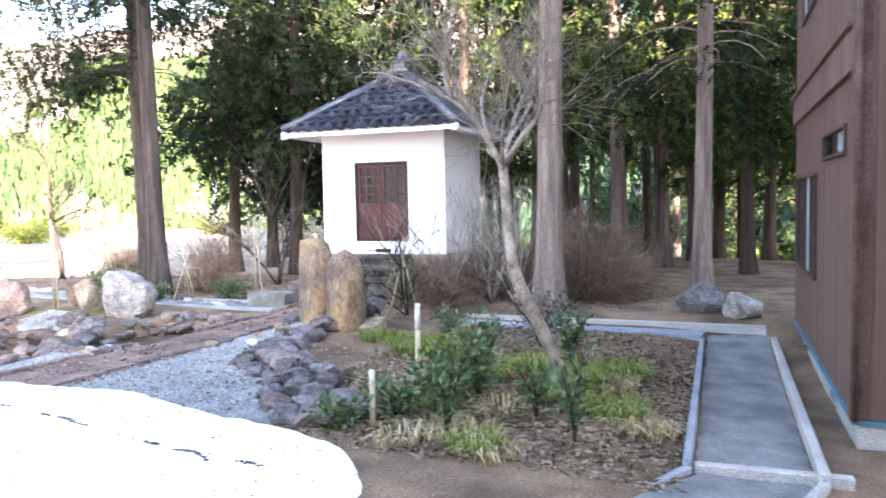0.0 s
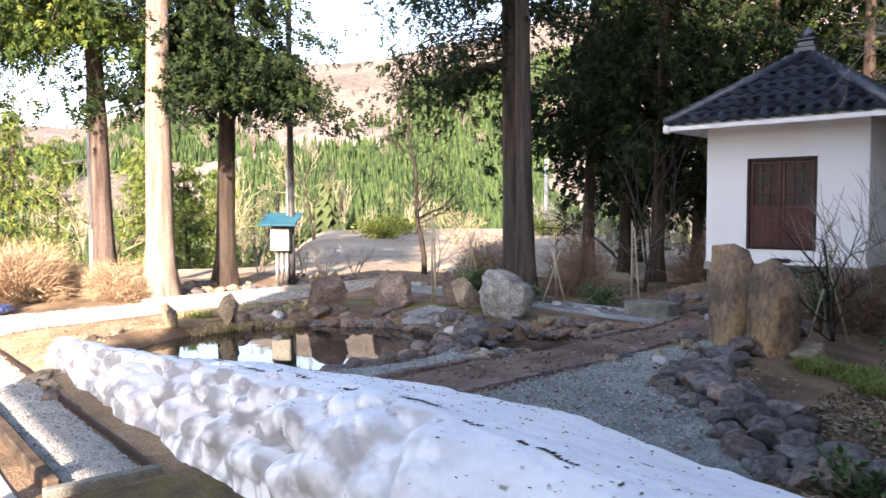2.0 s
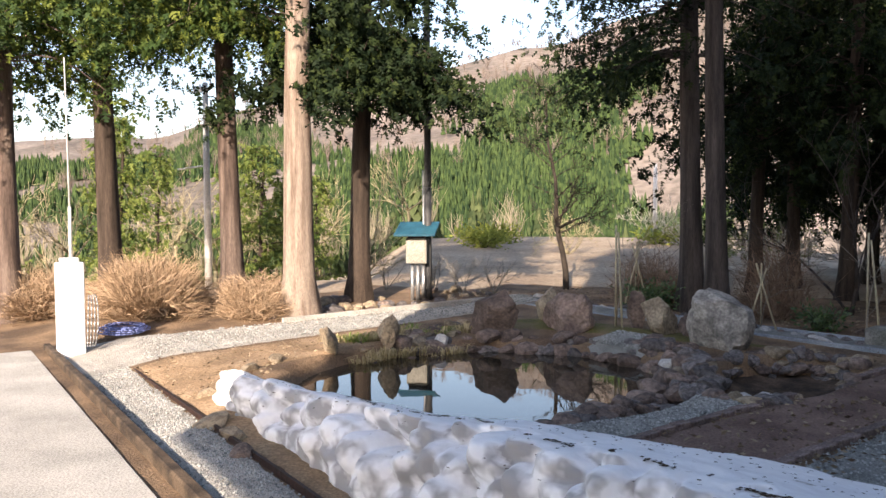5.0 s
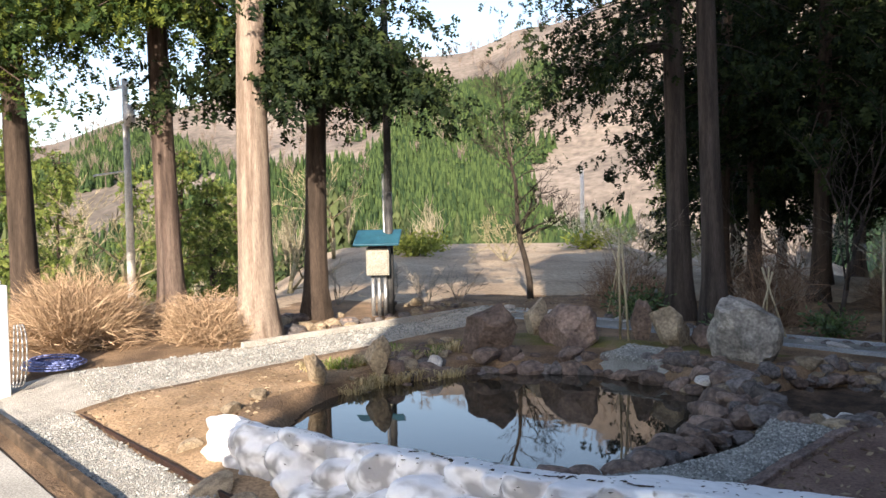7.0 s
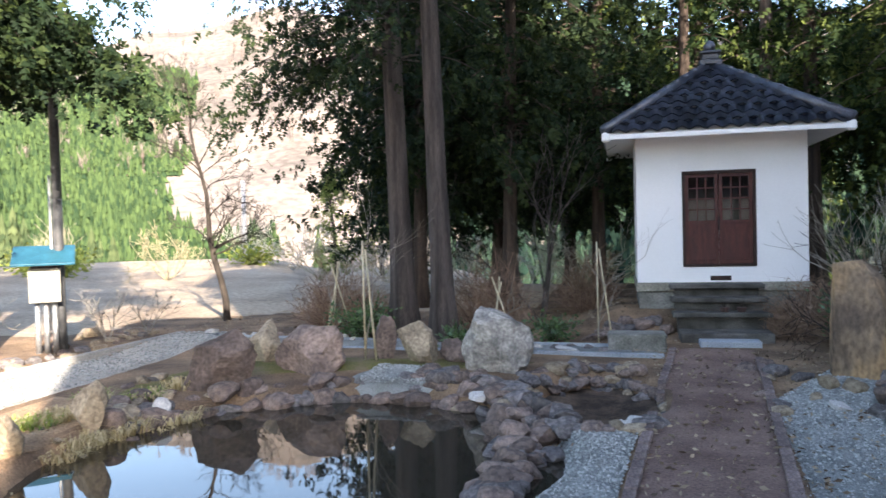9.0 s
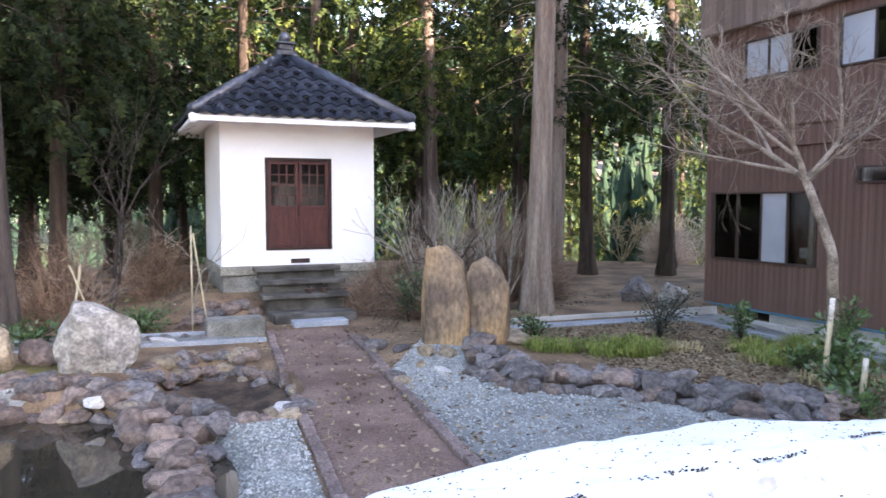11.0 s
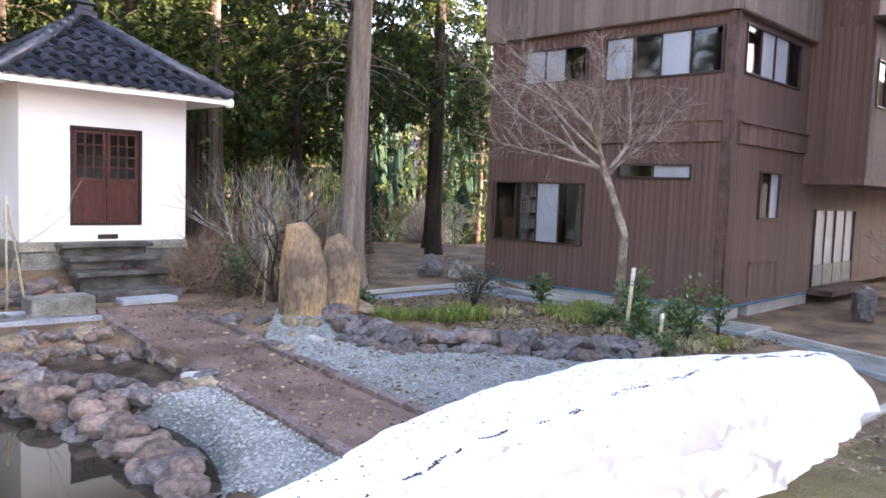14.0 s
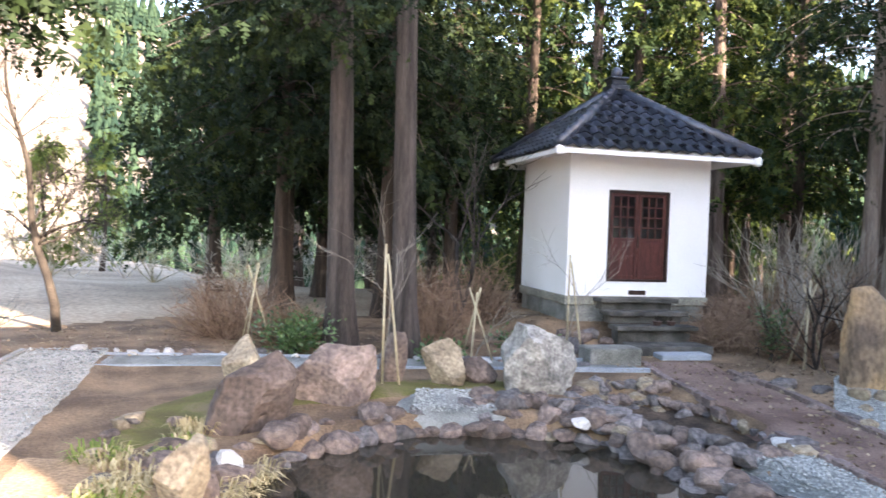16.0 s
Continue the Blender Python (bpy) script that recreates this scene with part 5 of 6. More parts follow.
def limb_skin(name, pts, r0, r1, mat, sides=10):
    """One unbroken tapering skin along points."""
    P = [Vector(p) for p in pts]
    V, F = [], []
    a = (P[1] - P[0]).orthogonal().normalized()
    for i, p in enumerate(P):
        d = (P[min(i + 1, len(P) - 1)] - P[max(i - 1, 0)]).normalized()
        a = (a - d * a.dot(d)).normalized()
        b = d.cross(a)
        r = r0 + (r1 - r0) * i / (len(P) - 1)
        for k in range(sides):
            t = 2 * math.pi * k / sides
            V.append(p + (a * math.cos(t) + b * math.sin(t)) * r * (1 + 0.07 * fbm(p.x * 3 + math.cos(t), p.y * 3 + math.sin(t), p.z * 4)))
    for i in range(len(P) - 1):
        for k in range(sides):
            F.append((i * sides + k, i * sides + (k + 1) % sides, (i + 1) * sides + (k + 1) % sides, (i + 1) * sides + k))
    return mesh_of(name, V, F, mat, True)


def trunk_mesh(name, h, r, mat, seed, bend=0.15):
    rng = random.Random(seed)
    n, m = 14, 14
    V, F = [], []
    ph = rng.uniform(0, 6)
    for j in range(m + 1):
        t = (j / m) ** 1.5
        z = h * t - 0.25
        rr = r * ((1 - 0.72 * t) + 0.5 * math.exp(-max(z, 0) * 2.2))
        cx, cy = bend * math.sin(t * 3 + ph) - bend * math.sin(ph), bend * math.cos(t * 2.4 + ph) - bend * math.cos(ph)
        for i in range(n):
            a = 2 * math.pi * i / n
            q = rr * (1 + 0.10 * fbm(math.cos(a) * 1.6 + seed, math.sin(a) * 1.6, z * 0.25) + 0.16 * math.exp(-max(z, 0) * 2.5) * math.sin(a * 5 + ph))
            V.append((cx + q * math.cos(a), cy + q * math.sin(a), z))
    for j in range(m):
        for i in range(n):
            F.append((j * n + i, j * n + (i + 1) % n, (j + 1) * n + (i + 1) % n, (j + 1) * n + i))
    return mesh_of(name, V, F, mat, True)


def cedar(x, y, h, r, z0, spread_r, bark, leaf, seed, limbs=80, per=9, tuft=60, low=0.5, size=0.095, droop=0.35, label="tall cedar with shaggy bark and drooping green sprays", z=None, face=None, group="cedars", puff=0.17):
    """A straight trunk; limbs that carry dense hanging tufts of short sprigs."""
    rng = np.random.default_rng(seed)
    t = empty("cedar_tree", pose(x, y, ground(x, y) if z is None else z), label, "tree", group)
    part("trunk", trunk_mesh("trunk", h, r, bark, seed), None, t)
    P, D, segs = [], [], []
    k_fronds = max(4, tuft // 7)
    for i in range(limbs):
        hh = z0 + (h - z0) * rng.uniform(0, 1) ** (1 / max(low, 0.05) if low < 1 else 1)
        k = (hh - z0) / (h - z0)
        ln = spread_r * (1 - k) ** 0.75 * rng.uniform(0.45, 1.1) + 0.35
        a = rng.uniform(0, 2 * math.pi)
        if face is not None and rng.random() < 0.6:
            a = face + rng.normal(0, 0.7)
        bow = rng.normal(0, 0.35)
        def at(s):
            return np.array([math.cos(a + bow * s) * ln * s, math.sin(a + bow * s) * ln * s, hh + 0.22 * ln * s - (droop + 0.25) * ln * s * s])
        q = [at(s) for s in np.linspace(0, 0.85, 5)]
        segs += [(q[j], q[j + 1], 0.022 * (1 - j / 5) + 0.004, 0.022 * (1 - (j + 1) / 5) + 0.003) for j in range(4)]
        for s in np.linspace(0.3, 1.0, per):
            # a hanging tuft: sprigs strung down from the limb, all leaning one way
            w = puff * rng.uniform(0.6, 1.3)
            c = at(s) + rng.normal(0, 0.05 + 0.06 * ln, 3) * np.array([1, 1, 0.4])
            aim = np.array([math.cos(a), math.sin(a), 0]) * 0.45 + rng.normal(0, 0.35, 3) + np.array([0, 0, -1.0])
            u = rng.uniform(0, 1, (k_fronds, 1))
            P.append(c + rng.normal(0, 1, (k_fronds, 3)) * w * np.array([0.8, 0.8, 0.4]) * (1.1 - 0.6 * u) + aim * w * 1.9 * u)
            D.append(aim + rng.normal(0, 0.75, (k_fronds, 3)))
    P, D = np.concatenate(P), np.concatenate(D)
    tagged(part("branchwork", mesh_of("branchwork", *tubes(segs, 4), bark), None, t), kind="stuff")
    part("crown", frond_mesh("crown", P, D, puff * size / 0.11 * rng.uniform(0.55, 1.2, len(P)), leaf, rng, 3), None, t)
    return t


def bare(segs, p, d, ln, r, depth, rng, up=0.15, wig=0.25, split=(2, 3), angle=0.6, shrink=0.72, pieces=3):
    """A branch in a few crooked pieces, with branches of its own."""
    d = d / np.linalg.norm(d)
    for i in range(pieces):
        d = d + rng.normal(0, wig / pieces ** 0.5, 3) + np.array([0, 0, up / pieces])
        d = d / np.linalg.norm(d)
        q = p + d * ln / pieces
        r1 = r * (1 - 0.3 / pieces)
        segs.append((p, q, r, r1))
        p, r = q, r1
        if depth > 0 and i < pieces - 1 and rng.random() < 0.75:
            k = d + rng.normal(0, angle, 3)
            bare(segs, p, k, ln * shrink * rng.uniform(0.6, 0.95), r * 0.55, depth - 1, rng, up, wig, split, angle, shrink, pieces)
    if depth > 0:
        for _ in range(int(rng.integers(split[0], split[1] + 1))):
            k = d + rng.normal(0, angle, 3)
            bare(segs, p, k, ln * shrink * rng.uniform(0.75, 1.1), r * 0.7, depth - 1, rng, up, wig, split, angle, shrink, pieces)


def bare_tree(name, x, y, stems, mat, label, category="tree", seed=1, depth=4, group="", z=None, thin=0.004, **kw):
    """stems: (lean vector, length, radius) of each stem from the foot."""
    rng = np.random.default_rng(seed)
    t = empty(name, pose(x, y, (ground(x, y) if z is None else z) - 0.03), label, category, group)
    for d, ln, r in stems:
        segs = []
        bare(segs, np.zeros(3), np.array(d, float), ln, r, depth, rng, **kw)
        segs = [(a, b, max(r0, thin), max(r1, thin * 0.8)) for a, b, r0, r1 in segs]
        part("stem", mesh_of("stem", *tubes(segs, 6), mat, True), None, t)
    return t


def slender_tree(x, y, h, r):
    """A leader with short upswept limbs from a third of its height."""
    rng = np.random.default_rng(3)
    t = empty("young_tree", pose(x, y, ground(x, y) - 0.03), "slender bare dark young tree at the field's edge", "tree")
    pts = [np.array([-0.10 * k + 0.06 * math.sin(k * 1.3), 0.04 * k, h * k / 12]) for k in range(13)]
    part("trunk", limb_skin("trunk", pts, r, r * 0.07, DARK_TWIG, 8), None, t)
    for i in range(22):
        k = rng.uniform(0.24, 0.98)
        p = pts[int(k * 12)] + (pts[min(int(k * 12) + 1, 12)] - pts[int(k * 12)]) * (k * 12 % 1)
        a = i * 2.4
        segs = []
        bare(segs, p, np.array([math.cos(a), math.sin(a), 0.45 + 0.9 * k]), 0.95 * (1 - 0.55 * k), 0.026 * (1.15 - k), 3, rng, up=0.14, wig=0.3, angle=0.42, shrink=0.66, pieces=3)
        part("limb", mesh_of("limb", *tubes([(a0, b0, max(r0, 0.005), max(r1, 0.004)) for a0, b0, r0, r1 in segs], 5), DARK_TWIG, True), None, t)


def twig_bush(x, y, rx, ry, h, n, mat, label, seed, width=0.006, group="", z=None, name="twig_bush", shag=0.25):
    """A rounded heap of fine bare twigs."""
    rng = np.random.default_rng(seed)
    V, F = [], []
    for i in range(n):
        a, u = rng.uniform(0, 2 * math.pi), rng.uniform(0, 1) ** 0.5
        el = math.asin(rng.uniform(0.02, 1))
        lump = 1 + 0.35 * fbm(math.cos(a) * 1.5 + seed, math.sin(a) * 1.5, el * 1.5)
        tip = np.array([rx * math.cos(a) * math.cos(el), ry * math.sin(a) * math.cos(el), h * math.sin(el)]) * lump * rng.uniform(0.72, 1.08)
        s = np.array([tip[0] * 0.35, tip[1] * 0.35, 0]) + rng.normal(0, 0.1, 3) * np.array([1, 1, 0])
        if rng.random() < 0.5:
            s = tip * rng.uniform(0.5, 0.8) + rng.normal(0, 0.12, 3)
        mid = (s + tip) / 2 + rng.normal(0, shag * 0.35, 3)
        tip = tip + rng.normal(0, shag * 0.5, 3) * np.array([1, 1, 0.6])
        side = np.cross(tip - s, rng.normal(size=3))
        side = side / max(np.linalg.norm(side), 1e-6) * width
        k = len(V)
        V += [s - side, s + side, mid - side * 0.8, mid + side * 0.8, tip]
        F += [(k, k + 1, k + 3, k + 2), (k + 2, k + 3, k + 4)]
    ob = new(name, mesh_of(name, V, F, mat))
    ob.location = (x, y, ground(x, y) if z is None else z)
    return tagged(ob, label, "shrub", group)


def leaf_bush(name, x, y, r, h, n, mat, label, seed, size=0.07, stems=5, gap=0.5, category="shrub", group=""):
    """A small leafy shrub on a few stems."""
    rng = np.random.default_rng(seed)
    t = empty(name, pose(x, y, ground(x, y)), label, category, group)
    segs, P, D = [], [], []
    for i in range(stems):
        a = rng.uniform(0, 6.28)
        tip = np.array([r * 0.7 * math.cos(a), r * 0.7 * math.sin(a), h * rng.uniform(0.7, 1.0)])
        mid = tip * np.array([0.3, 0.3, 0.5])
        segs += [((0, 0, -0.03), mid, 0.012, 0.009), (mid, tip, 0.009, 0.004)]
        for j in range(n // stems):
            s = rng.uniform(0.25, 1.0)
            c = mid * s * 2 if s < 0.5 else mid + (tip - mid) * (2 * s - 1)
            o = rng.normal(0, 1, 3) * np.array([r, r, r * 0.7]) * gap
            P.append(c + o * rng.uniform(0.2, 1) * 0.6)
            D.append(o + np.array([0, 0, 0.1]))
    m = len(P)
    tagged(part("stem_spray", mesh_of("stem_spray", *tubes(segs, 5), DARK_TWIG), None, t), kind="stuff")
    part("foliage", leaf_mesh("foliage", P, D, rng.uniform(size * 0.7, size * 1.4, m), rng.uniform(size * 0.22, size * 0.36, m), mat, rng), None, t)
    return t


def tuft_grass(x, y, r, h, n, mat, label, seed, w=0.008, name="grass_tuft", group=""):
    rng = np.random.default_rng(seed)
    V, F = [], []
    for i in range(n):
        a, q = rng.uniform(0, 6.28), r * rng.uniform(0, 1) ** 0.5
        b = np.array([q * math.cos(a), q * math.sin(a), -0.01])
        o = np.array([math.cos(a + rng.normal(0, 0.6)), math.sin(a + rng.normal(0, 0.6)), 0])
        hh = h * rng.uniform(0.6, 1.2)
        p1, p2 = b + o * hh * 0.3 + np.array([0, 0, hh * 0.75]), b + o * hh * 0.95 + np.array([0, 0, hh * rng.uniform(0.3, 0.75)])
        s = np.cross(o, [0, 0, 1]) * w
        k = len(V)
        V += [b - s, b + s, p1 - s * 0.9, p1 + s * 0.9, p2]
        F += [(k, k + 1, k + 3, k + 2), (k + 2, k + 3, k + 4)]
    ob = new(name, mesh_of(name, V, F, mat))
    ob.location = (x, y, ground(x, y))
    return tagged(ob, label, "grass", group)


def maple():
    t = empty("maple_tree", pose(0, 0, 0), "bare maple with pale leaning trunk and fine twigs", "tree")
    rng = np.random.default_rng(14)

    def way(pts, r0, r1):
        """A limb along points, smoothed."""
        out = []
        P = [np.array(p) for p in pts]
        for i in range(len(P) - 1):
            a, b, c, d = P[max(i - 1, 0)], P[i], P[i + 1], P[min(i + 2, len(P) - 1)]
            for k in range(4):
                u = k / 4
                out.append(0.5 * (2 * b + (c - a) * u + (2 * a - 5 * b + 4 * c - d) * u ** 2 + (3 * b - a - 3 * c + d) * u ** 3))
        out.append(P[-1])
        n = len(out) - 1
        return [(out[i], out[i + 1], r0 + (r1 - r0) * i / n, r0 + (r1 - r0) * (i + 1) / n) for i in range(n)]

    def skin(name, segs):
        return limb_skin(name, [q[0] for q in segs] + [segs[-1][1]], segs[0][2], segs[-1][3], MAPLE_BARK)

    part("trunk", skin("trunk", way([(-0.2, 7.2, -0.1), (-0.34, 7.05, 0.5), (-0.62, 6.86, 1.2), (-0.69, 6.84, 1.55), (-0.83, 7.1, 2.36)], 0.078, 0.05)), None, t)
    limbs = ([(-0.83, 7.1, 2.36), (-1.05, 7.1, 2.75), (-1.4, 7.15, 3.1), (-2.35, 7.5, 3.5)], [(-0.83, 7.1, 2.36), (-0.6, 7.0, 2.65), (-0.4, 6.98, 2.95), (-0.38, 7.05, 3.7)],
             [(-0.83, 7.1, 2.36), (-0.9, 7.7, 2.75), (-1.0, 8.7, 3.3), (-0.9, 9.7, 4.1)], [(-1.05, 7.1, 2.75), (-1.25, 6.95, 3.2), (-1.5, 6.8, 3.75)], [(-0.88, 7.6, 2.7), (-0.75, 8.0, 3.1), (-0.8, 8.6, 3.7)],
             [(-0.83, 7.1, 2.3), (-0.75, 6.8, 2.6), (-0.6, 6.4, 2.95)], [(-0.9, 7.2, 2.45), (-1.2, 7.8, 2.6), (-1.4, 8.7, 2.8)], [(-1.4, 7.15, 3.1), (-1.6, 7.5, 3.5), (-1.7, 8.1, 4.0)], [(-0.95, 7.1, 2.6), (-1.2, 7.6, 3.1), (-1.2, 8.2, 3.7)])
    for i, pts in enumerate(limbs):
        segs = way(pts, 0.038 if i < 3 else 0.024, 0.011)
        twigs = []
        for p0, p1, r0, r1 in segs[3:]:
            for _ in range(3):
                d = (p1 - p0) / np.linalg.norm(p1 - p0) + rng.normal(0, 0.55, 3) + np.array([0, 0, 0.15])
                bare(twigs, p1, d, rng.uniform(0.28, 0.5), 0.008, 2, rng, up=0.05, wig=0.25, angle=0.45, shrink=0.7, pieces=2)
        limb = part("limb", skin("limb", segs), None, t)
        part("twig_spray", mesh_of("twig_spray", *tubes([(a, b, max(r0 * 0.8, 0.0026), max(r1 * 0.8, 0.0022)) for a, b, r0, r1 in twigs], 6), MAPLE_BARK, True), None, limb)
        tagged(limb.children[0], kind="stuff")


def garden_trees():
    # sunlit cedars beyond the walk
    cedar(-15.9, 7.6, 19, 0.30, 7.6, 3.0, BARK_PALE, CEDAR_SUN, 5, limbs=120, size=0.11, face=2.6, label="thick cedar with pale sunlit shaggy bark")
    cedar(-17.0, 9.8, 16, 0.24, 5.1, 2.45, BARK_DARK, CEDAR_SHADED, 6, limbs=190, low=0.38, face=-0.6, tuft=80, puff=0.2, size=0.12, label="dark-trunked cedar with low spreading sprays")
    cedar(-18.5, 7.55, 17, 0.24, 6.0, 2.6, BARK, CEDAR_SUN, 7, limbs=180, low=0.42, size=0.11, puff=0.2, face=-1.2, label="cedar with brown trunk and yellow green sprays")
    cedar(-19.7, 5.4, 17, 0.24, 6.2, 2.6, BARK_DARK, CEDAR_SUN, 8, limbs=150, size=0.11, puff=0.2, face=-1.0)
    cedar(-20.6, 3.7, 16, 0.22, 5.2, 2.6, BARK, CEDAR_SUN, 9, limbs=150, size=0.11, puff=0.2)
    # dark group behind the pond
    cedar(-10.87, 13.32, 19, 0.215, 4.9, 2.9, BARK_GREY, CEDAR_SHADED, 11, limbs=120, face=3.3, low=0.55, puff=0.2, droop=0.3, label="slim brown cedar behind the pond")
    cedar(-9.98, 12.6, 19, 0.195, 6.6, 2.4, BARK_GREY, CEDAR_SHADED, 12, limbs=70, label="slim brown cedar behind the pond")
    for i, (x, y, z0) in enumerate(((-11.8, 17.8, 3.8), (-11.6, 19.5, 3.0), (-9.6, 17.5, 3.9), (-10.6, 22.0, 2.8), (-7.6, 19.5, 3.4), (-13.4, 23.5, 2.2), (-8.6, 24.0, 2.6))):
        cedar(x, y, 16, 0.17, z0, 2.3, BARK_DARK, CEDAR_SHADED, 20 + i, limbs=110, tuft=52, low=0.7, size=0.13, puff=0.22, label="dark shaded cedar with foliage hanging low")
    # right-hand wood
    cedar(-1.5, 12.3, 19, 0.23, 6.2, 2.4, BARK_PALE, CEDAR_SHADED, 31, limbs=90, label="straight cedar with grey bark beside the shrine")
    cedar(0.9, 15.6, 18, 0.19, 4.4, 2.3, BARK_PALE, CEDAR_SHADED, 32, limbs=110, low=0.7)
    a = cedar(-2.6, 19.5, 17, 0.19, 4.4, 2.2, BARK_DARK, WOOD_LEAF, 33, limbs=80, tuft=26, low=0.8, size=0.19, group="wood behind the shrine", label="dark trunked cedar in the sunlit wood")
    b = cedar(0.6, 23.0, 17, 0.21, 4.2, 2.2, BARK, WOOD_LEAF, 34, limbs=80, tuft=26, low=0.8, size=0.19, group="wood behind the shrine", label="brown trunked cedar in the sunlit wood")
    c = cedar(2.0, 27.0, 16, 0.17, 3.2, 2.2, BARK_DARK, WOOD_LEAF, 35, limbs=80, tuft=26, low=0.8, size=0.19, group="wood behind the shrine", label="slender cedar in the sunlit wood")
    rng = random.Random(8)
    spots = [(5.0, 16.6), (8.0, 27), (11, 33), (6.5, 18.3), (-1.0, 18.4), (1.9, 19.2), (3.2, 17.6), (-0.2, 20.9), (2.6, 23.6), (1.2, 25.6), (-3.6, 20.6), (-5.6, 20.0), (-4.8, 22), (-3.4, 25.5), (-6.4, 27), (-1.2, 28), (3.4, 21.5), (4.4, 25), (6.5, 29), (-0.4, 33), (-4, 33), (5, 35), (9, 36), (14, 35), (-8, 31), (-11, 28), (-14, 30), (16, 29), (12, 41), (18, 42), (2, 42), (19.5, 28), (20, 24.5), (11.5, 19.8)]
    for i, (x, y) in enumerate(spots):
        copy_thing((a, b, c)[i % 3], pose(x, y, ground(x, y) - 0.1, 0, 0, rng.uniform(0, 360)))
    # bare trees
    maple()
    slender_tree(-15.4, 15.1, 5.6, 0.085)
    bare_tree("bare_tree", -8.6, 15.0, [((-0.1, -0.05, 1), 1.9, 0.045), ((0.35, -0.1, 1), 1.7, 0.035), ((-0.4, -0.2, 0.9), 1.6, 0.03)], BARK_GREY, "bare many-stemmed grey tree beside the shrine", seed=6, depth=3, up=0.05, angle=0.4)
    for i, (x, y) in enumerate(((-3.5, 12.6), (-2.7, 12.9), (-2.1, 12.5), (-3.0, 13.4))):
        st = [((math.cos(k * 1.1 + i) * 0.45, math.sin(k * 1.1 + i) * 0.45, 1.0), 1.15, 0.016) for k in range(7)]
        bare_tree("bare_shrub", x, y, st, GREY_TWIG, "tall bare shrub with upright pale grey twigs", "shrub", 40 + i, 2, "shrubs behind the stones", up=0.22, angle=0.36, wig=0.16, thin=0.0032)
    bare_tree("pruned_shrub", -3.75, 11.4, [((-0.1, 0, 1), 0.9, 0.03), ((0.3, -0.1, 1), 0.8, 0.02), ((-0.5, 0.1, 0.7), 0.7, 0.016)], DARK_TWIG, "pruned dark shrub between bamboo stakes", "shrub", 47, 3, up=0.1, angle=0.5)
    twig_bush(9.5, 5.2, 1.0, 0.7, 1.0, 1200, BROWN_TWIG, "dark reddish bare bush before the house", 50, shag=0.35)
    bare_tree("bare_shrub", 6.4, 4.4, [((0.1, 0, 1), 0.8, 0.03), ((-0.3, 0.1, 1), 0.7, 0.02)], GREY_TWIG, "small bare grey shrub before the house", "shrub", 49, 4, angle=0.5)
    twig_bush(-1.2, 14.1, 1.6, 1.2, 1.75, 3600, BROWN_TWIG, "large heap of reddish brown bare brushwood", 51, shag=0.4)
    twig_bush(-2.9, 13.9, 1.2, 0.9, 1.4, 2200, BROWN_TWIG, "reddish brown bare thicket beside the shrine", 52, shag=0.4)
    twig_bush(-3.6, 12.4, 0.8, 0.6, 0.8, 1300, BROWN_TWIG, "reddish brown bare thicket beside the shrine", 53, shag=0.4)
    twig_bush(-3.9, 13.4, 0.5, 0.5, 0.9, 800, BROWN_TWIG, "thin bare twigs against the shrine wall", 54, shag=0.4)
    twig_bush(-4.35, 13.0, 0.5, 0.45, 0.85, 1000, BROWN_TWIG, "thin bare brown twigs beside the shrine steps", 58, shag=0.4)
    twig_bush(-18.2, 5.6, 1.7, 1.3, 1.2, 9000, RUSSET_TWIG, "rounded russet bare azalea bush in sunlight", 55, shag=0.11, group="azalea bushes")
    twig_bush(-16.45, 7.0, 1.0, 0.9, 0.8, 5500, RUSSET_TWIG, "low russet bare azalea bush in sunlight", 56, shag=0.1, group="azalea bushes")
    twig_bush(-20.5, 4.3, 1.5, 1.2, 1.0, 6000, RUSSET_TWIG, "rounded russet bare azalea bush in sunlight", 57, shag=0.11, group="azalea bushes")
    for i, (x, y, r, h, k) in enumerate(((-9.4, 13.6, 0.9, 1.5, BROWN_TWIG), (-12.6, 14.6, 1.1, 1.3, BROWN_TWIG), (-7.8, 16.2, 0.8, 1.3, BROWN_TWIG), (-11.6, 13.8, 0.7, 0.6, BROWN_TWIG))):
        twig_bush(x, y, r, r * 0.8, h, 1100, k, "thin brown bare undergrowth below the trees", 60 + i, shag=0.5, group="undergrowth")
    for i, (x, y) in enumerate(((-16.1, 12.1), (-17.4, 12.4), (-15.9, 13.0), (-18.6, 11.8))):
        st = [((math.cos(k * 1.3 + i) * 0.5, math.sin(k * 1.3 + i) * 0.5, 1.0), 0.5, 0.012) for k in range(5)]
        bare_tree("bare_shrub", x, y, st, GREY_TWIG, "thin bare grey shrub beside the meter box", "shrub", 240 + i, 2, "shrubs by the meter box", up=0.1, angle=0.45, thin=0.004)
    for i, (x, y, sz) in enumerate(((-19, 29, 1), (-17, 31, 1), (-22, 33, 1.1), (-15.5, 27, 0.9), (-13, 29, 1), (-26, 36, 1.2), (6.5, 20.5, 0.8), (8.2, 18.8, 0.7), (-12, 25, 0.9), (-24, 26, 1), (-9.5, 26, 1), (-10.5, 30, 1.1), (-7.6, 27.5, 1), (-12.6, 20.5, 0.8), (-8.4, 22.3, 0.8))):
        st = [((math.cos(k * 0.9 + i) * 0.8, math.sin(k * 0.9 + i) * 0.8, 0.9), 0.95 * sz, 0.022) for k in range(7)]
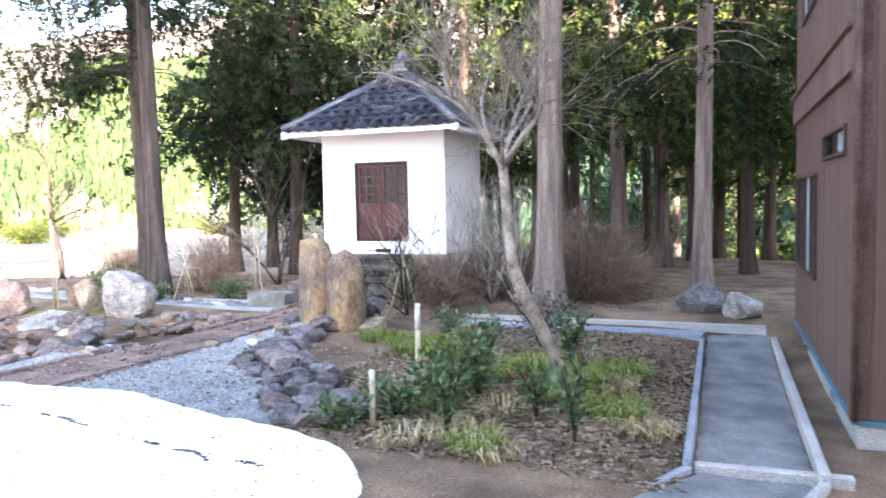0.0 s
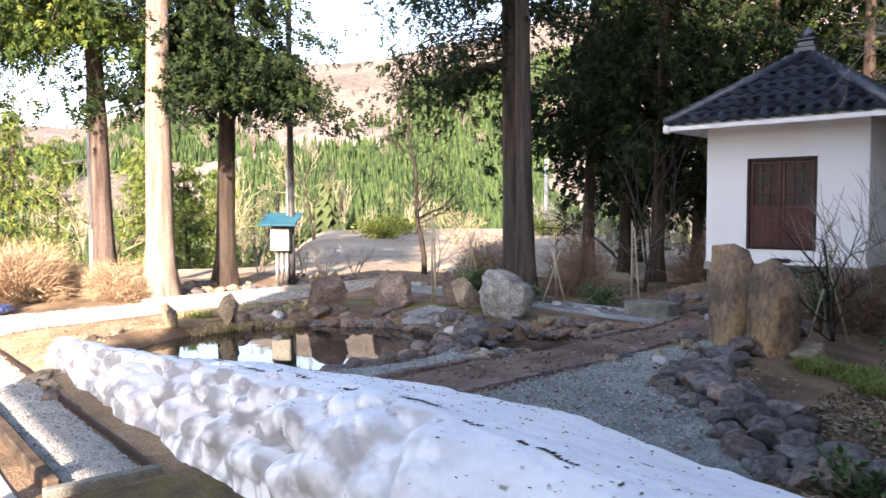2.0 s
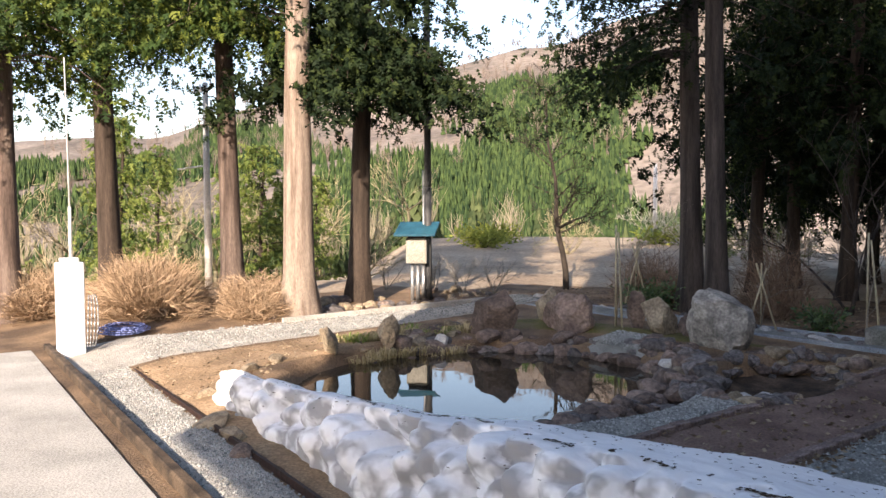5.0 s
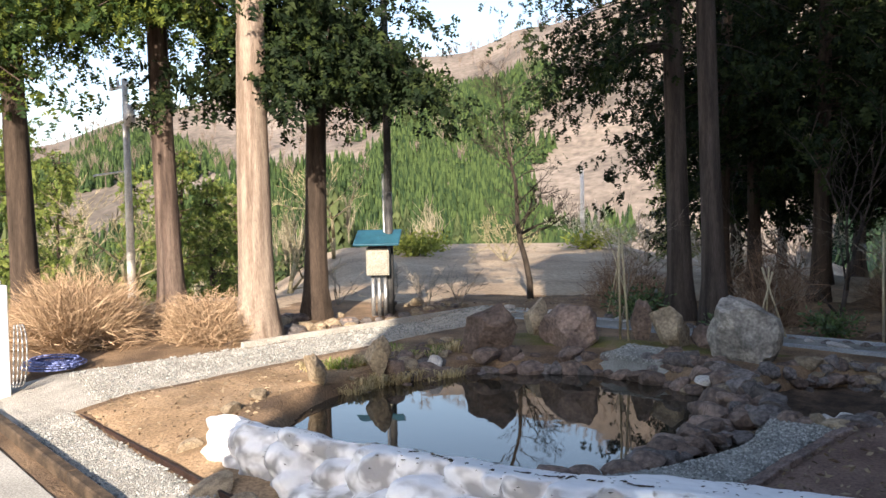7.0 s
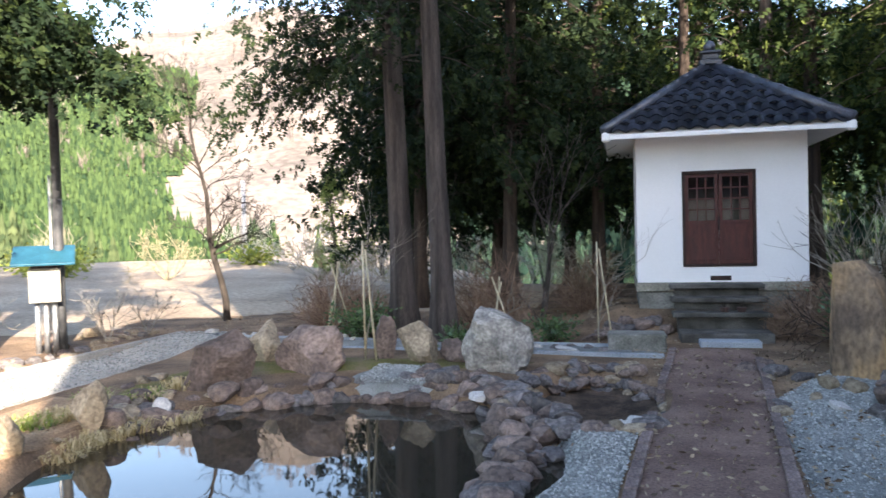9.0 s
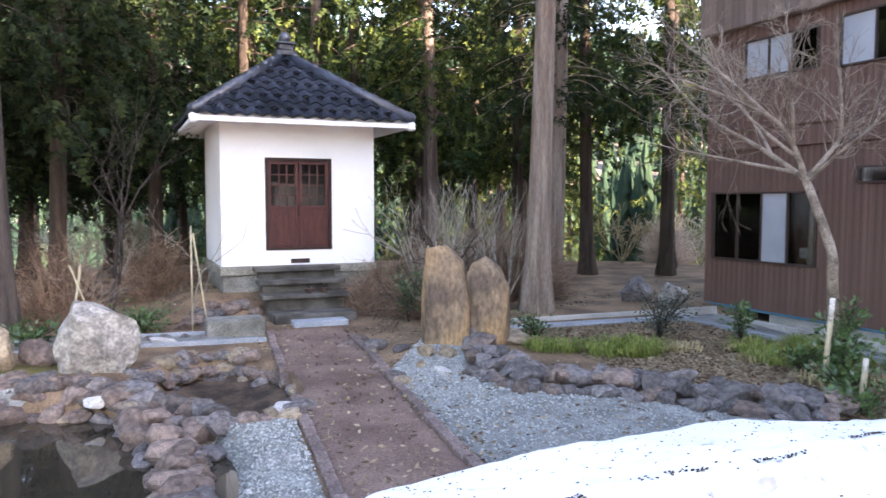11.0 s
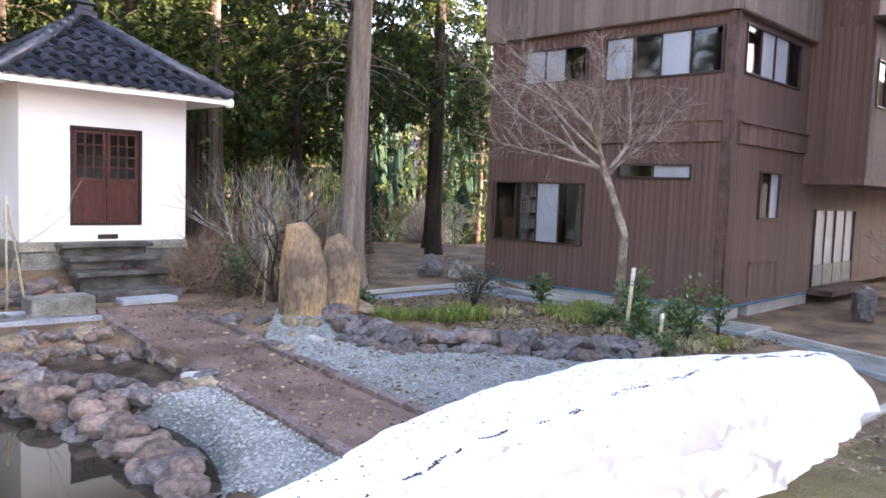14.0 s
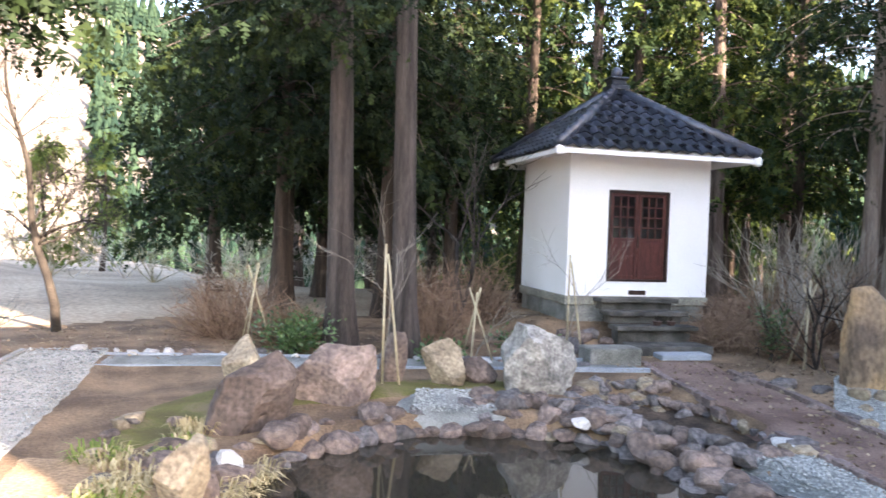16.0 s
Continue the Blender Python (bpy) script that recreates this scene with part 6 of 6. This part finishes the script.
        bare_tree("pale_shrub", x, y, st, PALE_TWIG if i % 3 else TAN_TWIG, "pale sunlit bare shrub beyond the garden", "shrub", 80 + i, 3, "shrubs by the field", pieces=2, up=0.1, angle=0.45, thin=0.01)
    twig_bush(8.4, 20.6, 1.1, 0.9, 1.7, 1900, PALE_SPRAY, "pale sunlit bare bush at the wood's edge", 96, shag=0.3, width=0.012)
    # valley side trees to the left of the field
    for i, (x, y, hh) in enumerate(((-33, 14, 6), (-37, 19, 7), (-42, 24, 8), (-36, 27, 7), (-46, 16, 8), (-31, 20, 5), (-50, 30, 9), (-55, 22, 9), (-40, 10, 7), (-48, 8, 8))):
        bare_tree("valley_tree", x, y, [((0.05, 0.05, 1), hh * 0.34, 0.11), ((0.3, -0.2, 1), hh * 0.28, 0.07)], TAN_TWIG, "sunlit bare tan tree on the valley side", seed=100 + i, depth=4, group="valley trees", up=0.14, angle=0.42, pieces=2, thin=0.012)
    for i, (x, y, hh) in enumerate(((-30, 14.5, 4.2), (-31, 16.5, 3.6), (-36, 21, 4.5), (-39, 14, 6), (-44, 20, 6), (-30, 9, 4.6), (-36, 6, 6.5), (-43, 4, 7), (-21, 36, 4), (-19, 37, 4.5))):
        cedar(x, y, hh + 1.6, 0.10, 0.4, 1.15, BARK_DARK, YOUNG, 130 + i, limbs=70, per=5, tuft=18, low=1, size=0.17, droop=-0.1, label="young bright green conifer on the valley side", group="young conifers")
    for i, (x, y) in enumerate(((-29, 26), (-31.5, 28), (-33, 31), (-24.5, 34))):
        leaf_bush("lime_bush", x, y, 1.6, 0.7, 700, LIME, "low bright lime green thicket beyond the field", 150 + i, size=0.2, stems=14, group="lime thickets")


garden_trees()


def far_woods():
    """Spiky conifers in stands on the far slopes."""
    rng = np.random.default_rng(17)
    V, F = [], []
    def conifer(V, F, x, y, h, r, tiers=4, n=10):
        z = ground(x, y) - 0.3
        for q in range(tiers):
            k = len(V)
            u = q / tiers
            z0, z1, rr = z + h * (0.05 + 0.85 * u), z + h * min(1.0, u * 0.9 + 0.12 + 1.0 / tiers), r * (1 - 0.88 * u)
            a0 = rng.uniform(0, 6)
            for i in range(n):
                a = a0 + 6.283 * i / n
                s = rr * (rng.uniform(0.85, 1.2) if i % 2 else rng.uniform(0.75, 0.9))
                V.append((x + s * math.cos(a), y + s * math.sin(a), z0 + (rng.uniform(-0.05, 0.0) if i % 2 else rng.uniform(0.02, 0.07)) * h))
            V.append((x, y, z1))
            F.extend((k + i, k + (i + 1) % n, k + n) for i in range(n))

    def spot(a0, a1, r0, r1):
        az, r = rng.uniform(a0, a1), rng.uniform(r0, r1)
        return az, r, -6 - r * math.sin(math.radians(az)), 3 + r * math.cos(math.radians(az))

    made = 0
    while made < 10500:
        az, r, x, y = spot(18, 78, 112, 330)
        edge = az + 5 * fbm(x * 0.02, y * 0.02, 5)
        stand = fbm(x * 0.011 + 3.1, y * 0.011) + 0.16 + 0.35 * (1 - sstep(140, 200, r)) - 0.9 * sstep(205, 300, r) - 1.0 * (1 - sstep(28, 33, edge)) + 0.1 * sstep(40, 52, az)
        if stand > rng.uniform(0, 0.12):
            h = rng.uniform(3.0, 5.4)
            conifer(V, F, x, y, h, h * rng.uniform(0.17, 0.24), 4, 6)
            made += 1
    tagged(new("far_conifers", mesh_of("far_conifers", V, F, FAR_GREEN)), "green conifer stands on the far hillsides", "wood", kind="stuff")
    V, F = [], []
    for _ in range(3400):
        az, r, x, y = spot(-70, 14, 90, 330)
        h = rng.uniform(7, 12)
        conifer(V, F, x, y, h, h * rng.uniform(0.17, 0.24), 5, 6)
    for _ in range(560):
        az, r, x, y = spot(-62, 2, 42, 90)
        h = rng.uniform(6, 12)
        conifer(V, F, x, y, h, h * rng.uniform(0.15, 0.21), 9, 10)
    tagged(new("hazy_conifers", mesh_of("hazy_conifers", V, F, HAZE_TONED_GREEN)), "green conifers toned bluish dark for haze beyond the wood", "wood", kind="stuff")
    V, F = [], []
    for _ in range(170):
        az, r, x, y = spot(38, 80, 48, 125)
        h = rng.uniform(3.0, 6.5)
        conifer(V, F, x, y, h, h * rng.uniform(0.18, 0.25), 9, 14)
    for _ in range(24):
        az, r, x, y = spot(22, 38, 62, 120)
        h = rng.uniform(4, 7.5)
        conifer(V, F, x, y, h, h * rng.uniform(0.16, 0.22), 9, 14)
    tagged(new("sunlit_conifers", mesh_of("sunlit_conifers", V, F, FAR_SUN_TONED)), "yellow green conifers toned for sunlight beyond the garden", "wood", kind="stuff")

    def bare_wood(name, count, a0, a1, r0, r1, h0, h1, mat, label, thick=1.0):
        segs = []
        for _ in range(count):
            az, r, x, y = spot(a0, a1, r0, r1)
            z, h = ground(x, y), rng.uniform(h0, h1)
            p = np.array([x, y, z + h * 0.35])
            segs.append(((x, y, z - 0.3), p, 0.09 * thick, 0.07 * thick))
            for q in range(10):
                m = p + np.array([rng.normal(0, 0.09 * h), rng.normal(0, 0.09 * h), h * rng.uniform(0.15, 0.35)])
                segs.append((p, m, 0.05 * thick, 0.035 * thick))
                for w in range(2):
                    segs.append((m, m + np.array([rng.normal(0, 0.08 * h), rng.normal(0, 0.08 * h), h * rng.uniform(0.08, 0.3)]), 0.03 * thick, 0.012 * thick))
        tagged(new(name, mesh_of(name, *tubes(segs, 3), mat)), label, "wood", kind="stuff")

    bare_wood("far_bare_woods", 520, 18, 76, 170, 410, 5, 9, HILL_TWIG, "bare brown winter woods on the far hillsides", 1.3)
    bare_wood("valley_bare_woods", 190, 42, 80, 52, 120, 3, 6, VALLEY_TWIG, "pale tan bare trees filling the valley", 0.7)


far_woods()


# ---- planting and ground litter ----
def planting():
    for i, (x, y, r, h, n) in enumerate(((-0.95, 6.5, 0.28, 0.95, 420), (-0.95, 5.6, 0.34, 0.85, 420), (0.15, 5.65, 0.16, 0.75, 160), (-0.4, 8.5, 0.22, 0.7, 240), (-1.3, 6.2, 0.3, 0.6, 380), (-0.3, 6.2, 0.2, 0.5, 160))):
        leaf_bush("camellia_shrub", x, y, r, h, n, CAMELLIA, "small glossy dark green camellia shrub in the bed", 170 + i, size=0.075, group="camellias in the bed")
    leaf_bush("holly_shrub", -1.0, 9.5, 0.62, 0.75, 1100, GREY_LEAF, "dusky dark-leaved rounded shrub in the bed", 180, size=0.05, stems=9)
    leaf_bush("evergreen_shrub", -11.6, 12.9, 0.7, 0.55, 1300, CAMELLIA, "low dark evergreen shrub below the cedars", 181, size=0.07, stems=10)
    leaf_bush("evergreen_shrub", -8.2, 12.6, 0.5, 0.35, 600, CAMELLIA, "low dark evergreen shrub below the cedars", 182, size=0.07, stems=8)
    leaf_bush("evergreen_shrub", -9.6, 12.0, 0.45, 0.28, 500, CAMELLIA, "low dark evergreen shrub below the cedars", 183, size=0.07, stems=8)
    leaf_bush("evergreen_shrub", -4.1, 12.0, 0.3, 0.9, 400, CAMELLIA, "dark evergreen shrub before the shrine thicket", 184, size=0.07, stems=6)
    for i, (x, y, r, h, n) in enumerate(((-1.55, 5.9, 0.35, 0.36, 320), (-1.9, 5.4, 0.3, 0.28, 220), (-1.1, 6.9, 0.35, 0.3, 260), (-2.6, 10.4, 0.4, 0.3, 260))):
        leaf_bush("low_evergreen", x, y, r, h, n, CAMELLIA, "low dark green leafy plant in the bed", 300 + i, size=0.07, stems=7, group="low plants in the bed")
    for i, (x, y, r, h, n) in enumerate(((-2.5, 8.7, 0.3, 0.26, 260), (-2.15, 8.5, 0.3, 0.28, 260), (-2.9, 9.1, 0.22, 0.2, 150), (-3.3, 9.1, 0.2, 0.2, 130), (-0.1, 7.6, 0.3, 0.28, 240), (-0.7, 7.9, 0.3, 0.26, 200), (-1.1, 7.3, 0.25, 0.24, 160), (0.38, 6.5, 0.22, 0.24, 160), (-0.1, 6.9, 0.2, 0.22, 140), (-0.6, 5.3, 0.2, 0.2, 120), (0.3, 8.0, 0.25, 0.25, 160))):
        tuft_grass(x, y, r, h, n, GRASS, "tuft of bright green and yellow grass blades", 190 + i, group="grass tufts in the bed")
    for i in range(11):
        a = 2.55 + i * 0.14
        x, y = POND[0] + 2.35 * math.cos(a), POND[1] + 2.3 * math.sin(a)
        tuft_grass(x + random.uniform(-.15, .1), y, 0.22, 0.2, 150, STRAW, "dry straw-coloured grass on the pond bank", 210 + i, name="dry_grass", group="dry grass by the pond")
    for i in range(12):
        tuft_grass(random.uniform(-13.4, -12.6), random.uniform(6.3, 9.0), 0.2, 0.16, 90, STRAW if i % 3 else GRASS, "dry straw-coloured grass on the pond bank", 260 + i, name="dry_grass", group="dry grass by the pond")
    for i in range(16):
        tuft_grass(random.uniform(-1.6, 0.7), random.uniform(5.2, 8.4), 0.25, 0.16, 90, STRAW, "dry straw-coloured grass in the bed", 230 + i, name="dry_grass", group="dry grass in the bed")
    # fallen leaves and needles
    rng = np.random.default_rng(12)
    P = []
    def scatter(n, x0, x1, y0, y1, lift=0.012):
        for _ in range(n):
            x, y = rng.uniform(x0, x1), rng.uniform(y0, y1)
            if math.hypot((x - POND[0]) / POND[2], (y - POND[1]) / POND[3]) > 1.2 and math.hypot((x - UPPER[0]) / UPPER[2], (y - UPPER[1]) / UPPER[3]) > 1.3:
                P.append((x, y, ground(x, y) + lift))
    scatter(16000, -2.9, 1.0, 5.0, 9.2)
    scatter(3500, -2.9, 1.0, 9.2, 11.2)
    scatter(1600, -13.9, -11.8, 3.3, 7.5)
    scatter(900, -7.0, -5.5, 5.3, 12.0, 0.045)
    scatter(3000, -16, 1, 12.3, 16)
    scatter(700, -5.6, -3.6, 8.3, 12)
    scatter(500, -5.9, -3.2, 5.0, 8.5, 0.04)
    scatter(900, -4.0, 2.0, 2.0, 3.0, 0.03)
    D = rng.normal(0, 1, (len(P), 3)) * np.array([1, 1, 0.18])
    tagged(new("leaf_litter", leaf_mesh("leaf_litter", P, D, rng.uniform(0.025, 0.09, len(P)), rng.uniform(0.006, 0.02, len(P)), LITTER, rng)), "brown and straw-coloured fallen leaves on the earth", "leaf litter", kind="stuff")
    # loose pebbles on the gravel
    V, F = [], []
    base = [(1, 0, 0), (-1, 0, 0), (0, 1, 0), (0, -1, 0), (0, 0, 0.7), (0, 0, -0.7)]
    tri = [(0, 2, 4), (2, 1, 4), (1, 3, 4), (3, 0, 4), (2, 0, 5), (1, 2, 5), (3, 1, 5), (0, 3, 5)]
    def pebbles(n, left, right, lift=0.022, big=0.02):
        for _ in range(n):
            t = rng.uniform()
            a, b = line_at(left, t), line_at(right, t)
            s = rng.uniform(0.02, 0.98)
            x, y = a[0] + (b[0] - a[0]) * s, a[1] + (b[1] - a[1]) * s
            z, w = ground(x, y) + lift, rng.uniform(0.006, big)
            k = len(V)
            ca, sa = math.cos(6.28 * t * 97), math.sin(6.28 * t * 97)
            for px, py, pz in base:
                px, py = px * w * rng.uniform(0.7, 1.3), py * w * rng.uniform(0.6, 1.1)
                V.append((x + px * ca - py * sa, y + px * sa + py * ca, z + pz * w))
            F.extend((k + i, k + j, k + q) for i, j, q in tri)
    pebbles(9000, [(-6.0, 4.9), (-5.72, 7.2), (-5.5, 9.0), (-4.55, 10.1)], [(-2.3, 4.9), (-3.1, 6.3), (-4.5, 8.2), (-4.0, 10.2)])
    pebbles(4000, [(-8.1, 5.0), (-8.0, 6.4), (-7.75, 7.6)], [(-7.22, 5.0), (-7.05, 6.4), (-6.9, 7.9)])
    pebbles(4500, [(-15.9, 4.4), (-15.45, 7.0), (-15.3, 13.2)], [(-14.0, 4.0), (-14.1, 6.8), (-14.2, 13.2)], 0.03, 0.025)
    pebbles(1500, [(-10.45, 9.45), (-9.5, 9.4)], [(-10.3, 10.05), (-9.6, 10.05)], 0.06)
    pebbles(3000, [lw(-12, 1.27), lw(-4.2, 1.27)], [lw(-12, 1.88), lw(-4.2, 1.88)])
    tagged(new("pebbles", mesh_of("pebbles", V, F, PEBBLE)), "loose grey pebbles strewn over the gravel", "gravel", kind="stuff")


planting()


# ---- stakes, poles, box ----
def stake_tripod(x, y, h, spread_r, seed, n=3, label="tripod of dry bamboo stakes propping a sapling", lean=(0, 0), upright=False):
    rng = random.Random(seed)
    t = empty("bamboo_tripod", pose(x, y, ground(x, y)), label, "stakes", "bamboo tripods")
    for i in range(n):
        a = 2 * math.pi * i / n + rng.uniform(-0.3, 0.3)
        p = (spread_r * math.cos(a), spread_r * math.sin(a), -0.05)
        q = (lean[0] - 0.1 * math.cos(a), lean[1] - 0.1 * math.sin(a), h * rng.uniform(0.95, 1.1))
        if upright:
            p = (spread_r * i * 0.9, -0.1 * i, -0.05)
            q = (0.03 * i, 0.02 * i, h * (1 - 0.07 * i))
        part("stake", tube_mesh("stake", [(p, q, 0.02 if upright else 0.017, 0.016)], BAMBOO, 6), None, t)
    segs = []
    bare(segs, np.zeros(3), np.array([0.0, 0.0, 1.0]), h * 0.6, 0.012, 3, np.random.default_rng(seed), angle=0.4)
    part("sapling", mesh_of("sapling", *tubes(segs, 4), GREY_TWIG), None, t)


stake_tripod(-10.64, 10.45, 1.7, 0.22, 1, 2, "pair of tall bamboo stakes at the pond edge", upright=True)
stake_tripod(-7.45, 12.4, 1.6, 0.25, 2, 2, "upright bamboo stake and prop before the shrine", upright=True)
stake_tripod(-9.0, 12.2, 1.05, 0.3, 3, 3)
stake_tripod(-3.85, 11.5, 1.35, 0.3, 4, 3)
stake_tripod(-12.2, 13.4, 1.2, 0.3, 5, 3)


def stake(x, y, h, r, label):
    t = empty("marker_stake", pose(x, y, ground(x, y), 3, 2, 0), label, "stake", "stakes in the bed")
    part("post", tube_mesh("post", [((0, 0, -0.1), (0, 0, h * 0.75), r, r)], BAMBOO), None, t)
    part("tip", tube_mesh("tip", [((0, 0, h * 0.75), (0, 0, h), r * 1.02, r)], STAKE_WHITE), None, t, "white painted top")


stake(-1.47, 6.23, 1.0, 0.028, "wooden stake with white painted top in the bed")
stake(-1.67, 5.62, 0.5, 0.028, "short wooden stake with white painted top")


def meter_box():
    g = ground(-16.5, 11.1)
    t = empty("meter_box", pose(-16.5, 11.1, g, 0, 0, 38), "grey box on posts under a blue sheet roof", "box")
    z = -g
    part("body", boxes((-0.24, 0.24, -0.17, 0.17, 0.93 + z, 1.5 + z), bevel=0.01), BOX_GREY, t, "grey beige box body")
    part("door", boxes((-0.21, 0.21, -0.185, -0.171, 0.97 + z, 1.42 + z), bevel=0.004), BOX_GREY, t)
    # Solid dark block in the gap under the roof, standing for its shade.
    part("gap", boxes((-0.2, 0.2, -0.15, 0.15, 1.5 + z, 1.6 + z)), DARK_WOOD, t)
    part("roof", boxes((-0.47, 0.47, -0.44, 0.34, -0.02, 0.02), bevel=0.006), ROOF_BLUE, t, "sloping blue sheet roof", m=pose(0, 0, 1.73 + z, 22, 0, 0))
    for x in (-0.13, 0.0, 0.13):
        part("post", tube_mesh("post", [((x, 0.02, -0.1), (x, 0.02, 0.94 + z), 0.045, 0.045)], STEEL), None, t, "galvanised conduit post")
    p = empty("service_pole", pose(-16.42, 11.35, g), "tall dark service pole behind the meter box", "pole")
    part("shaft", tube_mesh("shaft", [((0, 0, -0.2), (0, 0, 2.6), 0.085, 0.08), ((0, 0, 2.6), (0, 0, 8.5), 0.08, 0.07)], POLE_DARK), None, p)
    part("conduit", tube_mesh("conduit", [((-0.1, -0.05, 0), (-0.1, -0.05, 3.0), 0.022, 0.022)], STEEL), None, p)


meter_box()


def pillar():
    t = empty("white_pillar", pose(-15.75, 3.45, ground(-15.75, 3.45)), "white painted post with tap beside the kerb", "post")
    part("post", boxes((-0.17, 0.17, -0.17, 0.17, -0.1, 1.45), bevel=0.015), WHITE_METAL, t)
    part("cap", boxes((-0.12, 0.12, -0.12, 0.12, 1.45, 1.52), bevel=0.02), WHITE_METAL, t)
    part("rod", tube_mesh("rod", [((-0.08, 0.05, 1.5), (-0.08, 0.05, 2.3), 0.03, 0.025), ((-0.08, 0.05, 2.3), (-0.16, 0.05, 4.6), 0.018, 0.01)], POLE_GREY), None, t, "thin grey rod")
    segs = []
    for k in range(4):
        for i in range(10):
            a0, a1 = math.pi * i / 10, math.pi * (i + 1) / 10
            f = lambda a: (0.25 + 0.12 * k * math.sin(a) * 0.5 + 0.05 * math.cos(a), 0.18 + 0.03 * k, 0.95 - 0.8 * (1 - math.cos(a)) / 2)
            segs.append((f(a0), f(a1), 0.012, 0.012))
    part("hanging_hose", tube_mesh("hanging_hose", segs, STEEL, 5), None, t, "grey hose loops hung on the post")
    h = []
    rng = random.Random(3)
    for k in range(9):
        r0, c = rng.uniform(0.25, 0.42), (rng.uniform(-.06, .06), rng.uniform(-.06, .06))
        for i in range(20):
            a0, a1 = 2 * math.pi * i / 20, 2 * math.pi * (i + 1) / 20
            h.append(((c[0] + r0 * 1.3 * math.cos(a0), c[1] + r0 * math.sin(a0), 0.03 + 0.012 * k), (c[0] + r0 * 1.3 * math.cos(a1), c[1] + r0 * math.sin(a1), 0.03 + 0.012 * k), 0.014, 0.014))
    ob = new("garden_hose", tube_mesh("garden_hose", h, HOSE, 6))
    ob.location = (-16.35, 4.45, ground(-16.35, 4.45) + 0.02)
    tagged(ob, "coiled blue grey garden hose on the ground", "hose")


pillar()


def utility_pole():
    x, y = -23.5, 9.3
    t = empty("utility_pole", pose(x, y, ground(x, y)) @ Matrix.Diagonal((0.85, 0.85, 0.85, 1)), "pale concrete utility pole with transformer and insulators", "utility pole")
    part("shaft", tube_mesh("shaft", [((0, 0, -0.5), (0, 0, 6.8), 0.13, 0.09)], POLE_GREY, 10), None, t)
    part("transformer", tube_mesh("transformer", [((0.22, 0, 5.4), (0.22, 0, 6.0), 0.16, 0.16)], POLE_GREY, 12), None, t)
    part("crossarm", boxes((-0.9, 0.5, -0.04, 0.04, 6.55, 6.63)), POLE_GREY, t)
    for i in range(4):
        part("insulator", tube_mesh("insulator", [((-0.8 + 0.4 * i, 0, 6.63), (-0.8 + 0.4 * i, 0, 6.82), 0.05, 0.03)], WHITE_METAL), None, t)
    part("bracket", tube_mesh("bracket", [((0, 0, 4.1), (-1.1, -0.5, 4.0), 0.03, 0.03)], POLE_GREY), None, t)
    p2 = empty("utility_pole", pose(-26, 36, ground(-26, 36)), "distant pale utility pole beyond the field", "utility pole")
    part("shaft", tube_mesh("shaft", [((0, 0, -0.5), (0, 0, 4.2), 0.13, 0.1)], POLE_GREY, 8), None, p2)


utility_pole()


# ---- brick edging of the earth path ----
def brick_edging():
    me = mesh_bm("brick", boxes((-0.11, 0.11, -0.05, 0.05, -0.08, 0.03), bevel=0.008), BRICK)
    for pts in ([(-7.14, 5.0), (-6.71, 9.05), (-6.36, 12.0)], [(-6.01, 5.0), (-5.58, 8.6), (-5.25, 11.4)]):
        e = empty("brick_edging", pose(0, 0, 0), "row of dusty bricks edging the earth path", "edging", kind="structure")
        n = 30
        for i in range(n):
            x, y = line_at(pts, (i + 0.5) / n)
            x2, y2 = line_at(pts, (i + 0.6) / n)
            part("brick", me, None, e, m=pose(x, y, ground(x, y) + 0.025 + random.uniform(-0.008, 0.008), random.uniform(-2, 2), 0, math.degrees(math.atan2(y2 - y, x2 - x)) + random.uniform(-3, 3)))


brick_edging()
